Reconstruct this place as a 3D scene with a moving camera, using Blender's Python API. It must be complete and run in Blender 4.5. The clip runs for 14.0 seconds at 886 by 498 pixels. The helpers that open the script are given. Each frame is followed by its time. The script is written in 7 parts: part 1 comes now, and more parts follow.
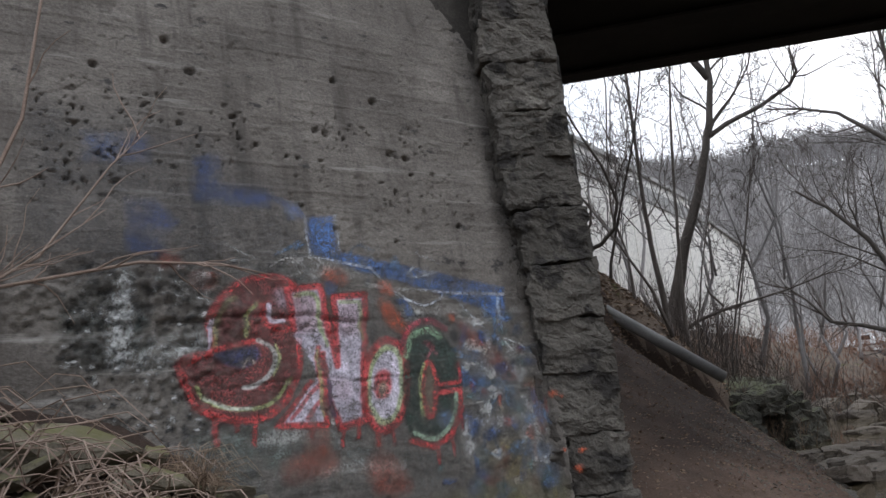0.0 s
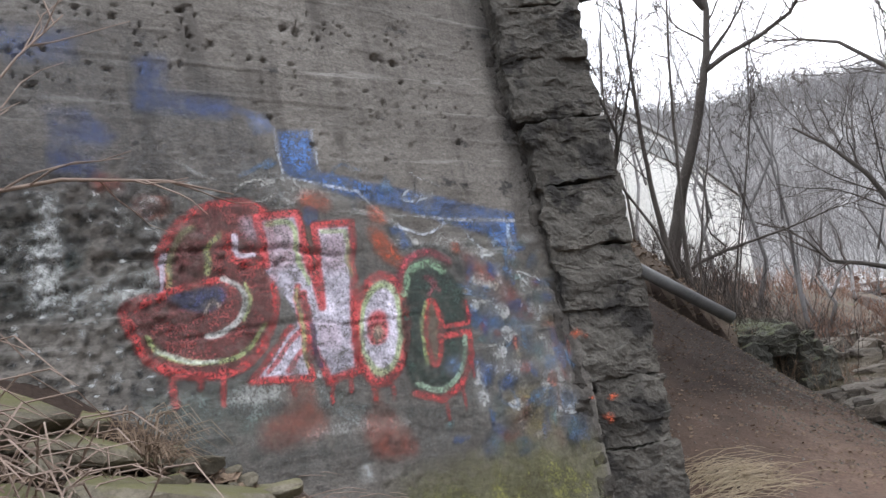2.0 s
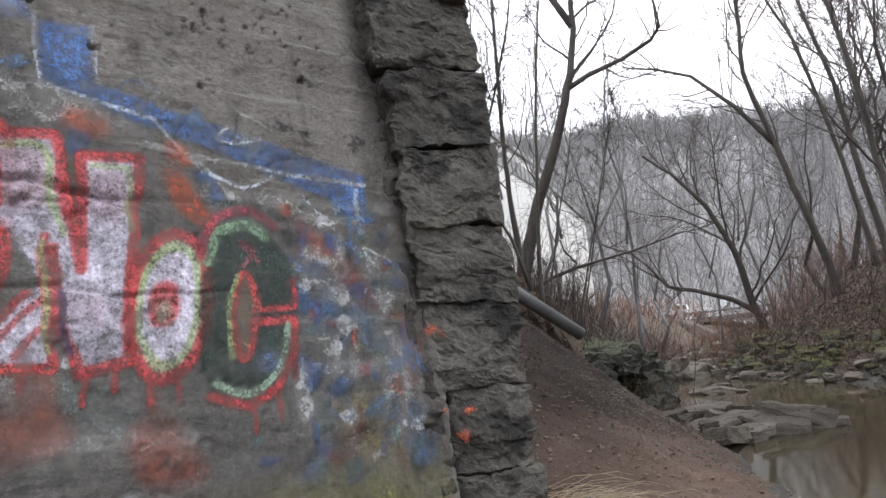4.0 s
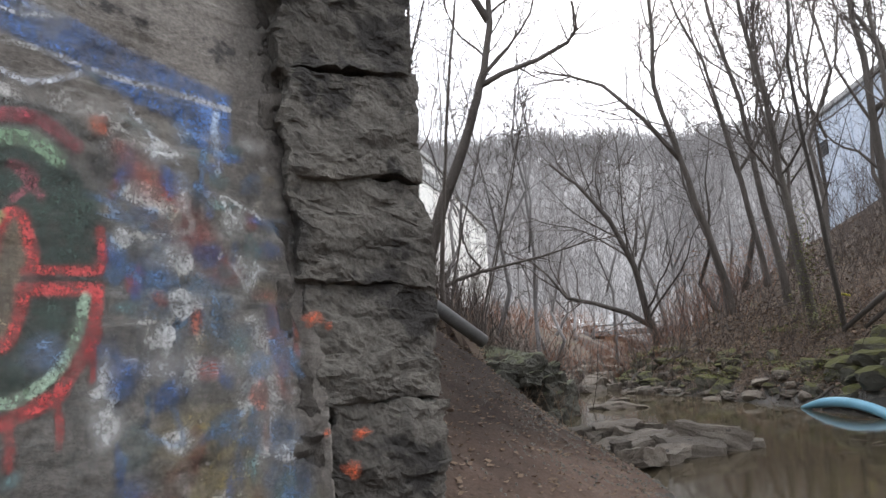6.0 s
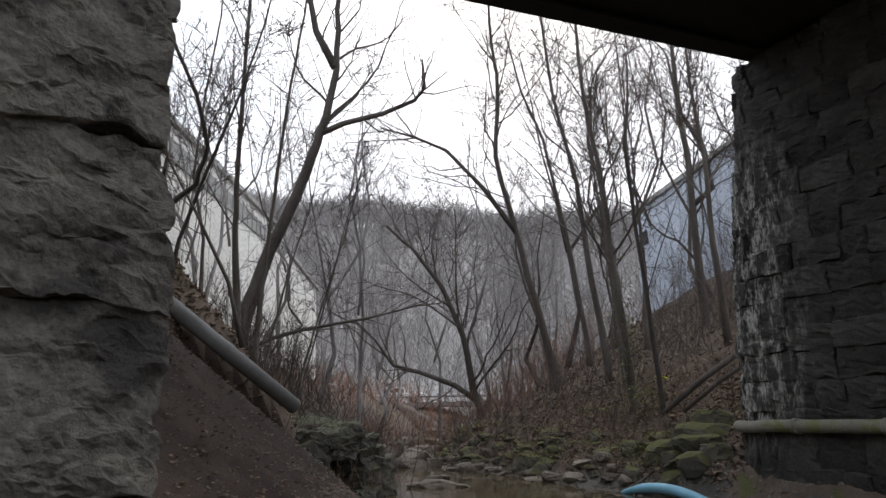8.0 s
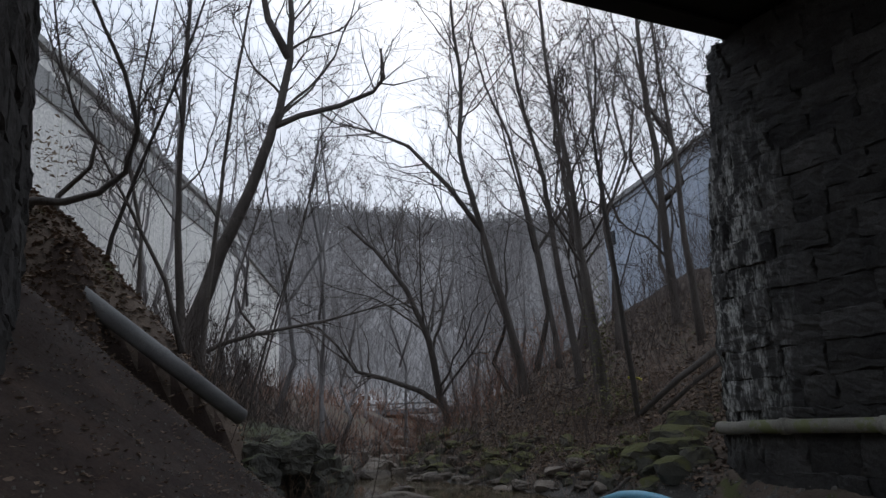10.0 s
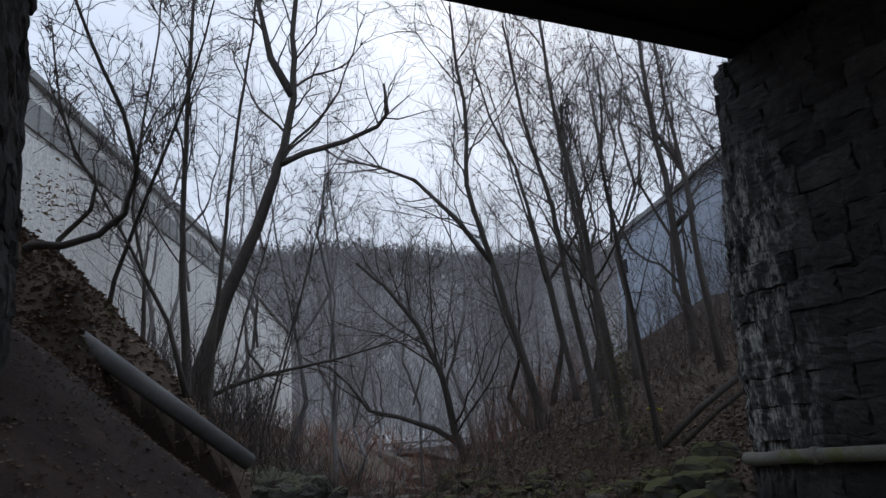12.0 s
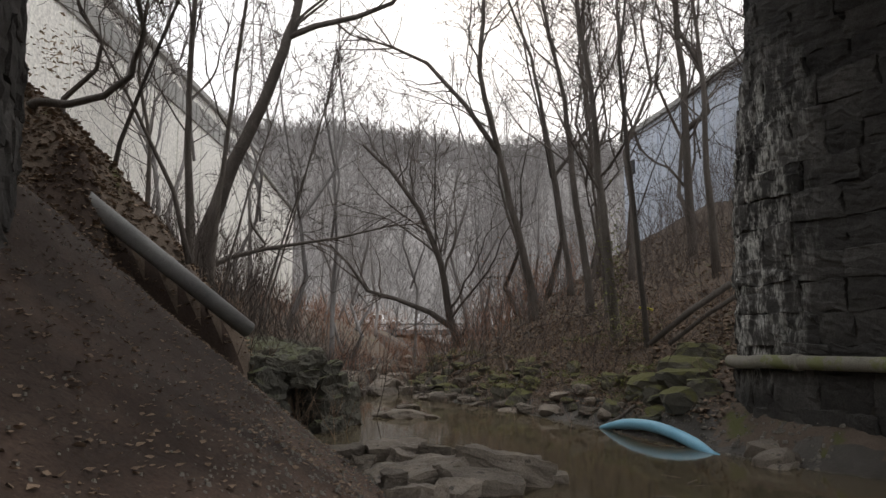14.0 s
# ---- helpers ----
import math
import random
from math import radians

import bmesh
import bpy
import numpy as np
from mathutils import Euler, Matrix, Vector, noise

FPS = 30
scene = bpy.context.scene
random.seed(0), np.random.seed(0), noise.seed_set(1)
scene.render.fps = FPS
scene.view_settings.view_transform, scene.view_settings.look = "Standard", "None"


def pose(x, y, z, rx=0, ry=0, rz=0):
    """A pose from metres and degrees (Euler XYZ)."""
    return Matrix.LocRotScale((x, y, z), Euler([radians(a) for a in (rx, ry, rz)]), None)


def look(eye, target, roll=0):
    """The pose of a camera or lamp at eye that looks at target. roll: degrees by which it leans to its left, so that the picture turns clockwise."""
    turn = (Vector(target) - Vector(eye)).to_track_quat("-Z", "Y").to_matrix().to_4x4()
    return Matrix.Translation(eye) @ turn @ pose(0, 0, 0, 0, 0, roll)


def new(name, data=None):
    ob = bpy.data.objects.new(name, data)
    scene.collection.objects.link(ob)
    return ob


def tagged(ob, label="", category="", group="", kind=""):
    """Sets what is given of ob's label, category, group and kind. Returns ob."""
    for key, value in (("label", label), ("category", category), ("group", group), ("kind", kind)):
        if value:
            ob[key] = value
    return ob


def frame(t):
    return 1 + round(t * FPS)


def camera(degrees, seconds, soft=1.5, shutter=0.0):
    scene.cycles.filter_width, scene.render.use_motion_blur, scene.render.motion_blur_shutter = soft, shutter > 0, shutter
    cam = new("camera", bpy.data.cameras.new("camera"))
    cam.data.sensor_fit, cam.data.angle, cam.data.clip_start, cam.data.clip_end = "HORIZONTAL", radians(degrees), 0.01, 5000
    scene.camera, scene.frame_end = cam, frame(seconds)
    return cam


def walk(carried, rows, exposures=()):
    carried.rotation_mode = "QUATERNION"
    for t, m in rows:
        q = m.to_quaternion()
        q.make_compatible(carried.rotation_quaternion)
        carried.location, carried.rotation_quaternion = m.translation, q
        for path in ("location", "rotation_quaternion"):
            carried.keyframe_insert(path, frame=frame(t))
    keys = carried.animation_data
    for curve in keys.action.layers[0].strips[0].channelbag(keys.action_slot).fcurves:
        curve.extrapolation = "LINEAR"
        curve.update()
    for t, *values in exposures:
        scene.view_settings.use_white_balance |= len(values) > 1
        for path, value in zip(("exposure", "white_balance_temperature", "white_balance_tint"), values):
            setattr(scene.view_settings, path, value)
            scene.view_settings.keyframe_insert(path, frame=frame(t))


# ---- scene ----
cam = camera(60.8, 14.0)
PATH = [
    (0, (-0.016, 0.069, 1.752), (0.037, 2.025, 2.165), -6.3),
    (0.5, (-0.031, 0.248, 1.723), (0.044, 2.231, 1.971), -8.0),
    (1, (-0.163, 0.516, 1.73), (-0.038, 2.502, 1.935), -7.1),
    (1.5, (-0.195, 0.805, 1.72), (-0.08, 2.788, 1.952), -7.7),
    (2, (-0.127, 1.104, 1.691), (-0.052, 3.08, 1.993), -8.5),
    (2.5, (-0.112, 1.372, 1.669), (0.096, 3.327, 2.037), -6.6),
    (3, (-0.114, 1.662, 1.646), (0.288, 3.593, 1.975), -6.0),
    (3.5, (-0.049, 1.967, 1.623), (0.403, 3.893, 1.913), -6.0),
    (6, (0.342, 3.54, 1.596), (1.061, 5.386, 1.871), -3.9),
    (6.5, (0.46, 3.825, 1.584), (1.413, 5.567, 1.82), -1.2),
    (7, (0.622, 4.103, 1.608), (1.701, 5.748, 1.971), -0.3),
    (9.5, (1.598, 5.268, 1.61), (2.721, 6.863, 2.049), -2.0),
    (10, (1.724, 5.411, 1.61), (2.89, 6.975, 2.051), -2.5),
    (10.5, (1.885, 5.545, 1.599), (3.007, 7.119, 2.114), -3.5),
    (11, (1.933, 5.606, 1.618), (3.006, 7.212, 2.138), -4.2),
    (11.5, (1.93, 5.633, 1.627), (3.034, 7.211, 2.168), -4.3),
    (12, (1.942, 5.636, 1.633), (3.075, 7.195, 2.166), -4.2),
    (12.5, (1.946, 5.628, 1.626), (3.119, 7.174, 2.11), -4.6),
    (13, (1.947, 5.623, 1.618), (3.104, 7.197, 2.049), -2.5),
    (13.5, (1.93, 5.619, 1.609), (3.094, 7.2, 1.993), -0.5),
    (14, (1.928, 5.615, 1.601), (3.078, 7.233, 1.845), 0.0),
]
EXPOSURES = [(0.0, 0.2, 6200, 10), (0.5, 0.68, 6200, 10), (1.0, 0.83, 6200, 10), (2.0, 0.98, 6200, 10), (3.0, 0.86, 6200, 10), (6.0, 0.92, 6300, 10), (7.0, 0.6, 6350, 10), (9.3, -0.36, 6050, 10), (10.5, -0.7, 5700, 9), (12.2, -0.8, 5600, 9), (13.0, -0.45, 6200, 10), (13.5, -0.2, 6400, 10), (14.0, 0.1, 6850, 10)]
walk(cam, [(t, look(eye, target, roll)) for t, eye, target, roll in PATH], EXPOSURES)


# ---- world and light: a bright overcast sky ----
world = bpy.data.worlds.new("overcast_sky")
scene.world = world
world.use_nodes = True
wn, wl = world.node_tree.nodes, world.node_tree.links
wn.clear()
w_sky = wn.new("ShaderNodeTexSky")
w_sky.sky_type = "NISHITA"
w_sky.sun_disc = False
w_sky.sun_elevation, w_sky.sun_rotation = radians(38), radians(40)
w_sky.dust_density = 4.0
w_cloud = wn.new("ShaderNodeTexNoise")
w_cloud.inputs["Scale"].default_value = 3.0
w_cloud.inputs["Detail"].default_value = 5.0
w_ramp = wn.new("ShaderNodeValToRGB")
w_ramp.color_ramp.elements[0].position, w_ramp.color_ramp.elements[0].color = 0.3, (9.8, 10.3, 11.2, 1)
w_ramp.color_ramp.elements[1].position, w_ramp.color_ramp.elements[1].color = 0.7, (13.0, 13.2, 13.8, 1)
w_mix = wn.new("ShaderNodeMix")
w_mix.data_type = "RGBA"
w_mix.inputs[0].default_value = 0.82
w_bg = wn.new("ShaderNodeBackground")
w_bg.inputs["Strength"].default_value = 0.12
w_out = wn.new("ShaderNodeOutputWorld")
wl.new(w_cloud.outputs["Fac"], w_ramp.inputs["Fac"])
wl.new(w_sky.outputs["Color"], w_mix.inputs[6])
wl.new(w_ramp.outputs["Color"], w_mix.inputs[7])
wl.new(w_mix.outputs[2], w_bg.inputs["Color"])
wl.new(w_bg.outputs["Background"], w_out.inputs["Surface"])
sun_data = bpy.data.lights.new("sun", "SUN")
sun_data.energy, sun_data.angle, sun_data.color = 0.7, radians(25), (1.0, 0.97, 0.93)
sun = new("sun", sun_data)
sun.matrix_world = look((0, 0, 60), (0 - 25, 0 + 28, 0))


# ---- arithmetic helpers ----
def lattice(ix, iy, iz):
    n = (ix * 374761393 + iy * 668265263 + iz * 2147483647 + 1013904223) & 0xFFFFFFFF
    n = ((n ^ (n >> 13)) * 1274126177) & 0xFFFFFFFF
    n = ((n ^ (n >> 16)) * 2246822519) & 0xFFFFFFFF
    return ((n ^ (n >> 15)) & 0xFFFF) / 65535.0


def value_noise(x, y, z):
    x, y, z = np.broadcast_arrays(np.asarray(x, float), np.asarray(y, float), np.asarray(z, float))
    fx, fy, fz = np.floor(x), np.floor(y), np.floor(z)
    ix, iy, iz = fx.astype(np.int64), fy.astype(np.int64), fz.astype(np.int64)
    u, v, w = x - fx, y - fy, z - fz
    u, v, w = u * u * (3 - 2 * u), v * v * (3 - 2 * v), w * w * (3 - 2 * w)
    total = 0.0
    for a in (0, 1):
        for b in (0, 1):
            for c in (0, 1):
                total = total + (u if a else 1 - u) * (v if b else 1 - v) * (w if c else 1 - w) * lattice(ix + a, iy + b, iz + c)
    return total * 2 - 1


def fbm(x, y, z=0.0, octaves=4, gain=0.5):
    total, amount = 0.0, 1.0
    for n in range(octaves):
        total = total + amount * value_noise(np.asarray(x) * 2**n + 17.3 * n, np.asarray(y) * 2**n - 9.1 * n, np.asarray(z) * 2**n + 3.7 * n)
        amount *= gain
    return total


def smooth(a, b, x):
    t = np.clip((np.asarray(x, float) - a) / (b - a), 0, 1)
    return t * t * (3 - 2 * t)


def mesh_of(name, verts, faces, shade=False):
    me = bpy.data.meshes.new(name)
    me.from_pydata([tuple(map(float, v)) for v in verts], [], faces)
    if shade:
        me.polygons.foreach_set("use_smooth", [True] * len(me.polygons))
    me.update()
    return me


def grid_faces(rows, cols, offset=0):
    return [(offset + r * cols + c, offset + r * cols + c + 1, offset + (r + 1) * cols + c + 1, offset + (r + 1) * cols + c)
            for r in range(rows - 1) for c in range(cols - 1)]


def part(name, data, material, parent, label="", at=None):
    """One mesh object under a thing or a part; data is a mesh or a bmesh."""
    if isinstance(data, bmesh.types.BMesh):
        me = bpy.data.meshes.new(name)
        data.to_mesh(me)
        data.free()
    else:
        me = data
    if material is not None and not me.materials:
        me.materials.append(material)
    ob = new(name, me)
    ob.parent = parent
    if at is not None:
        ob.matrix_local = at
    return tagged(ob, label)


def thing(name, label, category, group="", kind="", at=None):
    """An Empty at the base of a thing."""
    ob = new(name)
    ob.empty_display_size = 0.1
    if at is not None:
        ob.matrix_world = at
    return tagged(ob, label, category, group, kind)


def solo(name, data, material, label, category, group="", kind="", at=None):
    """A thing that is one mesh."""
    ob = part(name, data, material, None, label, at)
    return tagged(ob, label, category, group, kind)


# ---- materials ----
def surface(name, dark, mid, light, coarse=1.5, fine=14.0, rough=0.9, bump=0.4, stretch=(1, 1, 1), moss=None, moss_amount=0.45,
            spots=None, spot_scale=8.0, spot_amount=0.62, bump_scale=None, random_tint=0.25, metal=0.0, lines=None, drips=None):
    """Colour at two scales, moss on upward faces, spots of stain, and fine relief."""
    m = bpy.data.materials.new(name)
    m.use_nodes = True
    nt = m.node_tree
    n, l = nt.nodes, nt.links
    bsdf = n["Principled BSDF"]
    bsdf.inputs["Metallic"].default_value = metal
    bsdf.inputs["Specular IOR Level"].default_value = 0.3
    geo = n.new("ShaderNodeNewGeometry")
    mapping = n.new("ShaderNodeMapping")
    mapping.inputs["Scale"].default_value = stretch
    l.new(geo.outputs["Position"], mapping.inputs["Vector"])

    def noise_node(scale, detail=6.0, roughness=0.6):
        t = n.new("ShaderNodeTexNoise")
        t.inputs["Scale"].default_value, t.inputs["Detail"].default_value, t.inputs["Roughness"].default_value = scale, detail, roughness
        l.new(mapping.outputs["Vector"], t.inputs["Vector"])
        return t.outputs["Fac"]

    def mix(kind, fac, a, b):
        t = n.new("ShaderNodeMix")
        t.data_type, t.blend_type = "RGBA", kind
        for socket, value in ((t.inputs[0], fac), (t.inputs[6], a), (t.inputs[7], b)):
            if isinstance(value, bpy.types.NodeSocket):
                l.new(value, socket)
            else:
                socket.default_value = value if isinstance(value, float) else (*value, 1.0)
        return t.outputs[2]

    def ramp(fac, lo, hi):
        t = n.new("ShaderNodeMapRange")
        t.inputs["From Min"].default_value, t.inputs["From Max"].default_value = lo, hi
        l.new(fac, t.inputs["Value"])
        return t.outputs["Result"]

    a = noise_node(coarse)
    b = noise_node(fine, 8.0, 0.7)
    colour = mix("MIX", ramp(a, 0.32, 0.68), dark, light)
    colour = mix("MIX", ramp(b, 0.35, 0.7), colour, mid)
    grain = noise_node(fine * 6, 4.0, 0.7)
    shade = n.new("ShaderNodeMapRange")
    shade.inputs["From Min"].default_value, shade.inputs["From Max"].default_value = 0.3, 0.7
    shade.inputs["To Min"].default_value, shade.inputs["To Max"].default_value = 0.65, 1.3
    l.new(grain, shade.inputs["Value"])
    scaled = n.new("ShaderNodeVectorMath")
    scaled.operation = "SCALE"
    l.new(colour, scaled.inputs[0])
    l.new(shade.outputs["Result"], scaled.inputs["Scale"])
    colour = scaled.outputs["Vector"]
    if random_tint:
        info = n.new("ShaderNodeObjectInfo")
        island = n.new("ShaderNodeMapRange")
        island.inputs["To Min"].default_value, island.inputs["To Max"].default_value = 1 - random_tint, 1 + random_tint
        l.new(info.outputs["Random"], island.inputs["Value"])
        tint = n.new("ShaderNodeVectorMath")
        tint.operation = "SCALE"
        l.new(colour, tint.inputs[0])
        l.new(island.outputs["Result"], tint.inputs["Scale"])
        colour = tint.outputs["Vector"]
    def streak(scale, tone, lo, hi, strength):
        own = n.new("ShaderNodeMapping")
        own.inputs["Scale"].default_value = scale
        l.new(geo.outputs["Position"], own.inputs["Vector"])
        t = n.new("ShaderNodeTexNoise")
        t.inputs["Scale"].default_value, t.inputs["Detail"].default_value, t.inputs["Roughness"].default_value = 1.0, 7.0, 0.62
        l.new(own.outputs["Vector"], t.inputs["Vector"])
        k = n.new("ShaderNodeMath")
        k.operation = "MULTIPLY"
        k.inputs[1].default_value = strength
        l.new(ramp(t.outputs["Fac"], lo, hi), k.inputs[0])
        return mix("MIX", k.outputs[0], colour, tone)

    if drips:
        colour = streak((5.0, 5.0, 0.35), drips, 0.52, 0.66, 0.75)
    if lines:
        colour = streak((0.7, 0.7, 11.0), lines, 0.585, 0.70, 0.6)
    if spots:
        colour = mix("MIX", ramp(noise_node(spot_scale, 5.0, 0.65), spot_amount, spot_amount + 0.07), colour, spots)
    if moss:
        split = n.new("ShaderNodeSeparateXYZ")
        l.new(geo.outputs["Normal"], split.inputs[0])
        up = n.new("ShaderNodeMath")
        up.operation = "MULTIPLY_ADD"
        up.inputs[1].default_value, up.inputs[2].default_value = 0.45, 0.0
        l.new(split.outputs["Z"], up.inputs[0])
        add = n.new("ShaderNodeMath")
        add.operation = "ADD"
        l.new(up.outputs[0], add.inputs[0])
        l.new(noise_node(3.1, 6.0, 0.65), add.inputs[1])
        colour = mix("MIX", ramp(add.outputs[0], 1.15 - moss_amount, 1.35 - moss_amount), colour, moss)
    l.new(colour, bsdf.inputs["Base Color"])
    bsdf.inputs["Roughness"].default_value = rough
    if bump:
        relief = n.new("ShaderNodeBump")
        relief.inputs["Strength"].default_value, relief.inputs["Distance"].default_value = bump, 0.03
        l.new(noise_node(bump_scale or fine * 1.5, 8.0, 0.65), relief.inputs["Height"])
        l.new(relief.outputs["Normal"], bsdf.inputs["Normal"])
    return m


CONCRETE = surface("weathered_concrete", (0.068, 0.06, 0.053), (0.135, 0.12, 0.106), (0.225, 0.206, 0.183), 0.9, 7.0, 0.92, 0.9, (1, 1, 1.6),
                   spots=(0.045, 0.042, 0.04), spot_scale=4.5, spot_amount=0.62, random_tint=0, lines=(0.34, 0.325, 0.30), drips=(0.07, 0.062, 0.055))
STONE = surface("weathered_sandstone", (0.034, 0.031, 0.027), (0.085, 0.077, 0.066), (0.175, 0.16, 0.138), 2.2, 7.0, 0.95, 1.0,
                moss=(0.085, 0.09, 0.05), moss_amount=0.18, spots=(0.034, 0.031, 0.028), spot_scale=3.0, spot_amount=0.53, bump_scale=32.0, random_tint=0.25, drips=(0.045, 0.041, 0.037))
# stones below the deck: grime, plus the deck's shade put into the colour
PIER_STONE = surface("grimy_shaded_stone", (0.02, 0.019, 0.018), (0.042, 0.039, 0.036), (0.082, 0.076, 0.07), 1.7, 8.0, 0.9, 0.9,
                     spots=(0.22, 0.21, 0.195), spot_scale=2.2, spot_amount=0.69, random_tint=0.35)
# same shade-darkened base; lime_streaks adds the white
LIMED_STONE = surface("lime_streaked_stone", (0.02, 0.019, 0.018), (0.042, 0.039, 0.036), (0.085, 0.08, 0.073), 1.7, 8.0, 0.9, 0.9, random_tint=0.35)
LEDGE = surface("dark_ledge_rock", (0.028, 0.027, 0.023), (0.066, 0.063, 0.052), (0.14, 0.132, 0.11), 4.5, 14.0, 0.75, 0.9,
                moss=(0.07, 0.075, 0.035), moss_amount=0.4, random_tint=0.3)
PEBBLE = surface("pale_pebble", (0.08, 0.07, 0.058), (0.15, 0.135, 0.115), (0.27, 0.25, 0.22), 8.0, 30.0, 0.9, 0.0, random_tint=0)
MORTAR = surface("dark_joint", (0.025, 0.022, 0.02), (0.045, 0.04, 0.034), (0.075, 0.068, 0.058), 2.0, 12.0, 0.95, 0.8, random_tint=0)
DIRT = surface("damp_dirt", (0.023, 0.0143, 0.0105), (0.041, 0.0265, 0.0195), (0.07, 0.049, 0.038), 0.8, 6.0, 0.95, 0.7,
               spots=(0.17, 0.15, 0.13), spot_scale=26.0, spot_amount=0.70, bump_scale=18.0, random_tint=0)
LITTER_GROUND = surface("leafy_ground", (0.055, 0.041, 0.031), (0.115, 0.086, 0.066), (0.19, 0.148, 0.115), 1.2, 11.0, 0.95, 0.9,
                        spots=(0.085, 0.088, 0.032), spot_scale=1.3, spot_amount=0.60, bump_scale=22.0, random_tint=0)
GRAVEL = surface("wet_gravel", (0.03, 0.025, 0.02), (0.055, 0.047, 0.039), (0.10, 0.09, 0.077), 1.5, 14.0, 0.6, 0.8, bump_scale=20.0, random_tint=0)
# far hillside: the valley mist is put into the colour as paler tones
FAR_GROUND = surface("hazed_far_litter", (0.24, 0.227, 0.218), (0.32, 0.305, 0.294), (0.40, 0.384, 0.372), 0.05, 0.35, 1.0, 0.0, random_tint=0)
ROCK = surface("creek_rock", (0.07, 0.057, 0.045), (0.15, 0.125, 0.10), (0.25, 0.215, 0.175), 2.5, 10.0, 0.8, 0.8, spots=(0.05, 0.045, 0.036), spot_scale=5.0, spot_amount=0.6, random_tint=0.35)
MOSSY = surface("mossy_rock", (0.06, 0.055, 0.042), (0.10, 0.093, 0.072), (0.17, 0.158, 0.13), 2.5, 10.0, 0.9, 0.7,
                moss=(0.092, 0.09, 0.03), moss_amount=0.50, random_tint=0.35)
SLAB = surface("lichen_slab", (0.065, 0.055, 0.042), (0.135, 0.117, 0.086), (0.25, 0.22, 0.165), 2.0, 9.0, 0.9, 0.7,
               moss=(0.135, 0.128, 0.06), moss_amount=0.36, random_tint=0.25)
BARK = surface("grey_bark", (0.055, 0.046, 0.04), (0.10, 0.086, 0.075), (0.155, 0.138, 0.122), 3.0, 16.0, 0.95, 0.8, (1, 1, 0.25), random_tint=0.3)
TWIG = surface("dark_twig", (0.06, 0.047, 0.04), (0.09, 0.073, 0.064), (0.125, 0.105, 0.094), 2.0, 20.0, 0.95, 0.0, random_tint=0.3)
# distance haze is put into these two wood colours, paler than near bark
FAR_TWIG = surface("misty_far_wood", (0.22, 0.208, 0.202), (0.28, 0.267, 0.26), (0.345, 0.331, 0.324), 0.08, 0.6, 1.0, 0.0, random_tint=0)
HAZED_TWIG = surface("hazed_grey_twig", (0.16, 0.148, 0.143), (0.22, 0.206, 0.2), (0.285, 0.27, 0.262), 2.0, 20.0, 0.95, 0.0, random_tint=0.25)
IVY_MAT = surface("ivy_leaves", (0.09, 0.10, 0.03), (0.15, 0.155, 0.045), (0.21, 0.20, 0.07), 3.0, 12.0, 0.7, 0.0, random_tint=0)
LEAF = surface("dead_leaf", (0.08, 0.053, 0.036), (0.18, 0.125, 0.085), (0.34, 0.25, 0.18), 6.0, 30.0, 0.85, 0.0, random_tint=0)
STRAW = surface("dry_straw", (0.24, 0.18, 0.11), (0.34, 0.27, 0.18), (0.44, 0.36, 0.26), 6.0, 30.0, 0.85, 0.0, random_tint=0)
BRAMBLE = surface("pale_bramble", (0.16, 0.11, 0.085), (0.24, 0.175, 0.14), (0.32, 0.25, 0.205), 6.0, 30.0, 0.85, 0.0, random_tint=0)
RED_BRUSH = surface("russet_brush", (0.17, 0.085, 0.055), (0.23, 0.125, 0.085), (0.29, 0.175, 0.12), 1.0, 6.0, 0.9, 0.0, random_tint=0)
PIPE_MAT = surface("grey_pipe", (0.13, 0.13, 0.13), (0.185, 0.185, 0.182), (0.25, 0.245, 0.24), 2.0, 14.0, 0.6, 0.15, random_tint=0)
RUST_PIPE = surface("mossy_old_pipe", (0.14, 0.13, 0.10), (0.22, 0.205, 0.165), (0.30, 0.28, 0.24), 2.0, 12.0, 0.8, 0.3,
                    spots=(0.17, 0.18, 0.08), spot_scale=2.5, spot_amount=0.52, random_tint=0)
HOSE_MAT = surface("pale_blue_plastic", (0.16, 0.42, 0.58), (0.22, 0.50, 0.66), (0.28, 0.56, 0.72), 2.0, 20.0, 0.4, 0.05, random_tint=0)
# near-black all over, for the deck and the truck's wheels
STEEL = surface("blackish_steel", (0.012, 0.011, 0.011), (0.02, 0.018, 0.017), (0.032, 0.028, 0.026), 1.0, 9.0, 0.85, 0.3, random_tint=0)
WHITE_WALL = surface("pale_cladding", (0.70, 0.68, 0.63), (0.76, 0.74, 0.69), (0.82, 0.80, 0.75), 0.15, 1.5, 0.7, 0.05, random_tint=0.03)
GREY_BAND = surface("grey_louvre", (0.28, 0.275, 0.26), (0.33, 0.325, 0.31), (0.38, 0.375, 0.36), 0.3, 3.0, 0.7, 0.05, random_tint=0.03)
BLUE_WALL = surface("blue_grey_cladding", (0.44, 0.49, 0.57), (0.49, 0.54, 0.62), (0.54, 0.59, 0.67), 0.2, 2.0, 0.65, 0.05, random_tint=0.03)
ASPHALT = surface("asphalt", (0.04, 0.04, 0.042), (0.055, 0.055, 0.056), (0.075, 0.074, 0.073), 0.6, 8.0, 0.9, 0.2, random_tint=0)
WHITE_PAINT = surface("white_paint", (0.70, 0.70, 0.69), (0.76, 0.76, 0.75), (0.82, 0.82, 0.81), 1.0, 9.0, 0.4, 0.0, random_tint=0)
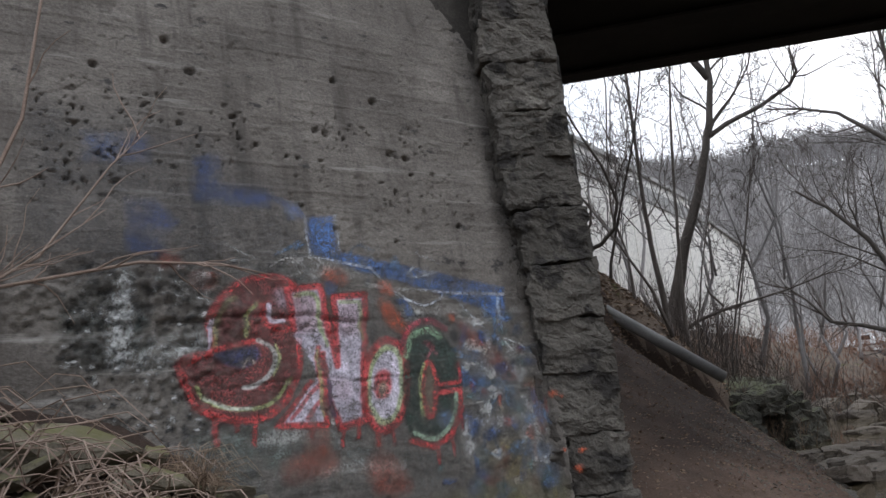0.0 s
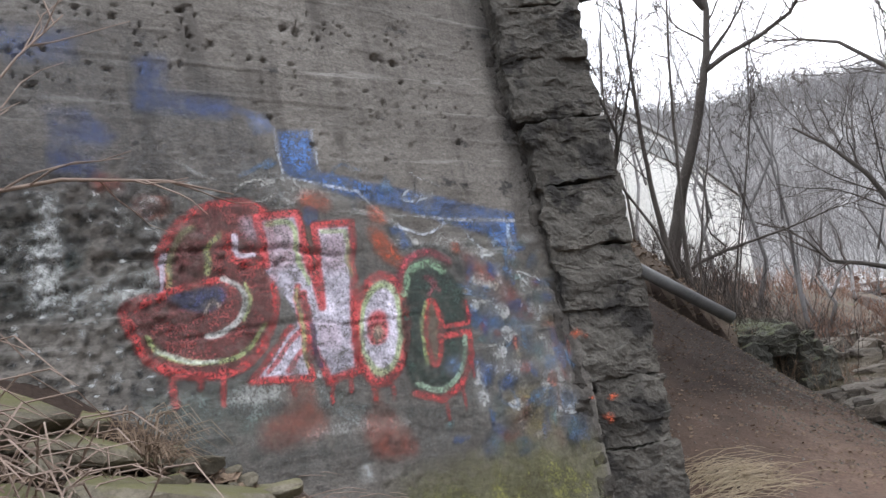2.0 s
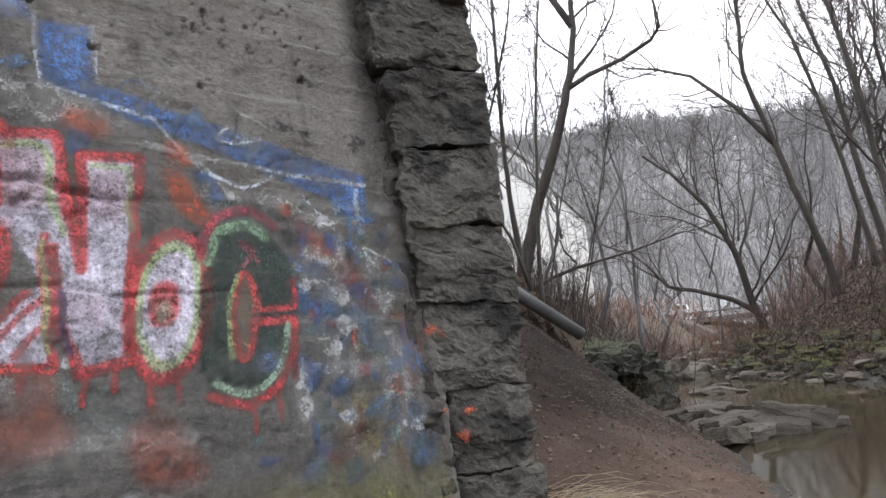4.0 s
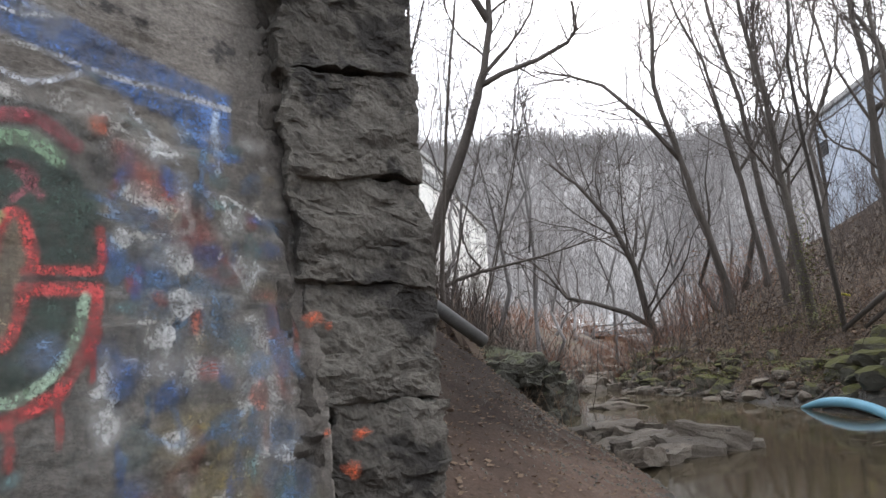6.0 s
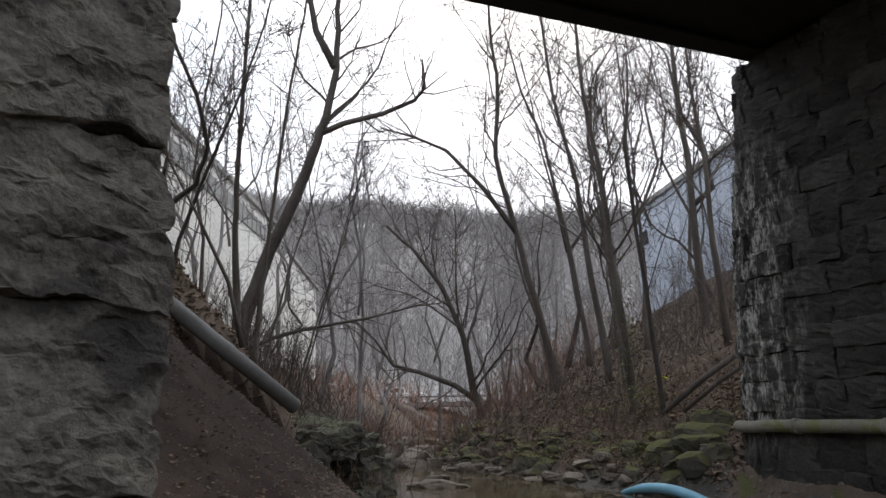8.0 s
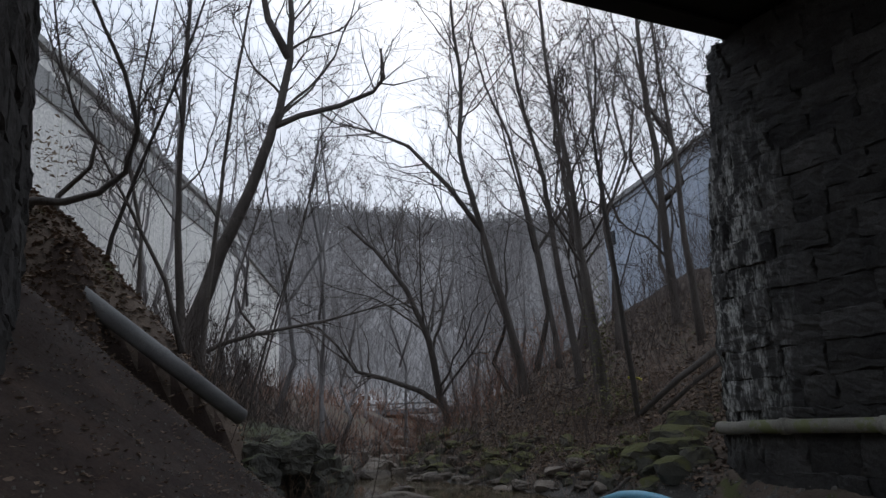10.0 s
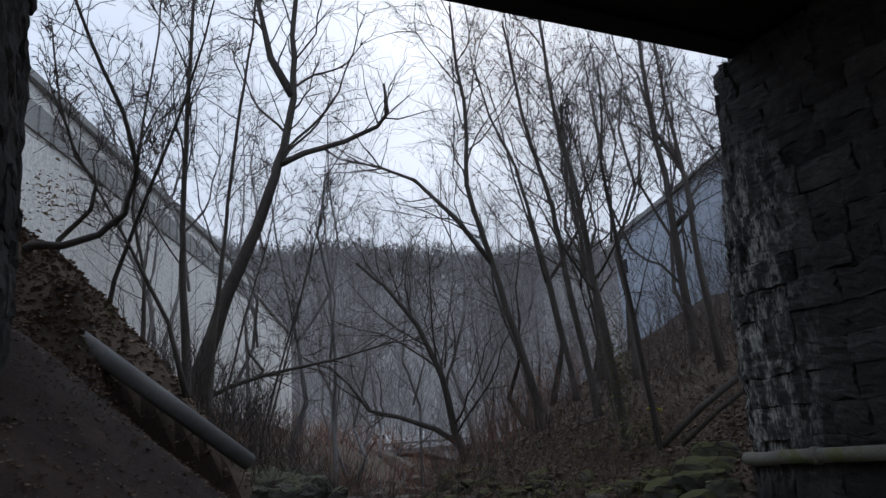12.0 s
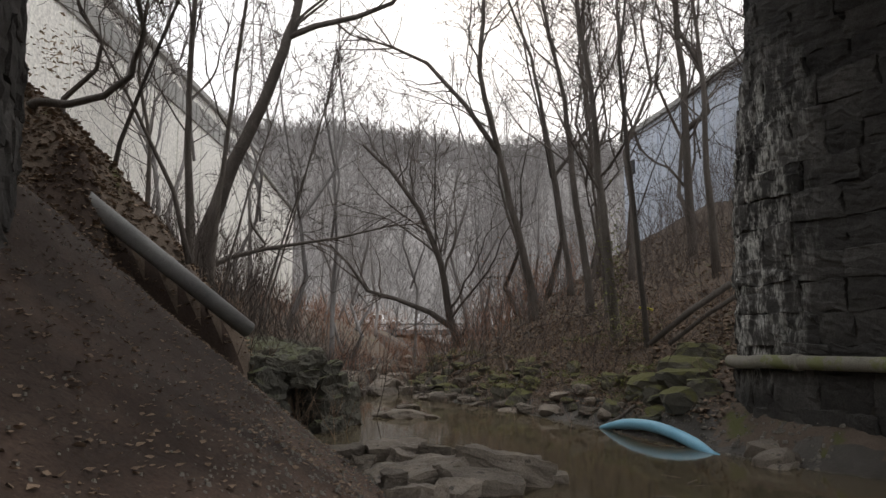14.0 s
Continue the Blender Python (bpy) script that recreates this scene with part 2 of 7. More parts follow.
DARK_GLASS = surface("dark_glass", (0.015, 0.017, 0.02), (0.02, 0.022, 0.026), (0.03, 0.032, 0.036), 1.0, 9.0, 0.1, 0.0, random_tint=0)
YELLOW = surface("yellow_plastic", (0.45, 0.42, 0.02), (0.55, 0.50, 0.03), (0.62, 0.56, 0.05), 3.0, 20.0, 0.5, 0.0, random_tint=0)


def dry_out(m, gain):
    """Trodden dry soil is paler than damp soil: scales the colour by the ground's dryness."""
    n, l = m.node_tree.nodes, m.node_tree.links
    socket = n["Principled BSDF"].inputs["Base Color"]
    source = socket.links[0].from_socket
    a = n.new("ShaderNodeAttribute")
    a.attribute_name = "dryness"
    k = n.new("ShaderNodeMath")
    k.operation = "MULTIPLY_ADD"
    k.inputs[1].default_value, k.inputs[2].default_value = gain, 1.0
    l.new(a.outputs["Fac"], k.inputs[0])
    v = n.new("ShaderNodeVectorMath")
    v.operation = "SCALE"
    l.new(source, v.inputs[0])
    l.new(k.outputs[0], v.inputs["Scale"])
    l.new(v.outputs["Vector"], socket)


dry_out(DIRT, 2.1)


def lime_streaks(m, centre, along, z_top):
    """White lime washed down the stones round a rounded end, thinning out along the side."""
    n, l = m.node_tree.nodes, m.node_tree.links
    socket = n["Principled BSDF"].inputs["Base Color"]
    source = socket.links[0].from_socket
    geo = n.new("ShaderNodeNewGeometry")

    def ranged(value, lo, hi):
        r = n.new("ShaderNodeMapRange")
        r.interpolation_type = "SMOOTHSTEP"
        r.inputs["From Min"].default_value, r.inputs["From Max"].default_value = lo, hi
        l.new(value, r.inputs["Value"])
        return r.outputs["Result"]

    def times(a, b):
        k = n.new("ShaderNodeMath")
        k.operation = "MULTIPLY"
        l.new(a, k.inputs[0])
        l.new(b, k.inputs[1])
        return k.outputs[0]

    shift = n.new("ShaderNodeVectorMath")
    shift.operation = "SUBTRACT"
    shift.inputs[1].default_value = centre
    l.new(geo.outputs["Position"], shift.inputs[0])
    side = n.new("ShaderNodeVectorMath")
    side.operation = "DOT_PRODUCT"
    side.inputs[1].default_value = along
    l.new(shift.outputs["Vector"], side.inputs[0])
    split = n.new("ShaderNodeSeparateXYZ")
    l.new(geo.outputs["Position"], split.inputs[0])
    amount = times(ranged(side.outputs["Value"], -1.15, 0.25), times(ranged(split.outputs["Z"], z_top, z_top - 2.2), ranged(split.outputs["Z"], 0.7, 1.7)))
    streaks = []
    for scale, lo, hi in (((6.0, 6.0, 2.2), 0.45, 0.6), ((30.0, 30.0, 6.0), 0.35, 0.6)):
        own = n.new("ShaderNodeMapping")
        own.inputs["Scale"].default_value = scale
        l.new(geo.outputs["Position"], own.inputs["Vector"])
        t = n.new("ShaderNodeTexNoise")
        t.inputs["Scale"].default_value, t.inputs["Detail"].default_value, t.inputs["Roughness"].default_value = 1.0, 6.0, 0.65
        l.new(own.outputs["Vector"], t.inputs["Vector"])
        streaks.append(ranged(t.outputs["Fac"], lo, hi))
    amount = times(amount, times(*streaks))
    mix = n.new("ShaderNodeMix")
    mix.data_type = "RGBA"
    mix.inputs[7].default_value = (0.50, 0.49, 0.45, 1)
    l.new(amount, mix.inputs[0])
    l.new(source, mix.inputs[6])
    l.new(mix.outputs[2], socket)


lime_streaks(LIMED_STONE, (13.12, 11.42, 0), (0.181, 0.983, 0), 6.6)


def water_material():
    m = bpy.data.materials.new("murky_water")
    m.use_nodes = True
    n, l = m.node_tree.nodes, m.node_tree.links
    bsdf = n["Principled BSDF"]
    geo = n.new("ShaderNodeNewGeometry")
    t = n.new("ShaderNodeTexNoise")
    t.inputs["Scale"].default_value, t.inputs["Detail"].default_value = 0.6, 4.0
    l.new(geo.outputs["Position"], t.inputs["Vector"])
    r = n.new("ShaderNodeValToRGB")
    r.color_ramp.elements[0].color, r.color_ramp.elements[1].color = (0.07, 0.054, 0.031, 1), (0.115, 0.092, 0.058, 1)
    l.new(t.outputs["Fac"], r.inputs["Fac"])
    l.new(r.outputs["Color"], bsdf.inputs["Base Color"])
    bsdf.inputs["Roughness"].default_value = 0.06
    bsdf.inputs["IOR"].default_value = 1.33
    w = n.new("ShaderNodeTexNoise")
    w.inputs["Scale"].default_value, w.inputs["Detail"].default_value = 3.0, 3.0
    l.new(geo.outputs["Position"], w.inputs["Vector"])
    b = n.new("ShaderNodeBump")
    b.inputs["Strength"].default_value, b.inputs["Distance"].default_value = 0.06, 0.03
    l.new(w.outputs["Fac"], b.inputs["Height"])
    l.new(b.outputs["Normal"], bsdf.inputs["Normal"])
    return m


WATER = water_material()


# ---- the ground: banks, creek bed, far hill, one sheet ----
TOE_Y = [-30, -2, 0, 2, 4, 5, 6, 7, 8.5, 10.4, 12.6, 14.6, 15.6, 17, 20, 22, 24, 26, 30, 35, 46, 62, 90]
TOE_X = [-1.5, -1.0, -0.9, -0.6, -0.1, 0.3, 0.9, 2.2, 3.7, 4.9, 5.8, 6.4, 6.6, 7.1, 8.0, 9.0, 10.4, 11.5, 14.5, 17.8, 26, 38, 60]
RISE_Y = [-30, 4, 5, 6, 7, 8.5, 10.4, 12, 13.2, 14.6, 16.5, 17.5, 20, 22, 24, 30, 46]
RISE = [0.5, 0.65, 0.65, 0.5, 0.36, 0.42, 0.52, 0.64, 0.80, 0.82, 0.82, 1.12, 1.18, 1.08, 0.95, 0.42, 0.3]
LEFT_Y = [-30, 0, 7, 9.5, 10.4, 12.6, 15.4, 18, 22, 25, 26.5, 30, 35, 46, 62, 90]
LEFT_X = [-1, 3.0, 4.0, 4.8, 5.3, 6.2, 7.1, 8.2, 9.2, 11, 12.3, 15.5, 18.8, 27, 40, 62]
RIGHT_Y = [-30, 5, 10.7, 12, 15.2, 16.4, 19.5, 23, 26, 30, 35, 46, 62, 90]
RIGHT_X = [8, 10.6, 10.8, 11.1, 12.2, 12.5, 13.2, 13.7, 14.8, 18.3, 22.5, 31, 44, 66]


def water_level(y):
    return 0.08 + 0.022 * np.maximum(0, np.asarray(y, float) - 26) * (1 - smooth(60, 100, y) * 0.5)


def height(x, y, rough=1.0):
    """The ground's height at a place."""
    x, y = np.broadcast_arrays(np.asarray(x, float), np.asarray(y, float))
    toe, rise = np.interp(y, TOE_Y, TOE_X), np.interp(y, RISE_Y, RISE)
    left, right = np.interp(y, LEFT_Y, LEFT_X), np.interp(y, RIGHT_Y, RIGHT_X)
    level = water_level(y)
    fade = 1 - 0.75 * smooth(45, 80, y)
    # left bank: a bench by the water, then the slope; beyond the bridge a rock step at its foot
    bench = level + 0.02 + 0.20 * smooth(0, 1.0, (left - x) / np.maximum(left - toe, 0.4))
    up = np.maximum(0, toe - x)
    step = 1.1 * smooth(0, 0.9, up) * smooth(15.8, 17.2, y)
    bank = step + rise * np.maximum(0, up - 0.5 * smooth(15.8, 17.2, y)) * fade
    top = 6.2 + 0 * y
    bank = np.where(bank > top - 2, top - 2 + 2 * (1 - np.exp(-np.maximum(0, bank - top + 2) / 2)), bank)
    # hollow washed out beneath the pipe
    along = np.clip(((x - 3.75) * 3.25 + (y - 15.85) * 0.95) / (3.25**2 + 0.95**2), 0, 1.1)
    off = np.hypot(x - 3.75 - 3.25 * along, y - 15.85 - 0.95 * along)
    hollow = -2.1 * np.exp(-((off / 0.66) ** 4)) * smooth(0.02, 0.45, along) + 0.75 * np.exp(-(((x - 3.72) / 0.4) ** 2 + ((y - 16.5) / 0.38) ** 2))
    land_left = bench + bank + hollow
    # right bank
    over = np.maximum(0, x - right)
    slope = 0.28 * smooth(0, 0.8, over) + 0.47 * np.maximum(0, over - 0.4) * fade
    slope = np.where(slope > 7.5, 7.5 + 2.0 * (1 - np.exp(-(slope - 7.5) / 2.0)), slope)
    land_right = level + 0.0 + slope
    # channel
    f = np.clip((x - left) / np.maximum(right - left, 0.1), 0, 1)
    deep = np.where(y < 25, 0.30, 0.06)
    bed = level - deep * np.sin(np.pi * f) ** 0.6 + 0.02 * (1 - np.sin(np.pi * f))
    z = np.where(x < left, land_left, np.where(x > right, land_right, bed))
    # far wooded hill across the valley
    s = 0.6 * x + 0.8 * y
    c = 0.8 * x - 0.6 * y
    hill = (38.5 - 0.27 * np.clip(c, -75, 0) - 0.07 * np.clip(c, 0, 120)) * smooth(92, 212, s) * (1 + 0.07 * fbm(c / 30, s / 80, 0.0, 3))
    z = z + np.maximum(0, hill)
    gap = 0.626 * x + 6.07 - y
    z = z - 0.09 * np.exp(-((gap / 0.8) ** 2)) * smooth(-2.0, -1.2, x) * (1 - smooth(1.2, 1.8, x)) - 0.22 * np.exp(-(((x - 1.65) / 0.35) ** 2 + ((y - 6.95) / 0.5) ** 2))
    lump = 0.05 * fbm(x * 0.9, y * 0.9, 1.0, 4) + 0.028 * fbm(x * 5, y * 5, 2.0, 4, 0.6)
    wet = np.where((x > left) & (x < right), 0.5, 1.0)
    path = 1 - 0.6 * np.exp(-((x - np.interp(y, [-2, 0, 4, 6, 9], [0, 0, 0.4, 2, 3])) / 0.7) ** 2) * (1 - smooth(9, 11, y))
    steep = 1 + 1.4 * smooth(16, 18, y) * smooth(0, 1, up) + 1.2 * smooth(0, 1, over)
    return z + rough * lump * wet * path * steep


def graded(lo, hi, fine_lo, fine_hi, step, growth=1.16):
    mid = list(np.arange(fine_lo, fine_hi + 1e-6, step))
    out, d, v = [], step, fine_hi
    while v < hi:
        d = min(d * growth, 12.0)
        v += d
        out.append(v)
    before, d, v = [], step, fine_lo
    while v > lo:
        d = min(d * growth, 12.0)
        v -= d
        before.append(v)
    return np.array(before[::-1] + mid + out)


def build_ground():
    gx, gy = graded(-420, 420, -3.5, 17.0, 0.13), graded(-300, 420, -2.0, 27.0, 0.13)
    xx, yy = np.meshgrid(gx, gy)
    zz = height(xx, yy)
    me = bpy.data.meshes.new("ground")
    rows, cols = xx.shape
    me.vertices.add(rows * cols)
    me.vertices.foreach_set("co", np.stack([xx, yy, zz], -1).astype(np.float32).ravel())
    idx = np.arange(rows * cols).reshape(rows, cols)
    quads = np.stack([idx[:-1, :-1], idx[:-1, 1:], idx[1:, 1:], idx[1:, :-1]], -1).reshape(-1, 4)
    me.loops.add(quads.size)
    me.loops.foreach_set("vertex_index", quads.ravel().astype(np.int32))
    me.polygons.add(len(quads))
    me.polygons.foreach_set("loop_start", np.arange(0, quads.size, 4).astype(np.int32))
    me.polygons.foreach_set("use_smooth", np.ones(len(quads), bool))
    me.update(calc_edges=True)
    cx, cy = (xx[:-1, :-1] + xx[1:, 1:]) / 2, (yy[:-1, :-1] + yy[1:, 1:]) / 2
    jag = 0.35 * fbm(cx * 2.2, cy * 2.2, 5.0, 3)
    left, right, toe = np.interp(cy, LEFT_Y, LEFT_X), np.interp(cy, RIGHT_Y, RIGHT_X), np.interp(cy, TOE_Y, TOE_X)
    zone = np.zeros(cx.shape, np.int32)
    zone[(cx > right + 0.5 + jag) | ((cy > 15.6 + 0.25 * (cx - 2) + jag) & (cx < toe - 0.3 + jag))] = 1
    pit = np.clip(((cx - 3.75) * 3.25 + (cy - 15.85) * 0.95) / (3.25**2 + 0.95**2), 0, 1.1)
    zone[np.hypot(cx - 3.75 - 3.25 * pit, cy - 15.85 - 0.95 * pit) < 0.75] = 0
    zone[(cx > left - 0.15 + jag * 0.5) & (cx < right + 0.5 + jag)] = 2
    # ground past this distance takes the haze-paled colour
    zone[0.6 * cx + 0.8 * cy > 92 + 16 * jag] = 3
    me.polygons.foreach_set("material_index", zone.ravel())
    dry = me.attributes.new("dryness", "FLOAT", "POINT")
    toe_v = np.interp(yy, TOE_Y, TOE_X)
    amount = smooth(-1.6, 0.2, xx - toe_v + 0.4 * fbm(xx * 1.3, yy * 1.3, 8.0, 3)) * (1 - smooth(11, 13.5, yy)) + 0.35 * np.maximum(0, fbm(xx * 2.1, yy * 2.1, 13.0, 4))
    dry.data.foreach_set("value", amount.astype(np.float32).ravel())
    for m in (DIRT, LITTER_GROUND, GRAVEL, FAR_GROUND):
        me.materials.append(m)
    return solo("ground", me, DIRT, "damp brown dirt ground with leaf litter sloping to a creek", "ground", kind="structure")


build_ground()

wy = np.concatenate([np.arange(-40, 26, 2.0), np.arange(26, 47, 1.5)])
w_left, w_right = np.interp(wy, LEFT_Y, LEFT_X) - 0.5, np.interp(wy, RIGHT_Y, RIGHT_X) + 0.5
water_verts = []
for yv, xa, xb in zip(wy, w_left, w_right):
    for k in range(5):
        water_verts.append((xa + (xb - xa) * k / 4, yv, float(water_level(yv))))
solo("creek_water", mesh_of("creek_water", water_verts, grid_faces(len(wy), 5), True), WATER, "still murky brown creek water between the banks", "water", kind="structure")


# ---- the bridge frame: AXIS runs along the span, ACROSS under the deck ----
AXIS, ACROSS = Vector((0.983, -0.181, 0)), Vector((0.181, 0.983, 0))
CORNER = Vector((1.56, 6.95, 0))


def bridge(p, q, z):
    v = CORNER + AXIS * p + ACROSS * q
    return Vector((v.x, v.y, z))


def box_mesh(name, corners, z0, z1):
    """A prism on a plan of corners."""
    k = len(corners)
    verts = [(c[0], c[1], z0) for c in corners] + [(c[0], c[1], z1) for c in corners]
    faces = [tuple(range(k))[::-1], tuple(range(k, 2 * k))] + [(i, (i + 1) % k, k + (i + 1) % k, k + i) for i in range(k)]
    return mesh_of(name, verts, faces)


def beam(name, p0, p1, q0, q1, z0, z1, material, parent, label="", bevel=0.02):
    bm = bmesh.new()
    vs = [bm.verts.new(bridge(p, q, z)) for z in (z0, z1) for p, q in ((p0, q0), (p1, q0), (p1, q1), (p0, q1))]
    for f in ((3, 2, 1, 0), (4, 5, 6, 7), (0, 1, 5, 4), (1, 2, 6, 5), (2, 3, 7, 6), (3, 0, 4, 7)):
        bm.faces.new([vs[i] for i in f])
    if bevel:
        bmesh.ops.bevel(bm, geom=list(bm.edges), offset=bevel, segments=1, affect="EDGES")
    return part(name, bm, material, parent, label)


bridge_deck = thing("bridge_deck", "dark steel bridge deck spanning overhead between stone supports", "bridge")
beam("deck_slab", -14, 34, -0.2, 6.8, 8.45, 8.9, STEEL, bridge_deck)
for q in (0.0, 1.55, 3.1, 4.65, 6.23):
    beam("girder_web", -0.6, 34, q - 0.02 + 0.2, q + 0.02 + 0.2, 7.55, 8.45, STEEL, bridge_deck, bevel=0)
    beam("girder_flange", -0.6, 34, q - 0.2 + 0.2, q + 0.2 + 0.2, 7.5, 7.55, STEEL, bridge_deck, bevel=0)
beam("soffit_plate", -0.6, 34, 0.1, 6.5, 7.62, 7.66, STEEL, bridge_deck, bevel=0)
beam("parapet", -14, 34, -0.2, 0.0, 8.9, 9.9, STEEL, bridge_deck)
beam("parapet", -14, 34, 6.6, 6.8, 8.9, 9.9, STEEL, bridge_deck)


# ---- stone blocks ----
def block_mesh(name, sx, sy, sz, seed, cuts=7, rough=0.03, edge=0.03, gain=0.70, skew=0.0):
    """A rough-hewn block: a cuboid with broken faces and worn edges, centred on its base."""
    verts, faces = [], []
    half = np.array([sx, sy, sz]) / 2
    for ax in range(3):
        for sign in (-1, 1):
            u, v = [(1, 2), (2, 0), (0, 1)][ax]
            base = len(verts)
            g = np.linspace(-1, 1, cuts)
            for j in g:
                for i in g:
                    p = np.zeros(3)
                    p[ax], p[u], p[v] = sign, i, j
                    verts.append(p * half)
            fs = grid_faces(cuts, cuts, base)
            faces += fs if sign > 0 else [f[::-1] for f in fs]
    v = np.array(verts)
    near = np.minimum(1, (half - np.abs(v)) / max(edge, 1e-3))
    worn = np.sort(near, 1)[:, 1]
    inward = v / np.maximum(np.linalg.norm(v / half, axis=1, keepdims=True), 1e-6)
    v = v - inward * ((1 - np.clip(worn, 0, 1)) * edge)[:, None] * 0.8
    if skew:
        v[:, 0], v[:, 1] = v[:, 0] * (1 - skew * v[:, 1] / sy) + skew * 0.4 * v[:, 2], v[:, 1] * (1 + skew * 0.8 * v[:, 0] / sx)
    for axis in range(3):
        v[:, axis] += rough * fbm(v[:, 0] * 4 + seed * 7.7 + axis * 31, v[:, 1] * 4 - seed * 3.1, v[:, 2] * 6.5 + seed, 5, gain)
    me = mesh_of(name, v, faces, False)
    bm = bmesh.new()
    bm.from_mesh(me)
    bmesh.ops.remove_doubles(bm, verts=bm.verts, dist=0.0008)
    bm.to_mesh(me)
    bm.free()
    return me


# ---- abutment: core, quoin stones and the face under the deck ----
abutment = thing("abutment", "weathered grey sandstone bridge abutment of large rough blocks with dark joints", "bridge abutment", kind="structure")


def abutment_core():
    def ring(z):
        k = (z - 1.4) * 0.045
        return [(-9.0, 3.0, z), *[tuple(v) for v in (bridge(-0.62 - k * 0.5, 0.20, z), bridge(-0.06 - k, 0.06, z), bridge(-0.06 - k * 0.3, 6.0, z), bridge(-12.0, 6.2, z))]]
    verts = ring(-0.5) + ring(7.45)
    faces = [(4, 3, 2, 1, 0), (5, 6, 7, 8, 9)] + [(i, (i + 1) % 5, 5 + (i + 1) % 5, 5 + i) for i in range(5)]
    return mesh_of("core", verts, faces)


COURSES = [-0.15, 0.41, 0.89, 1.40, 1.94, 2.43, 2.95, 3.47, 3.99, 4.46, 4.96, 5.40, 5.92, 6.42, 6.93, 7.43]
rng = random.Random(4)
for k in range(len(COURSES) - 1):
    z0, z1 = COURSES[k] + 0.008, COURSES[k + 1] - 0.008
    zm = (z0 + z1) / 2
    lean = (zm - 1.4) * 0.045
    right = 1.575 - lean * 0.9 + rng.uniform(-0.02, 0.03)
    left = 0.97 - (zm - 0.9) * 0.075 + rng.uniform(-0.04, 0.05)
    if zm > 4:
        left = 0.74 + rng.uniform(-0.05, 0.05)
    if zm < 0.9:
        right, left = 1.60 + rng.uniform(-0.01, 0.03), 1.0
    w = right - left
    me = block_mesh("stone", w, 0.62, z1 - z0 + 0.022, k + 3, 30, 0.034, 0.022, 0.64)
    part("stone", me, STONE, abutment, at=pose((left + right) / 2, 6.86 + 0.31 + rng.uniform(-0.025, 0.025), zm, rng.uniform(-1.2, 1.2), rng.uniform(-0.8, 0.8), 8 + rng.uniform(-2, 2)))
FACE_STONES = [block_mesh("stone", 0.95, 0.5, 0.5, 40 + i, 8, 0.03, 0.04) for i in range(5)]
for k in range(len(COURSES) - 1):
    z0, z1 = COURSES[k], COURSES[k + 1]
    q = 0.68 + (0.45 if k % 2 else 0.0)
    while q < 6.0:
        length = min(rng.uniform(0.8, 1.15), 6.05 - q)
        if length > 0.25:
            c = bridge(-0.24 - ((z0 + z1) / 2 - 1.4) * 0.012 + rng.uniform(-0.02, 0.02), q + length / 2, (z0 + z1) / 2)
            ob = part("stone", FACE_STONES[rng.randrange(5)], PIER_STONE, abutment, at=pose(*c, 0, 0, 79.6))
            ob.scale = ((length - 0.015) / 0.95, 1, (z1 - z0 - 0.015) / 0.5)
        q += length
SEAM_MAT = surface("crumbling_seam", (0.022, 0.019, 0.016), (0.05, 0.043, 0.037), (0.10, 0.09, 0.078), 5.0, 16.0, 0.95, 1.0, random_tint=0.3)
for k in range(22):
    zm = 0.25 + 0.3 * k
    left = 0.985 - (min(zm, 4) - 0.9) * 0.075
    me = block_mesh("seam_mortar", 0.15, 0.13, 0.34, 120 + k, 14, 0.035, 0.04, 0.6)
    part("seam_mortar", me, SEAM_MAT, abutment, "dark crumbling mortar", at=pose(left - 0.045 + rng.uniform(-0.015, 0.015), 5.986 + 0.626 * (left - 0.05) + 0.144 * zm + 0.09, zm, 0, -4, 20 + rng.uniform(-20, 20)))
part("core", abutment_core(), MORTAR, abutment)


# ---- wing wall: board-marked concrete with pits, cracks and spalls ----
WALL_U, WALL_N = Vector((0.8476, 0.5306, 0)), Vector((0.527, -0.842, 0.121))


def on_wall(u, z, out=0.0):
    x = u * 0.8476
    y = 0.626 * x + 0.144 * z + 5.986
    return np.stack([x + out * WALL_N.x, y + out * WALL_N.y, z + out * WALL_N.z], -1)


PITS = [(-0.86, 4.14, 0.05), (-0.95, 4.16, 0.04), (-0.26, 4.0, 0.045), (-0.2, 3.98, 0.03), (-0.09, 3.97, 0.04), (-1.12, 3.88, 0.025), (-1.22, 3.88, 0.025),
        (-1.61, 4.0, 0.03), (-1.47, 3.96, 0.03), (-2.07, 4.08, 0.03), (-0.83, 3.27, 0.03), (-0.27, 3.17, 0.022), (0.39, 3.34, 0.028), (-1.11, 3.46, 0.025),
        (-1.99, 4.55, 0.055), (-0.38, 4.51, 0.05), (-0.76, 4.67, 0.045), (-2.69, 4.49, 0.045), (-2.19, 4.8, 0.04), (-1.65, 4.19, 0.03), (-0.06, 3.81, 0.025)]


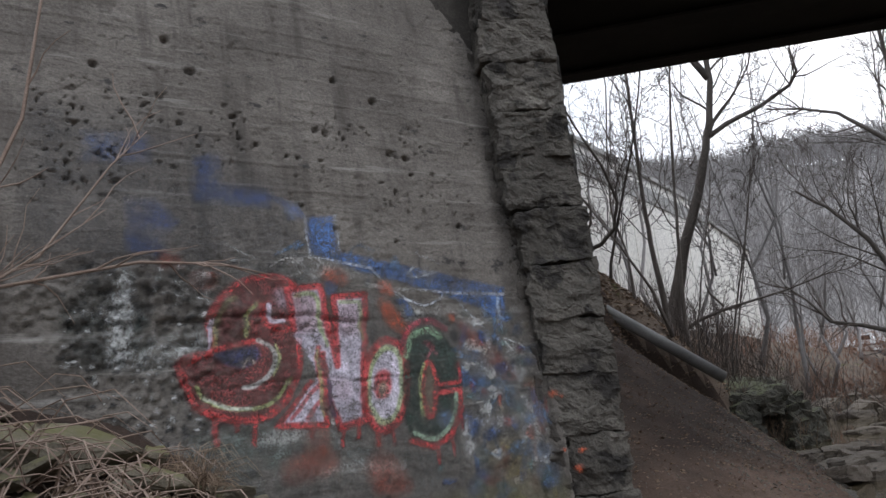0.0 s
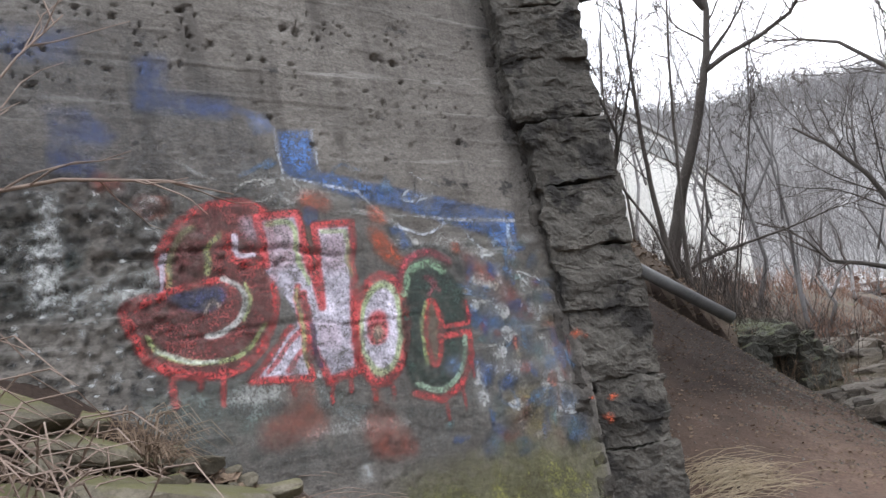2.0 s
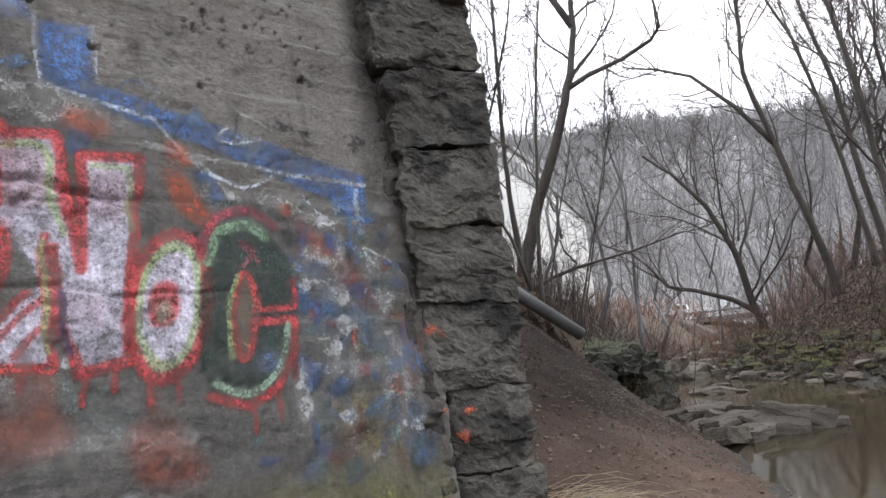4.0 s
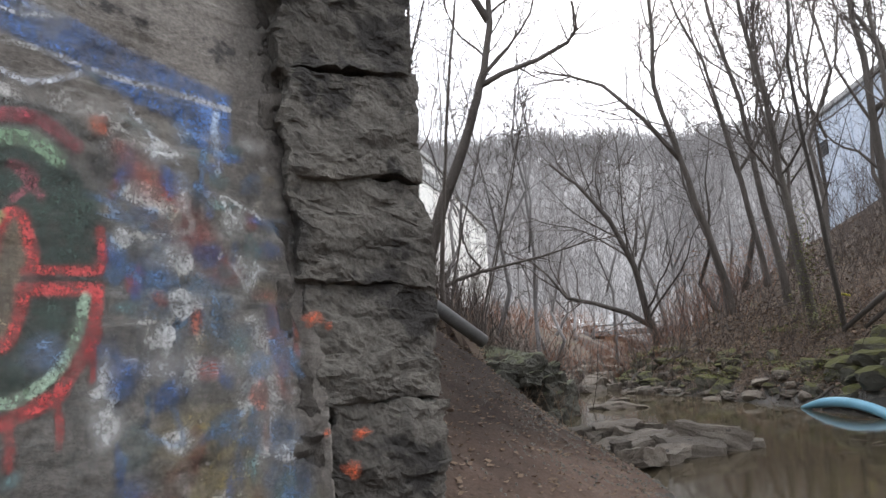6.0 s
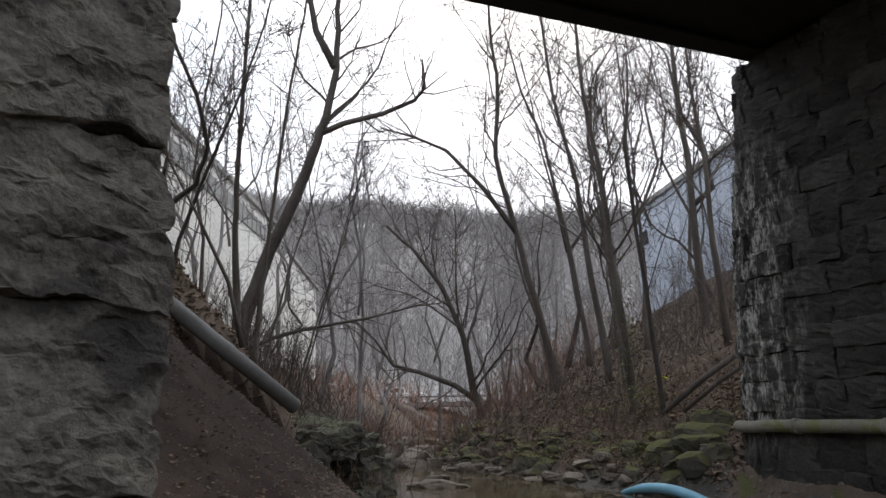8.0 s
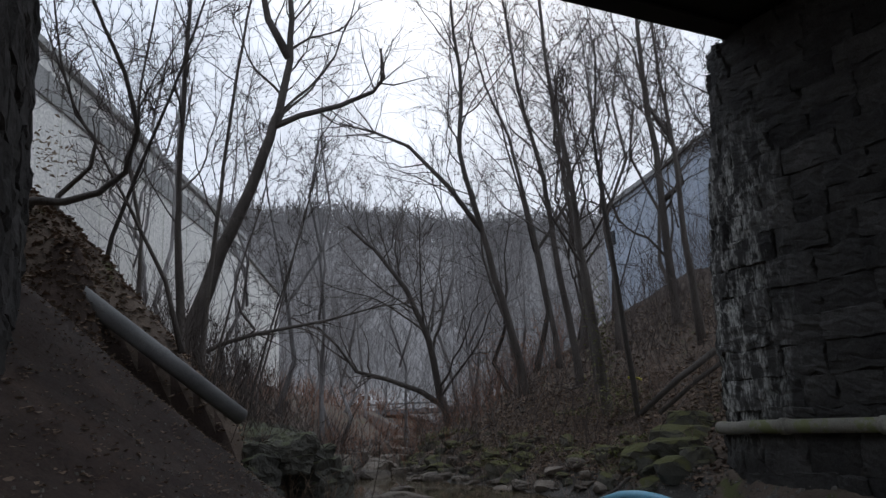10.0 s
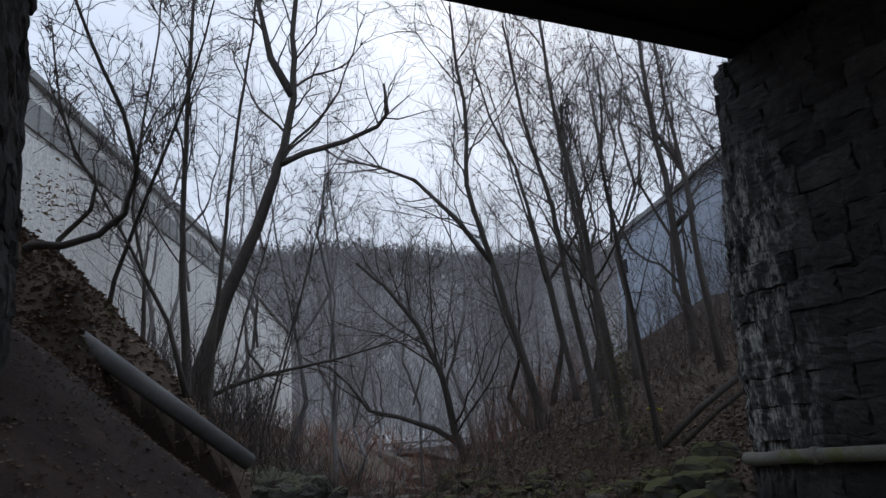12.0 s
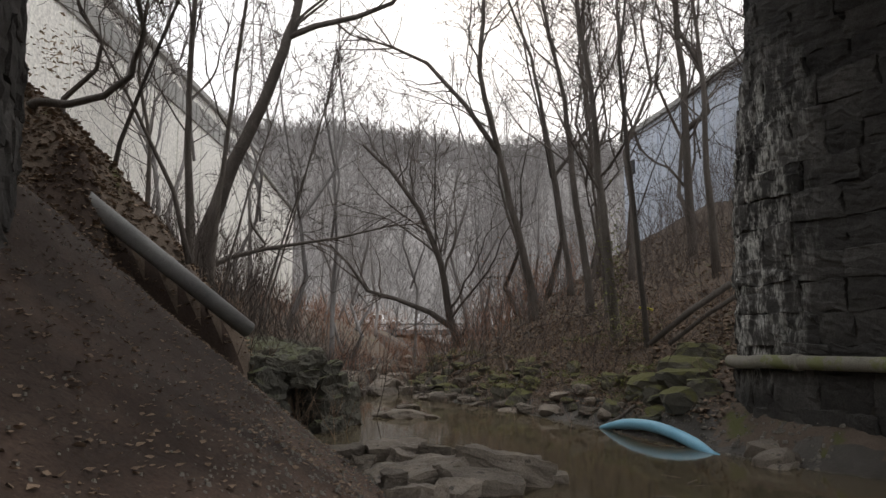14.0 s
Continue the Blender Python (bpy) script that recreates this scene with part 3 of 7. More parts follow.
def wall_relief(u, z):
    """How far the concrete stands out at a place on the wall, in metres."""
    board = z / 0.21 + 0.06 * u
    k = np.floor(board)
    f = board - k
    out = 0.006 * (lattice(k.astype(np.int64), (0 * k).astype(np.int64), (0 * k).astype(np.int64) + 5) - 0.5)
    ridge = np.exp(-((np.minimum(f, 1 - f) / 0.05) ** 2))
    out = out + 0.014 * ridge * (0.4 + 0.6 * value_noise(u * 1.1, k * 3.3, 2.0)) * smooth(2.6, 3.4, z)
    out = out + 0.006 * fbm(u * 2.5, z * 4, 3.0, 5, 0.6)
    for a, b, r in PITS:
        d = np.hypot(u - a, (z - b) * 1.25) / 0.68 * (1 + 0.35 * value_noise(u * 28, z * 28, a * 9))
        out = out - 0.085 * np.exp(-((d / r) ** 4)) * (1 + 0.4 * value_noise(u * 60, z * 60, 1.0))
    small = value_noise(u * 34, z * 38, 4.0) + 0.25 * value_noise(u * 3.1, z * 3.1, 14.0)
    band = smooth(3.3, 3.7, z) * (1 - smooth(4.1, 4.4, z)) + 0.35
    out = out - 0.04 * smooth(0.78, 0.9, small) * band
    spall = smooth(-0.15, 0.5, fbm(u * 0.9 + 4, z * 0.9, 9.0, 3)) * (1 - smooth(-2.0, -1.5, u)) * (1 - smooth(2.7, 3.2, z))
    out = out - spall * (0.03 + 0.035 * np.abs(fbm(u * 7, z * 8, 6.0, 4)) - 0.022 * value_noise(u * 24, z * 26, 15.0) - 0.012 * value_noise(u * 47, z * 47, 16.0))
    out = out - 0.012 * smooth(0.25, 0.6, fbm(u * 5, z * 7, 19.0, 4, 0.6)) * smooth(0.0, 0.5, fbm(u * 0.8, z * 1.1, 23.0, 2))
    crack = np.abs(z - 2.47 - 0.05 * fbm(u * 2.5, 0 * z, 7.0, 3) + 0.03 * u)
    out = out - 0.03 * np.exp(-((crack / 0.018) ** 2)) * smooth(-2.4, -2.0, u) * (1 - smooth(-0.9, -0.4, u))
    worn = np.exp(-(((z - 2.52 - 0.04 * u) / 0.10) ** 2)) * smooth(-2.6, -2.0, u) * (1 - smooth(-1.0, -0.5, u))
    out = out - 0.05 * worn * np.maximum(0, fbm(u * 14, z * 18, 8.0, 3))
    crack2 = np.abs(z - 2.04 - 0.03 * fbm(u * 3, 0 * z, 11.0, 3) + 0.02 * u)
    out = out - 0.018 * np.exp(-((crack2 / 0.012) ** 2)) * smooth(-2.0, -1.8, u) * (1 - smooth(-0.4, 0.2, u))
    return out


def build_wall():
    gu = np.concatenate([np.arange(-9.5, -3.2, 0.35), np.arange(-3.2, 1.24, 0.0145)])
    gz = np.concatenate([np.arange(-0.4, 0.3, 0.1), np.arange(0.3, 5.6, 0.0145), np.arange(5.6, 8.61, 0.25)])
    uu, zz = np.meshgrid(gu, gz)
    co = on_wall(uu, zz, wall_relief(uu, zz))
    rows, cols = uu.shape
    verts = co.reshape(-1, 3)
    faces = grid_faces(rows, cols)
    base = len(verts)
    back = np.array([on_wall(np.array(u), np.array(z), o) for o in (-0.12, -0.75) for u, z in ((-9.5, -0.4), (1.24, -0.4), (1.24, 8.6), (-9.5, 8.6))])
    verts = np.concatenate([verts, back])
    faces += [tuple(base + i for i in f) for f in ((0, 1, 2, 3), (7, 6, 5, 4), (0, 4, 5, 1), (1, 5, 6, 2), (2, 6, 7, 3), (3, 7, 4, 0))]
    me = mesh_of("wall_wing", verts, faces, True)
    return solo("wall_wing", me, CONCRETE, "weathered grey concrete wing wall with board marks, pits and cracks", "wall", kind="structure")


build_wall()


# ---- graffiti: spray paint in layers on the wall ----
def paint_material():
    m = bpy.data.materials.new("spray_paint")
    m.use_nodes = True
    n, l = m.node_tree.nodes, m.node_tree.links
    bsdf, out = n["Principled BSDF"], n["Material Output"]
    tone = n.new("ShaderNodeAttribute")
    tone.attribute_name = "tone"
    geo = n.new("ShaderNodeNewGeometry")
    worn = []
    for scale, lo, hi in ((3.0, 0.32, 0.58), (16.0, 0.34, 0.56), (70.0, 0.30, 0.55)):
        t = n.new("ShaderNodeTexNoise")
        t.inputs["Scale"].default_value, t.inputs["Detail"].default_value, t.inputs["Roughness"].default_value = scale, 6.0, 0.65
        l.new(geo.outputs["Position"], t.inputs["Vector"])
        r = n.new("ShaderNodeMapRange")
        r.inputs["From Min"].default_value, r.inputs["From Max"].default_value = lo, hi
        r.inputs["To Min"].default_value = 0.42
        l.new(t.outputs["Fac"], r.inputs["Value"])
        worn.append(r.outputs["Result"])
    value = tone.outputs["Alpha"]
    for w in worn:
        k = n.new("ShaderNodeMath")
        k.operation = "MULTIPLY"
        l.new(value, k.inputs[0])
        l.new(w, k.inputs[1])
        value = k.outputs[0]
    tint = tone.outputs["Color"]
    for scale, lo, hi in ((9.0, 0.55, 1.45), (55.0, 0.5, 1.5)):
        t = n.new("ShaderNodeTexNoise")
        t.inputs["Scale"].default_value, t.inputs["Detail"].default_value, t.inputs["Roughness"].default_value = scale, 6.0, 0.7
        l.new(geo.outputs["Position"], t.inputs["Vector"])
        r = n.new("ShaderNodeMapRange")
        r.inputs["From Min"].default_value, r.inputs["From Max"].default_value = 0.3, 0.7
        r.inputs["To Min"].default_value, r.inputs["To Max"].default_value = lo, hi
        l.new(t.outputs["Fac"], r.inputs["Value"])
        k = n.new("ShaderNodeVectorMath")
        k.operation = "SCALE"
        l.new(tint, k.inputs[0])
        l.new(r.outputs["Result"], k.inputs["Scale"])
        tint = k.outputs["Vector"]
    relief = n.new("ShaderNodeBump")
    relief.inputs["Strength"].default_value, relief.inputs["Distance"].default_value = 0.6, 0.02
    l.new(t.outputs["Fac"], relief.inputs["Height"])
    l.new(relief.outputs["Normal"], bsdf.inputs["Normal"])
    clear = n.new("ShaderNodeBsdfTransparent")
    mixer = n.new("ShaderNodeMixShader")
    l.new(tint, bsdf.inputs["Base Color"])
    bsdf.inputs["Roughness"].default_value = 0.7
    l.new(value, mixer.inputs[0])
    l.new(clear.outputs[0], mixer.inputs[1])
    l.new(bsdf.outputs[0], mixer.inputs[2])
    l.new(mixer.outputs[0], out.inputs["Surface"])
    return m


PAINT = paint_material()


def line_distance(u, z, pts):
    best = np.full(u.shape, 9.0)
    for (a, b), (c, d) in zip(pts[:-1], pts[1:]):
        k = np.clip(((u - a) * (c - a) + (z - b) * (d - b)) / ((c - a) ** 2 + (d - b) ** 2 + 1e-9), 0, 1)
        best = np.minimum(best, np.hypot(u - a - k * (c - a), z - b - k * (d - b)))
    return best


def inside(u, z, pts):
    odd = np.zeros(u.shape, bool)
    for (a, b), (c, d) in zip(pts, pts[1:] + pts[:1]):
        hit = ((b > z) != (d > z)) & (u < (c - a) * (z - b) / (d - b + 1e-12) + a)
        odd ^= hit
    return odd


def curved(pts, closed=False):
    """Rounds a chain of points."""
    p = [pts[-1], *pts, pts[0], pts[1]] if closed else [pts[0], *pts, pts[-1]]
    out = []
    for i in range(1, len(p) - 2):
        for k in range(5):
            t = k / 5
            out.append(tuple(0.5 * (2 * p[i][j] + (p[i + 1][j] - p[i - 1][j]) * t + (2 * p[i - 1][j] - 5 * p[i][j] + 4 * p[i + 1][j] - p[i + 2][j]) * t * t
                                    + (3 * p[i][j] - p[i - 1][j] - 3 * p[i + 1][j] + p[i + 2][j]) * t**3) for j in (0, 1)))
    return out + ([] if closed else [pts[-1]])


def oval(cu, cz, a, b, tilt=0.0):
    return [(cu + a * math.cos(t) + tilt * math.sin(t) * b, cz + b * math.sin(t)) for t in np.linspace(0, 2 * math.pi, 25)[:-1]]


graffiti = thing("graffiti", "red, white, green and blue spray-painted graffiti lettering on the concrete wall", "graffiti")
layer_count = 0


def sprayed(name, label, box, strokes):
    """One layer of paint. strokes: ('fill', points, colour, cover, softness) or ('line', points, colour, cover, width)."""
    global layer_count
    layer_count += 1
    u0, u1, z0, z1 = box
    step = 0.010
    uu, zz = np.meshgrid(np.arange(u0, u1, step), np.arange(z0, z1, step))
    wob = 0.012 * fbm(uu * 9, zz * 9, layer_count, 2)
    mottle = 1 + 0.22 * fbm(uu * 6, zz * 6, 20.0 + layer_count, 3)
    colour, cover = np.zeros((*uu.shape, 3)), np.zeros(uu.shape)
    for kind, pts, tint, amount, size in strokes:
        us, zs = [p[0] for p in pts], [p[1] for p in pts]
        pad = size + 0.05
        i0, i1 = max(0, int((min(us) - pad - u0) / step)), int((max(us) + pad - u0) / step) + 2
        j0, j1 = max(0, int((min(zs) - pad - z0) / step)), int((max(zs) + pad - z0) / step) + 2
        win = (slice(j0, j1), slice(i0, i1))
        su, sz = uu[win] + wob[win], zz[win]
        if su.size == 0:
            continue
        if kind == "fill":
            d = line_distance(su, sz, pts + pts[:1])
            c = np.where(inside(su, sz, pts), smooth(-size, size, d), 1 - smooth(-size, size, d)) * amount
        else:
            c = (1 - smooth(size * 0.32, size * 0.68, line_distance(su, sz, pts))) * amount
        shade = np.array(tint) * mottle[win][..., None]
        total = c + cover[win] * (1 - c)
        colour[win] = np.where(total[..., None] > 1e-4, (shade * c[..., None] + colour[win] * (cover[win] * (1 - c))[..., None]) / np.maximum(total, 1e-4)[..., None], colour[win])
        cover[win] = total
    co = on_wall(uu, zz, wall_relief(uu, zz) + 0.004 + 0.0012 * layer_count).reshape(-1, 3)
    keep = cover > 0.03
    rows, cols = uu.shape
    used = keep[:-1, :-1] | keep[1:, :-1] | keep[:-1, 1:] | keep[1:, 1:]
    idx = np.arange(rows * cols).reshape(rows, cols)
    quads = np.stack([idx[:-1, :-1], idx[:-1, 1:], idx[1:, 1:], idx[1:, :-1]], -1)[used]
    ids, inverse = np.unique(quads, return_inverse=True)
    me = mesh_of(name, co[ids], [tuple(int(i) for i in f) for f in inverse.reshape(-1, 4)], True)
    attr = me.color_attributes.new("tone", "FLOAT_COLOR", "POINT")
    rgba = np.concatenate([np.clip(colour, 0, 1).reshape(-1, 3), cover.reshape(-1, 1)], 1)[ids]
    attr.data.foreach_set("color", rgba.astype(np.float32).ravel())
    return part(name, me, PAINT, graffiti, label)


RED, DEEP, LILAC, LIME = (0.47, 0.06, 0.06), (0.17, 0.045, 0.042), (0.62, 0.57, 0.66), (0.36, 0.44, 0.20)
BLUE, NAVY, ORANGE, GREYW, BLACK = (0.07, 0.14, 0.32), (0.035, 0.05, 0.11), (0.46, 0.10, 0.045), (0.40, 0.39, 0.37), (0.03, 0.035, 0.033)

sprayed("old_paint", "faded grey and black older paint", (-3.1, 1.23, 0.9, 4.5), [
    ("fill", [(-3.1, 2.9), (-1.2, 2.85), (-1.05, 3.1), (-1.35, 3.6), (-1.9, 4.0), (-3.1, 4.15)], (0.065, 0.065, 0.07), 0.5, 0.22),
    ("fill", [(0.86, 1.0), (1.24, 1.0), (1.24, 4.4), (0.80, 4.4), (0.78, 2.6)], (0.05, 0.043, 0.037), 0.62, 0.1),
    ("fill", [(-2.0, 1.25), (-0.2, 1.1), (0.9, 1.2), (0.95, 2.3), (0.2, 2.5), (-0.6, 2.75), (-1.0, 2.95), (-2.0, 2.9)], (0.10, 0.10, 0.095), 0.55, 0.14),
    ("fill", curved([(-1.85, 1.75), (-1.0, 1.7), (-0.85, 1.55), (-1.5, 1.45), (-1.9, 1.55)], True), (0.16, 0.19, 0.17), 0.6, 0.08),
    ("fill", curved([(-1.45, 1.72), (-1.1, 1.70), (-1.1, 1.60), (-1.45, 1.62)], True), GREYW, 0.6, 0.05),
    ("fill", curved([(-0.35, 2.55), (0.2, 2.62), (0.45, 2.35), (0.1, 2.42)], True), (0.30, 0.285, 0.265), 0.7, 0.06),
    ("fill", curved([(-1.3, 3.1), (-0.9, 3.0), (-0.7, 2.85), (-1.2, 2.9)], True), (0.28, 0.27, 0.255), 0.6, 0.08),
    ("fill", curved([(0.3, 2.1), (0.62, 2.1), (0.72, 1.75), (0.40, 1.72)], True), (0.055, 0.10, 0.16), 0.75, 0.08),
    ("fill", curved([(0.75, 1.72), (0.95, 1.75), (1.02, 1.35), (0.82, 1.40)], True), (0.33, 0.32, 0.31), 0.7, 0.06),
    ("fill", curved([(0.45, 1.42), (0.82, 1.40), (0.80, 1.12), (0.48, 1.12)], True), (0.23, 0.18, 0.07), 0.6, 0.09),
    ("fill", curved([(0.86, 1.35), (1.04, 1.33), (1.08, 1.02), (0.94, 1.05)], True), (0.09, 0.16, 0.28), 0.6, 0.06),
    ("fill", curved([(-2.75, 2.75), (-2.35, 2.85), (-2.30, 2.30), (-2.70, 2.30)], True), BLACK, 0.75, 0.10),
    ("fill", curved([(-2.46, 2.85), (-2.36, 2.85), (-2.36, 2.32), (-2.48, 2.32)], True), (0.55, 0.56, 0.55), 0.8, 0.05),
    ("fill", curved([(-2.3, 2.42), (-1.85, 2.45), (-1.85, 2.28), (-2.3, 2.22)], True), (0.38, 0.39, 0.38), 0.6, 0.08),
    ("line", curved([(-1.2, 2.98), (-1.02, 3.02), (-0.95, 2.93), (-1.02, 2.86), (-1.1, 2.9)]), GREYW, 0.6, 0.03),
    ("line", curved([(-1.9, 1.3), (-1.2, 1.42), (-0.4, 1.38)]), (0.34, 0.33, 0.31), 0.5, 0.07),
    ("fill", curved([(-2.05, 2.98), (-1.55, 3.0), (-1.35, 2.72), (-1.75, 2.62), (-2.1, 2.66)], True), (0.06, 0.058, 0.055), 0.55, 0.08),
    ("line", curved([(-2.12, 2.60), (-2.02, 2.92), (-1.88, 2.90), (-1.86, 2.66), (-2.0, 2.56), (-2.1, 2.62)]), (0.045, 0.043, 0.042), 0.6, 0.035),
    ("line", curved([(-1.62, 2.98), (-1.52, 3.06), (-1.46, 2.96), (-1.50, 2.84)]), (0.05, 0.048, 0.046), 0.6, 0.035),
    ("line", curved([(-1.32, 2.90), (-1.24, 3.04), (-1.12, 3.03), (-1.08, 2.92), (-1.16, 2.84), (-1.24, 2.9)]), (0.06, 0.06, 0.058), 0.65, 0.04),
    ("fill", curved([(-0.9, 2.98), (-0.62, 2.92), (-0.68, 2.84), (-0.92, 2.90)], True), (0.30, 0.285, 0.26), 0.6, 0.05),
    ("line", curved([(-0.58, 2.80), (-0.30, 2.72), (-0.12, 2.55)]), (0.42, 0.41, 0.39), 0.65, 0.035),
    ("line", curved([(-0.28, 2.52), (0.05, 2.50), (0.2, 2.42)]), (0.05, 0.05, 0.05), 0.6, 0.05),
    ("fill", curved([(-0.2, 2.52), (0.22, 2.50), (0.3, 2.42), (-0.1, 2.44)], True), (0.055, 0.06, 0.055), 0.6, 0.04),
    ("line", curved([(0.24, 2.45), (0.34, 2.25), (0.30, 2.05)]), (0.07, 0.07, 0.07), 0.6, 0.05),
    ("line", curved([(-1.5, 1.62), (-1.0, 1.56), (-0.4, 1.44), (0.1, 1.36)]), (0.06, 0.065, 0.06), 0.6, 0.07),
    ("line", curved([(-0.95, 1.62), (-0.75, 1.45), (-0.6, 1.36)]), (0.20, 0.21, 0.20), 0.5, 0.06),
    ("line", curved([(-1.85, 1.62), (-1.72, 1.42), (-1.4, 1.36), (-1.15, 1.45)]), (0.055, 0.06, 0.055), 0.6, 0.08),
    ("line", [(0.28, 1.52), (0.98, 1.44)], (0.07, 0.07, 0.065), 0.55, 0.02),
    ("line", [(0.35, 1.3), (1.05, 1.2)], (0.09, 0.09, 0.08), 0.5, 0.02),
])
sprayed("blue_band", "blue spray-painted band", (-2.8, 0.95, 2.4, 4.0), [
    ("fill", [(-1.08, 3.35), (-0.85, 3.37), (-0.83, 3.07), (0.1, 2.89), (0.78, 2.76), (0.76, 2.45), (0.60, 2.50), (0.5, 2.60), (0.1, 2.70), (-0.2, 2.80), (-0.65, 2.91), (-1.06, 3.05)], BLUE, 0.8, 0.02),
    ("fill", [(-2.42, 3.42), (-2.23, 3.43), (-2.08, 3.27), (-2.14, 3.20), (-2.40, 3.19)], (0.06, 0.09, 0.21), 0.65, 0.04),
    ("fill", [(-2.40, 3.17), (-2.18, 3.16), (-2.16, 3.02), (-2.38, 3.04)], (0.06, 0.09, 0.21), 0.6, 0.05),
    ("fill", [(-1.95, 3.78), (-1.79, 3.84), (-1.77, 3.58), (-1.38, 3.55), (-1.40, 3.44), (-1.94, 3.46)], (0.065, 0.10, 0.23), 0.6, 0.05),
    ("fill", [(-1.26, 3.46), (-1.16, 3.46), (-1.14, 3.34), (-1.24, 3.32)], (0.16, 0.19, 0.28), 0.55, 0.04),
    ("line", [(-1.38, 3.50), (-1.20, 3.46), (-1.12, 3.36)], (0.10, 0.13, 0.24), 0.5, 0.05),
    ("fill", [(-2.7, 3.9), (-2.3, 3.92), (-2.3, 3.75), (-2.7, 3.72)], (0.07, 0.12, 0.28), 0.5, 0.07),
    ("fill", [(-0.34, 2.66), (-0.25, 2.68), (-0.18, 2.54), (-0.24, 2.52)], BLUE, 0.7, 0.02),
    ("line", [(-1.10, 3.36), (-1.07, 3.03), (-0.55, 2.93), (-0.3, 2.68)], (0.55, 0.57, 0.60), 0.6, 0.022),
    ("line", [(-0.83, 3.38), (-0.81, 3.08)], (0.50, 0.53, 0.58), 0.5, 0.02),
    ("line", [(-0.6, 2.78), (0.2, 2.72), (0.78, 2.70)], (0.40, 0.39, 0.37), 0.7, 0.028),
    ("line", curved([(-0.25, 2.67), (-0.05, 2.61), (0.12, 2.69)]), (0.55, 0.57, 0.62), 0.8, 0.025),
    ("line", curved([(0.3, 2.62), (0.5, 2.42), (0.72, 2.25)]), (0.45, 0.46, 0.48), 0.6, 0.025),
    ("line", [(0.70, 2.66), (0.70, 2.48)], (0.40, 0.50, 0.65), 0.8, 0.035),
])
ORANGE_MARKS = [
    ("fill", curved([(-0.50, 2.66), (-0.40, 2.64), (-0.22, 2.40), (-0.30, 2.38), (-0.45, 2.5)], True), ORANGE, 0.75, 0.03),
    ("fill", curved([(-0.47, 2.82), (-0.38, 2.80), (-0.36, 2.70), (-0.46, 2.72)], True), ORANGE, 0.8, 0.025),
    ("fill", curved([(-0.95, 2.92), (-0.78, 2.90), (-0.78, 2.80), (-0.95, 2.84)], True), ORANGE, 0.6, 0.04),
    ("fill", curved([(0.25, 2.45), (0.45, 2.35), (0.78, 2.0), (0.66, 1.96), (0.35, 2.2)], True), (0.22, 0.06, 0.045), 0.75, 0.05),
    ("fill", oval(0.19, 2.50, 0.035, 0.035), ORANGE, 0.8, 0.02),
    ("fill", curved([(-1.3, 1.52), (-1.0, 1.55), (-0.95, 1.42), (-1.3, 1.38)], True), (0.30, 0.08, 0.05), 0.6, 0.06),
    ("fill", curved([(-1.15, 1.72), (-1.02, 1.72), (-1.0, 1.5), (-1.15, 1.5)], True), (0.30, 0.08, 0.05), 0.5, 0.05),
    ("fill", curved([(-0.68, 1.42), (-0.50, 1.46), (-0.36, 1.2), (-0.62, 1.22)], True), (0.32, 0.09, 0.06), 0.6, 0.06),
    ("fill", curved([(-1.95, 2.88), (-1.82, 2.90), (-1.80, 2.80), (-1.93, 2.79)], True), ORANGE, 0.45, 0.04),
    ("line", [(0.28, 1.62), (0.72, 1.60)], (0.50, 0.50, 0.53), 0.55, 0.07),
    ("fill", oval(0.33, 1.93, 0.025, 0.05), ORANGE, 0.8, 0.02),
    ("fill", oval(0.62, 1.60, 0.05, 0.035), (0.5, 0.12, 0.09), 0.8, 0.02),
    ("fill", curved([(0.92, 1.85), (1.0, 1.8), (1.03, 1.5), (0.96, 1.5)], True), (0.30, 0.09, 0.055), 0.7, 0.03),
]
layer_hold = layer_count
for stroke in ORANGE_MARKS:
    us, zs = [p[0] for p in stroke[1]], [p[1] for p in stroke[1]]
    layer_count = layer_hold
    sprayed("paint_mark", "", (min(us) - 0.1, max(us) + 0.1, min(zs) - 0.1, max(zs) + 0.1), [stroke])
scraps = []
rnd = random.Random(12)
for n in range(230):
    busy = n < 190
    cu, cz = (rnd.uniform(0.2, 1.08), rnd.uniform(1.0, 2.55)) if busy else (rnd.uniform(-2.6, 0.2), rnd.choice((rnd.uniform(1.1, 1.75), rnd.uniform(2.5, 3.0))))
    tint = rnd.choice(((0.36, 0.355, 0.34), (0.50, 0.50, 0.49), (0.05, 0.055, 0.06), (0.06, 0.12, 0.22), (0.09, 0.15, 0.24), (0.16, 0.13, 0.08), (0.22, 0.20, 0.17), (0.03, 0.03, 0.03), (0.10, 0.15, 0.15), (0.24, 0.07, 0.045), (0.05, 0.10, 0.24)))
    a, b = rnd.uniform(0.015, 0.09), rnd.uniform(0.012, 0.09)
    t0 = rnd.uniform(0, 6)
    scraps.append(("fill", [(cu + a * rnd.uniform(0.4, 1.2) * math.cos(t0 + t), cz + b * rnd.uniform(0.4, 1.2) * math.sin(t0 + t)) for t in np.linspace(0, 6.28, 9)[:-1]], tint, rnd.uniform(0.4, 0.85), rnd.choice((0.008, 0.015, 0.04))))
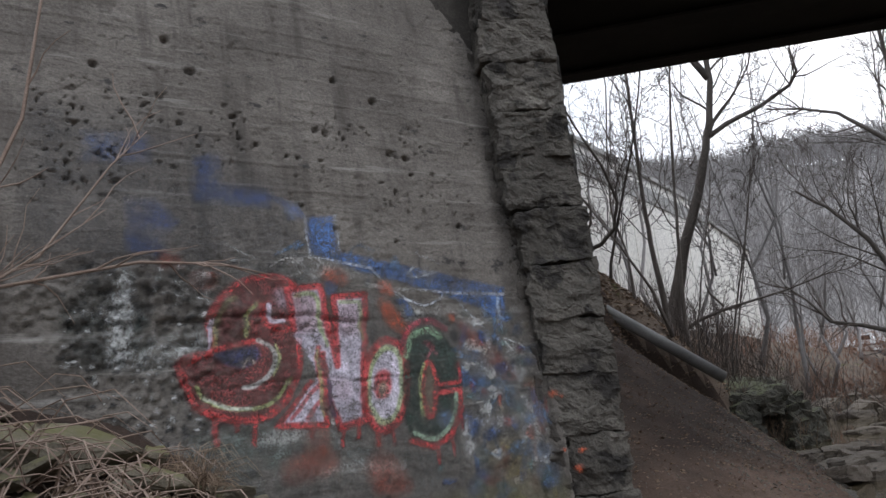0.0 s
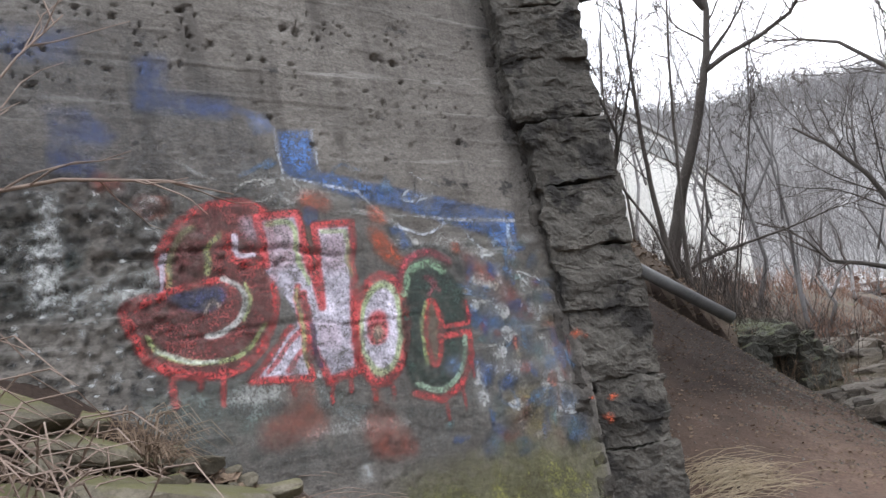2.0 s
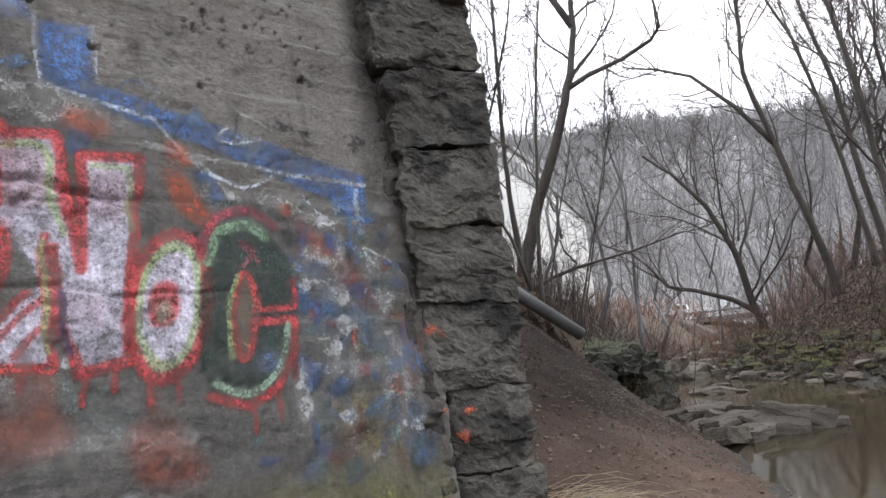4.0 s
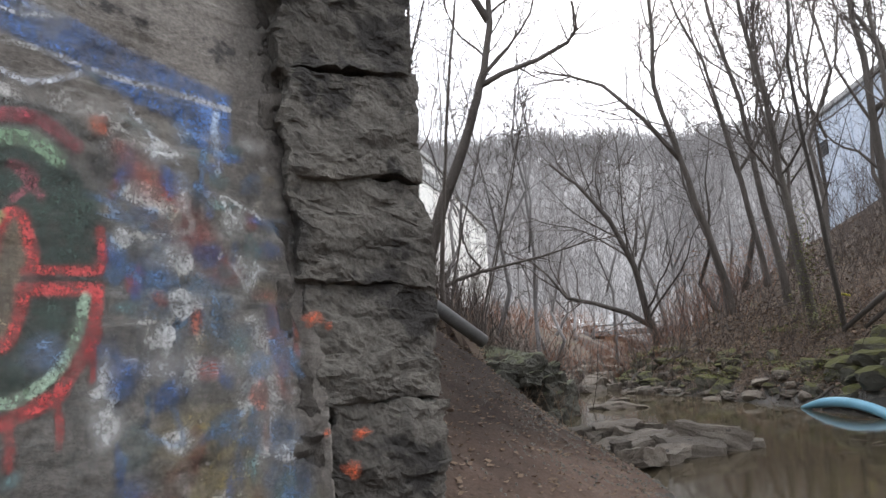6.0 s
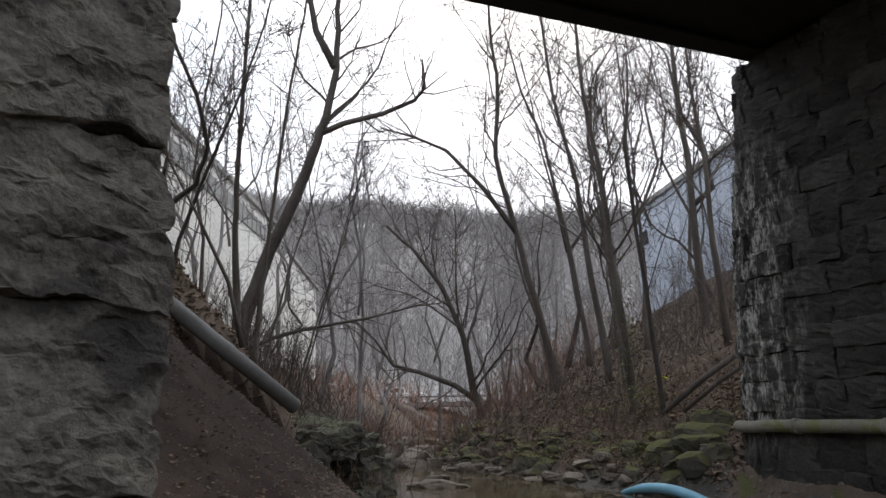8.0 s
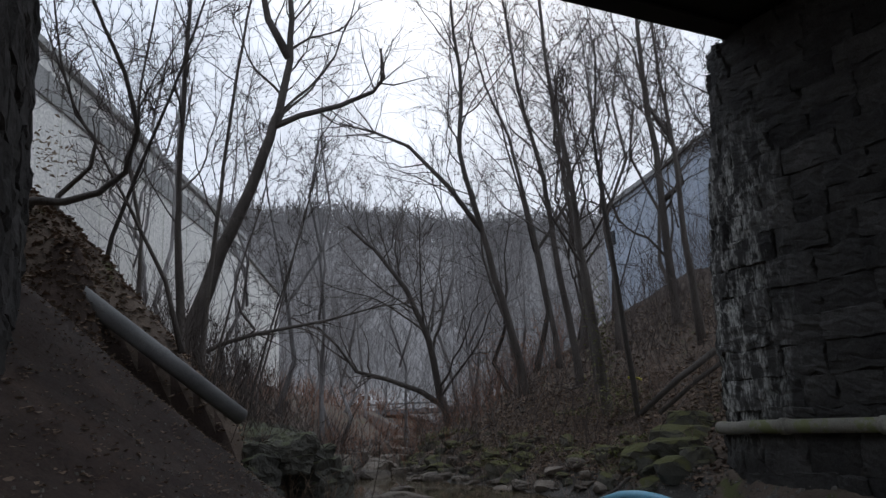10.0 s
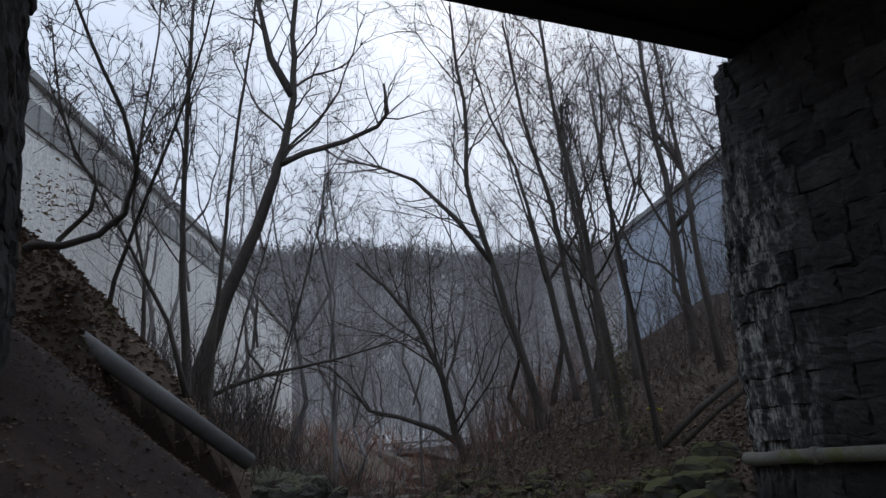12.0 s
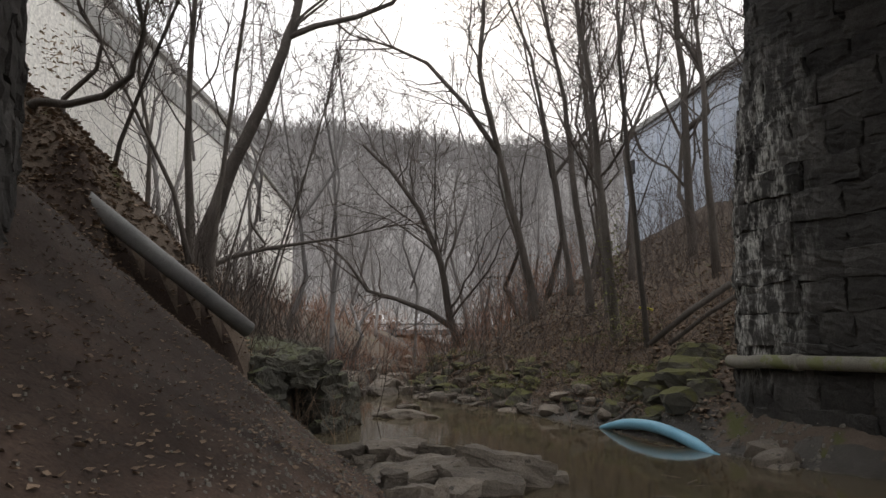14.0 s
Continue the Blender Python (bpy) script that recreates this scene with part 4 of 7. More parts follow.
for n in range(26):
    cu, cz = (rnd.uniform(0.2, 1.05), rnd.uniform(1.1, 2.5)) if n < 14 else (rnd.uniform(-2.2, 0.2), rnd.uniform(2.75, 3.1))
    scraps.append(("line", curved([(cu + rnd.uniform(-0.15, 0.15), cz + rnd.uniform(-0.1, 0.1)) for _ in range(4)]), rnd.choice(((0.45, 0.45, 0.44), (0.05, 0.05, 0.05), (0.10, 0.17, 0.28), (0.28, 0.27, 0.25))), rnd.uniform(0.5, 0.8), rnd.uniform(0.012, 0.03)))
for n in range(620):
    cu, cz = rnd.uniform(-2.78, -2.0 + 0.35 * rnd.random()), rnd.uniform(1.5, 2.95)
    a = rnd.choice((0.008, 0.011, 0.015, 0.022))
    dark = rnd.random() < 0.72
    scraps.append(("fill", [(cu + a * rnd.uniform(0.4, 1.6) * math.cos(t), cz + a * rnd.uniform(0.3, 1.0) * math.sin(t)) for t in np.linspace(0, 6.28, 7)[:-1]], (0.025, 0.025, 0.025) if dark else (0.42, 0.42, 0.41), 0.85, 0.006))
tagged(sprayed("faded_overspray", "layered scraps of old grey, blue and black paint", (-2.8, 1.2, 0.85, 3.25), scraps), kind="stuff")
S_BODY = curved([(-1.81, 2.32), (-1.93, 2.30), (-2.05, 2.24), (-2.0, 2.12), (-1.93, 1.96), (-1.77, 1.86), (-1.57, 1.82), (-1.39, 1.86), (-1.25, 2.0), (-1.19, 2.2),
                 (-1.18, 2.5), (-1.2, 2.77), (-1.36, 2.86), (-1.60, 2.82), (-1.78, 2.68), (-1.84, 2.48)], True)
sprayed("letter_s", "dark red letter S with a bright red outline", (-2.2, -1.0, 1.5, 3.0), [
    ("fill", S_BODY, DEEP, 0.9, 0.02),
    ("line", S_BODY + S_BODY[:1], RED, 0.82, 0.048),
    ("line", curved([(-1.92, 2.08), (-1.83, 1.97), (-1.68, 1.91), (-1.5, 1.90), (-1.36, 1.96), (-1.27, 2.08)]), LIME, 0.8, 0.03),
    ("line", curved([(-1.86, 2.0), (-1.72, 1.92), (-1.56, 1.90)]), (0.60, 0.62, 0.56), 0.7, 0.022),
    ("line", curved([(-1.79, 2.36), (-1.80, 2.5), (-1.73, 2.66), (-1.66, 2.70)]), LIME, 0.5, 0.035),
    ("line", curved([(-1.83, 2.34), (-1.84, 2.46), (-1.82, 2.55)]), (0.58, 0.54, 0.64), 0.9, 0.028),
    ("line", curved([(-1.58, 2.42), (-1.56, 2.58), (-1.48, 2.66)]), LIME, 0.6, 0.035),
    ("line", [(-1.46, 2.66), (-1.44, 2.50), (-1.36, 2.47), (-1.2, 2.44)], RED, 0.8, 0.05),
    ("line", curved([(-1.40, 2.64), (-1.40, 2.52), (-1.30, 2.52)]), LILAC, 0.8, 0.035),
    ("fill", curved([(-1.35, 2.74), (-1.26, 2.74), (-1.24, 2.62), (-1.33, 2.62)], True), (0.40, 0.36, 0.42), 0.5, 0.04),
    ("fill", curved([(-1.80, 2.29), (-1.64, 2.33), (-1.51, 2.33), (-1.48, 2.26), (-1.56, 2.19), (-1.68, 2.20)], True), NAVY, 0.9, 0.015),
    ("line", curved([(-1.98, 2.25), (-1.82, 2.32), (-1.64, 2.36), (-1.49, 2.37), (-1.43, 2.30)]), RED, 0.9, 0.04),
    ("line", curved([(-1.49, 2.38), (-1.38, 2.30), (-1.41, 2.14), (-1.52, 2.06), (-1.60, 2.05)]), (0.55, 0.56, 0.53), 0.85, 0.035),
    ("line", curved([(-1.355, 2.34), (-1.345, 2.25), (-1.39, 2.12)]), LIME, 0.7, 0.022),
    ("line", curved([(-1.60, 2.19), (-1.56, 2.25), (-1.52, 2.22)]), (0.40, 0.33, 0.27), 0.8, 0.025),
    ("line", [(-1.800, 1.87), (-1.800, 1.683)], RED, 0.68, 0.034),
    ("line", [(-1.540, 1.83), (-1.540, 1.658)], RED, 0.68, 0.038),
    ("line", [(-1.660, 1.84), (-1.660, 1.765)], RED, 0.68, 0.030),
])
N_BODY = [(-1.27, 2.76), (-1.0, 2.78), (-0.94, 2.45), (-0.87, 2.16), (-0.88, 2.68), (-0.62, 2.70), (-0.70, 1.74), (-0.90, 1.71), (-0.98, 1.98), (-1.05, 2.12), (-1.15, 2.30), (-1.22, 2.40)]
sprayed("letter_n", "white letter N with red outlines", (-1.5, -0.5, 1.4, 2.95), [
    ("fill", N_BODY, LILAC, 0.92, 0.02),
    ("fill", curved([(-1.24, 2.72), (-1.03, 2.70), (-1.02, 2.45), (-1.2, 2.45)], True), (0.42, 0.25, 0.27), 0.55, 0.05),
    ("fill", curved([(-0.84, 2.62), (-0.67, 2.62), (-0.68, 2.42), (-0.84, 2.40)], True), (0.40, 0.22, 0.26), 0.45, 0.05),
    ("fill", curved([(-0.94, 2.06), (-0.78, 2.04), (-0.80, 1.90), (-0.92, 1.92)], True), (0.38, 0.24, 0.30), 0.4, 0.05),
    ("line", [(-1.22, 2.45), (-1.26, 2.76), (-1.0, 2.78), (-0.94, 2.45), (-0.87, 2.16), (-0.88, 2.69), (-0.62, 2.71), (-0.69, 1.74), (-0.90, 1.70), (-0.98, 1.98), (-1.0, 2.25)], RED, 0.92, 0.055),
    ("line", curved([(-1.20, 2.71), (-1.05, 2.71), (-1.0, 2.5), (-0.96, 2.32)]), LIME, 0.8, 0.035),
    ("line", [(-0.83, 2.65), (-0.67, 2.65), (-0.66, 2.35)], LIME, 0.65, 0.03),
    ("fill", [(-1.33, 1.77), (-1.01, 1.75), (-1.04, 2.10)], LILAC, 0.9, 0.02),
    ("line", [(-1.26, 1.80), (-1.05, 2.02)], RED, 0.8, 0.03),
    ("line", [(-1.15, 1.79), (-1.04, 1.90)], RED, 0.8, 0.03),
    ("line", [(-1.34, 1.76), (-1.0, 1.73), (-1.04, 2.14), (-1.04, 2.3)], RED, 0.9, 0.045),
    ("line", [(-1.36, 1.76), (-1.1, 2.05)], RED, 0.8, 0.04),
    ("line", [(-1.045, 2.28), (-1.02, 1.80)], LIME, 0.7, 0.025),
    ("line", [(-0.97, 2.05), (-0.94, 1.80)], NAVY, 0.8, 0.04),
    ("line", [(-0.880, 1.72), (-0.880, 1.570)], RED, 0.72, 0.030),
    ("line", [(-0.740, 1.74), (-0.740, 1.620)], RED, 0.68, 0.026),
    ("line", [(-1.120, 1.74), (-1.120, 1.650)], RED, 0.63, 0.026),
])
O_RING = oval(-0.49, 1.99, 0.195, 0.345, 0.12)
sprayed("letter_o", "white letter O ringed in lime and red", (-0.85, -0.15, 1.3, 2.5), [
    ("fill", O_RING, LILAC, 0.95, 0.02),
    ("line", oval(-0.49, 1.99, 0.155, 0.29, 0.12) + [(-0.335, 1.99)], LIME, 0.8, 0.055),
    ("line", curved([(-0.62, 2.08), (-0.55, 2.22), (-0.45, 2.26)]), LIME, 0.6, 0.03),
    ("line", curved([(-0.58, 1.72), (-0.48, 1.69), (-0.40, 1.72)]), (0.35, 0.33, 0.18), 0.6, 0.04),
    ("fill", oval(-0.515, 1.985, 0.075, 0.12, 0.1), RED, 0.9, 0.02),
    ("fill", oval(-0.515, 1.955, 0.03, 0.055, 0.1), (0.36, 0.30, 0.22), 0.85, 0.02),
    ("line", curved([(-0.60, 1.87), (-0.50, 1.86), (-0.42, 1.88)]), (0.66, 0.62, 0.70), 0.9, 0.04),
    ("line", O_RING + O_RING[:1], RED, 0.95, 0.06),
    ("line", [(-0.600, 1.68), (-0.600, 1.545)], RED, 0.72, 0.030),
    ("line", [(-0.460, 1.64), (-0.460, 1.535)], RED, 0.72, 0.030),
])
sprayed("letter_c", "dark green letter C edged in red and pale green", (-0.5, 0.4, 1.2, 2.6), [
    ("fill", curved([(0.20, 2.15), (0.10, 2.34), (-0.06, 2.42), (-0.24, 2.36), (-0.31, 2.16), (-0.34, 1.92), (-0.34, 1.68), (-0.27, 1.56), (-0.11, 1.50), (0.07, 1.57), (0.17, 1.74), (0.18, 1.90), (0.20, 2.0)], True), (0.032, 0.050, 0.040), 0.92, 0.02),
    ("line", curved([(-0.30, 2.20), (-0.22, 2.35), (-0.06, 2.40), (0.06, 2.34)]), (0.22, 0.33, 0.21), 0.8, 0.06),
    ("line", curved([(-0.34, 2.22), (-0.24, 2.42), (-0.05, 2.48), (0.12, 2.40)]), (0.33, 0.06, 0.08), 0.75, 0.05),
    ("line", curved([(-0.10, 2.18), (-0.02, 2.26), (-0.10, 2.30), (0.0, 2.20)]), (0.26, 0.07, 0.09), 0.6, 0.03),
    ("fill", curved([(-0.03, 1.93), (-0.06, 2.09), (-0.12, 2.11), (-0.16, 1.92), (-0.15, 1.74), (-0.10, 1.73), (-0.05, 1.90)], True), (0.24, 0.19, 0.13), 0.85, 0.02),
    ("line", curved([(-0.03, 1.95), (-0.06, 2.10), (-0.12, 2.12), (-0.165, 1.92), (-0.15, 1.73), (-0.10, 1.72), (-0.05, 1.88)]), RED, 0.9, 0.04),
    ("line", curved([(-0.14, 2.12), (-0.195, 1.95), (-0.18, 1.72)]), LIME, 0.75, 0.03),
    ("line", [(-0.05, 1.945), (0.19, 1.955), (0.20, 2.10)], RED, 0.9, 0.035),
    ("line", [(-0.05, 1.915), (0.20, 1.925)], BLACK, 0.95, 0.028),
    ("line", [(-0.05, 1.885), (0.2, 1.89), (0.18, 1.74), (0.07, 1.55), (-0.11, 1.475), (-0.30, 1.54)], RED, 0.95, 0.045),
    ("line", curved([(0.145, 1.86), (0.13, 1.74), (0.04, 1.60), (-0.11, 1.535), (-0.27, 1.60)]), (0.34, 0.45, 0.33), 0.85, 0.04),
    ("fill", oval(0.02, 1.68, 0.06, 0.05), (0.18, 0.26, 0.42), 0.6, 0.04),
    ("line", [(-0.080, 1.48), (-0.080, 1.345)], RED, 0.68, 0.026),
    ("line", [(0.060, 1.54), (0.060, 1.390)], RED, 0.68, 0.026),
    ("line", [(0.170, 1.68), (0.170, 1.590)], RED, 0.63, 0.022),
])
sprayed("algae_stain", "olive green algae film low on the wall", (-2.0, 1.2, -0.1, 1.15), [
    ("fill", [(-0.9, 0.75), (-0.4, 0.98), (0.3, 1.05), (1.1, 0.95), (1.2, -0.1), (-1.0, -0.1)], (0.14, 0.135, 0.045), 0.95, 0.2),
    ("fill", [(0.8, 0.62), (1.12, 0.68), (1.15, 0.3), (0.7, 0.3)], (0.32, 0.31, 0.24), 0.5, 0.08),
])


# ---- right pier: round-nosed, battered, of coursed stones ----
pier = thing("pier", "dark grimy, deck-shaded stone bridge pier with a rounded end and pale lime streaks", "bridge pier", kind="structure")
PIER_C = Vector((13.12, 11.42, 0))


def pier_radius(z):
    return 1.33 - 0.022 * z - 0.085 * max(0.0, z - 3.6)


def pier_point(s, z, out=0.0):
    """A place on the pier's face: s runs along the creek side towards the nose, then round it."""
    r = pier_radius(z) + out
    straight = 6.3
    if s < straight:
        v = PIER_C - AXIS * r - ACROSS * (straight - s)
        nrm = -AXIS
    else:
        a = (s - straight) / 1.25
        nrm = -AXIS * math.cos(a) + ACROSS * math.sin(a)
        v = PIER_C + nrm * r
    return Vector((v.x, v.y, z)), nrm


def pier_core():
    verts, n = [], 0
    for z in (-0.6, 3.6, 7.5):
        ring = [pier_point(s, z, -0.045)[0] for s in np.linspace(0, 6.3 + 1.25 * math.pi, 30)]
        ring += [PIER_C + AXIS * (pier_radius(z) - 0.045) - ACROSS * 6.3]
        n = len(ring)
        verts += [(v.x, v.y, z) for v in ring]
    faces = [tuple(range(n))[::-1], tuple(range(2 * n, 3 * n))] + [(k + i, k + (i + 1) % n, k + n + (i + 1) % n, k + n + i) for k in (0, n) for i in range(n)]
    return mesh_of("core", verts, faces)


part("core", pier_core(), MORTAR, pier)
PIER_STONES = [block_mesh("stone", 0.6, 0.34, 0.4, 70 + i, 10, 0.036, 0.06, 0.6) for i in range(7)]
rng = random.Random(9)
z, course = -0.3, 0
while z < 7.3:
    tall = 0.50 if z < 1.2 else rng.uniform(0.36, 0.44)
    tall = min(tall, 7.48 - z)
    s = 2.2 + rng.uniform(0, 0.5)
    while s < 6.3 + 1.25 * 2.2:
        length = rng.uniform(0.40, 0.95) if s < 6.2 else rng.uniform(0.30, 0.55)
        v, nrm = pier_point(s + length / 2, z + tall / 2, -0.14 + rng.uniform(-0.03, 0.035))
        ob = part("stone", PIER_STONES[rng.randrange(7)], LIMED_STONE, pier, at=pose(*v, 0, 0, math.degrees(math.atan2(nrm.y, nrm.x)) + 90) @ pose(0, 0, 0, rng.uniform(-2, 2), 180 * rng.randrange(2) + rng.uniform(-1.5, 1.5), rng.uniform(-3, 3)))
        ob.scale = ((length + 0.012) / 0.6, 1, (tall + 0.008) / 0.4)
        s += length
    z += tall
    course += 1

# orange sprayed marks on the quoin stones
for x, y, z, a in ((0.975, 6.775, 1.78, 0.05), (1.06, 6.835, 1.75, 0.03), (1.17, 6.80, 1.285, 0.05), (1.12, 6.765, 1.145, 0.06), (1.02, 6.80, 1.30, 0.025)):
    rnd = random.Random(int(z * 100))
    verts = [(x, y - 0.03, z)]
    for k in range(14):
        t = 2 * math.pi * k / 14
        r = a * rnd.uniform(0.6, 1.15)
        verts.append((x + r * math.cos(t), y - 0.026 + 0.14 * r * math.cos(t), z + r * 0.75 * math.sin(t)))
    me = mesh_of("orange_mark", verts, [(0, k + 1, (k + 1) % 14 + 1) for k in range(14)])
    attr = me.color_attributes.new("tone", "FLOAT_COLOR", "POINT")
    attr.data.foreach_set("color", np.array([[0.55, 0.11, 0.04, 1.0]] + [[0.50, 0.10, 0.04, 0.25]] * 14, np.float32).ravel())
    part("orange_mark", me, PAINT, abutment, "orange sprayed mark")


# ---- round things: pipes and hoses ----
def tube_into(verts, faces, pts, radii, sides=6, cap=True):
    """Adds a tapering tube along a chain of points."""
    pts = [Vector(p) for p in pts]
    first = len(verts)
    side = None
    for i, p in enumerate(pts):
        d = (pts[min(i + 1, len(pts) - 1)] - pts[max(i - 1, 0)]).normalized()
        if side is None:
            side = d.cross(Vector((0, 0, 1)) if abs(d.z) < 0.9 else Vector((1, 0, 0))).normalized()
        else:
            side = (side - d * side.dot(d)).normalized()
        other = d.cross(side)
        r = radii[i]
        for k in range(sides):
            a = 2 * math.pi * k / sides
            v = p + side * (math.cos(a) * r) + other * (math.sin(a) * r)
            verts.append((v.x, v.y, v.z))
    for i in range(len(pts) - 1):
        for k in range(sides):
            a, b = first + i * sides + k, first + i * sides + (k + 1) % sides
            faces.append((a, b, b + sides, a + sides))
    if cap:
        faces.append(tuple(range(first, first + sides))[::-1])
        faces.append(tuple(range(first + (len(pts) - 1) * sides, first + len(pts) * sides)))


def tube(name, pts, radii, sides=12):
    verts, faces = [], []
    tube_into(verts, faces, pts, radii if isinstance(radii, list) else [radii] * len(pts), sides)
    return mesh_of(name, verts, faces, True)


def hollow_pipe(name, a, b, outer, inner):
    """An open-ended pipe from a to b."""
    a, b = Vector(a), Vector(b)
    d = (b - a).normalized()
    side = d.cross(Vector((0, 0, 1))).normalized()
    other = d.cross(side)
    rings = [(a, outer), (a.lerp(b, 0.45), outer), (a.lerp(b, 0.455), outer * 1.04), (a.lerp(b, 0.49), outer * 1.04), (a.lerp(b, 0.495), outer), (b, outer), (b, inner), (b - d * 0.9, inner)]
    verts, faces, n = [], [], 24
    for p, r in rings:
        verts += [tuple(p + side * (math.cos(2 * math.pi * k / n) * r) + other * (math.sin(2 * math.pi * k / n) * r)) for k in range(n)]
    for i in range(len(rings) - 1):
        faces += [(i * n + k, i * n + (k + 1) % n, (i + 1) * n + (k + 1) % n, (i + 1) * n + k) for k in range(n)]
    faces.append(tuple(range((len(rings) - 1) * n, len(rings) * n)))
    return mesh_of(name, verts, faces, True)


solo("drain_pipe", hollow_pipe("drain_pipe", (3.75, 16.4, 3.49), (6.36, 17.15, 1.79), 0.132, 0.112), PIPE_MAT, "grey plastic drain pipe jutting from the leaf-covered bank", "pipe")

side_pipe = thing("service_pipe", "old mossy service pipe fixed along the stone pier", "pipe")
pipe_path = [pier_point(s, 1.33, 0.13)[0] for s in np.linspace(1.5, 6.3, 8)] + [pier_point(6.3 + 1.25 * a, 1.31, 0.13)[0] for a in (0.2, 0.45, 0.7, 0.95, 1.2)]
part("tube", tube("tube", pipe_path, 0.095, 14), RUST_PIPE, side_pipe)
for s in (4.3, 5.75):
    c = pier_point(s, 1.33, 0.13)[0]
    part("collar", tube("collar", [c - ACROSS * 0.05, c + ACROSS * 0.05], 0.115, 14), RUST_PIPE, side_pipe)

hose_pts = []
for k in range(17):
    f = k / 16
    v = Vector((12.19, 15.24, 0.06)).lerp(Vector((11.06, 11.96, 0.04)), f)
    hose_pts.append(v + Vector((0.10, 0.05, 0)) * math.sin(math.pi * f) + Vector((0, 0, 0.22 * math.sin(math.pi * min(1, f * 1.05)) ** 0.9)))
solo("blue_hose", tube("blue_hose", hose_pts, [0.035 + 0.055 * min(1, 4 * k / 16, 6 * (16 - k) / 16) for k in range(17)], 14), HOSE_MAT,
     "pale blue plastic hose arching out of the water at the bank", "hose")


# ---- rocks ----
def rock_mesh(name, seed, subdivisions=3, facets=11, flat=0.5, rough=0.05):
    """A broken rock, one across, cut by random planes."""
    rnd = random.Random(seed)
    bm = bmesh.new()
    bmesh.ops.create_icosphere(bm, subdivisions=subdivisions, radius=0.62)
    v = np.array([p.co[:] for p in bm.verts])
    planes = [((0, 0, 1), 0.42), ((0, 0, -1), 0.42)]
    for _ in range(facets):
        n = Vector((rnd.gauss(0, 1), rnd.gauss(0, 1), rnd.gauss(0, 0.45))).normalized()
        planes.append((tuple(n), rnd.uniform(0.30, 0.52)))
    for n, d in planes:
        n = np.array(n)
        over = v @ n - d
        v = v - np.outer(np.maximum(0, over), n) * 0.96
    for axis in range(3):
        v[:, axis] += rough * fbm(v[:, 0] * 3 + seed, v[:, 1] * 3 + axis * 13, v[:, 2] * 4 - seed, 4, 0.55)
    v[:, 2] *= flat / 0.6
    for p, c in zip(bm.verts, v):
        p.co = c
    me = bpy.data.meshes.new(name)
    bm.to_mesh(me)
    bm.free()
    return me


ROCKS = [rock_mesh("rock", 100 + i, 3, 11, 0.42) for i in range(6)]
SLABS = [rock_mesh("slab", 200 + i, 3, 9, 0.20) for i in range(5)]
SMALL = [rock_mesh("stone", 300 + i, 2, 8, 0.40) for i in range(6)]


def place_rock(name, mesh, material, x, y, size, label, group, category="rock", turn=0.0, tip=(0, 0), sink=0.35, z=None, wide=1.0):
    me = mesh.copy() if not mesh.materials else mesh
    if not me.materials:
        me.materials.append(material)
    base = float(height(x, y)) if z is None else z
    tall = (max(c.co.z for c in me.vertices)) * size
    ob = new(name, me)
    ob.matrix_world = pose(x, y, base + tall * (1 - 2 * sink), tip[0], tip[1], turn)
    ob.scale = (size * wide, size, size)
    return tagged(ob, label, category, group)


def with_material(meshes, material):
    out = []
    for me in meshes:
        me = me.copy()
        me.materials.clear()
        me.materials.append(material)
        out.append(me)
    return out


CREEK_ROCKS, CREEK_SLABS, CREEK_SMALL = with_material(ROCKS, ROCK), with_material(SLABS, ROCK), with_material(SMALL, ROCK)
LEDGE_ROCKS = with_material(ROCKS, LEDGE)
MOSS_ROCKS, MOSS_SLABS = with_material(ROCKS, MOSSY), with_material(SLABS, MOSSY)
RUBBLE, RUBBLE_SMALL = with_material(SLABS, SLAB), with_material(SMALL, SLAB)
rng = random.Random(21)

# broken slabs at the water's edge
for n, (x, y, z, sx, sy, sz, turn, tip) in enumerate(((7.0, 13.75, 0.17, 0.75, 0.5, 0.22, -35, (6, -4)), (7.25, 13.2, 0.2, 0.42, 0.35, 0.2, -60, (-12, 8)), (6.5, 12.5, 0.16, 1.15, 0.75, 0.16, -28, (5, -8)), (7.35, 12.15, 0.19, 1.05, 0.55, 0.27, -38, (-7, 9)),
                                                  (6.85, 11.85, 0.10, 0.95, 0.5, 0.2, -25, (9, 7)), (6.3, 11.6, 0.12, 0.55, 0.4, 0.14, 30, (0, -8)), (7.8, 11.8, 0.09, 0.4, 0.22, 0.1, -20, (3, 3)), (6.15, 13.1, 0.2, 0.4, 0.3, 0.15, 60, (6, 12)),
                                                  (5.8, 11.4, 0.17, 0.5, 0.4, 0.16, 15, (-6, 5)), (6.6, 14.3, 0.16, 0.45, 0.3, 0.14, -20, (8, -6)), (6.0, 12.2, 0.2, 0.35, 0.25, 0.14, 75, (-9, 4)), (6.75, 13.25, 0.2, 0.3, 0.25, 0.16, 10, (14, 9)))):
    solo("slab", block_mesh("slab", sx * 0.92, sy * 0.85, sz * 1.35, 230 + n, 13, 0.045, 0.035, 0.5, 0.35 if n % 2 else -0.3), ROCK, "broken flat-topped grey-brown slab of rock at the creek edge", "rock", "slabs at the water", at=pose(x, y, z + 0.035, tip[0], tip[1], turn))
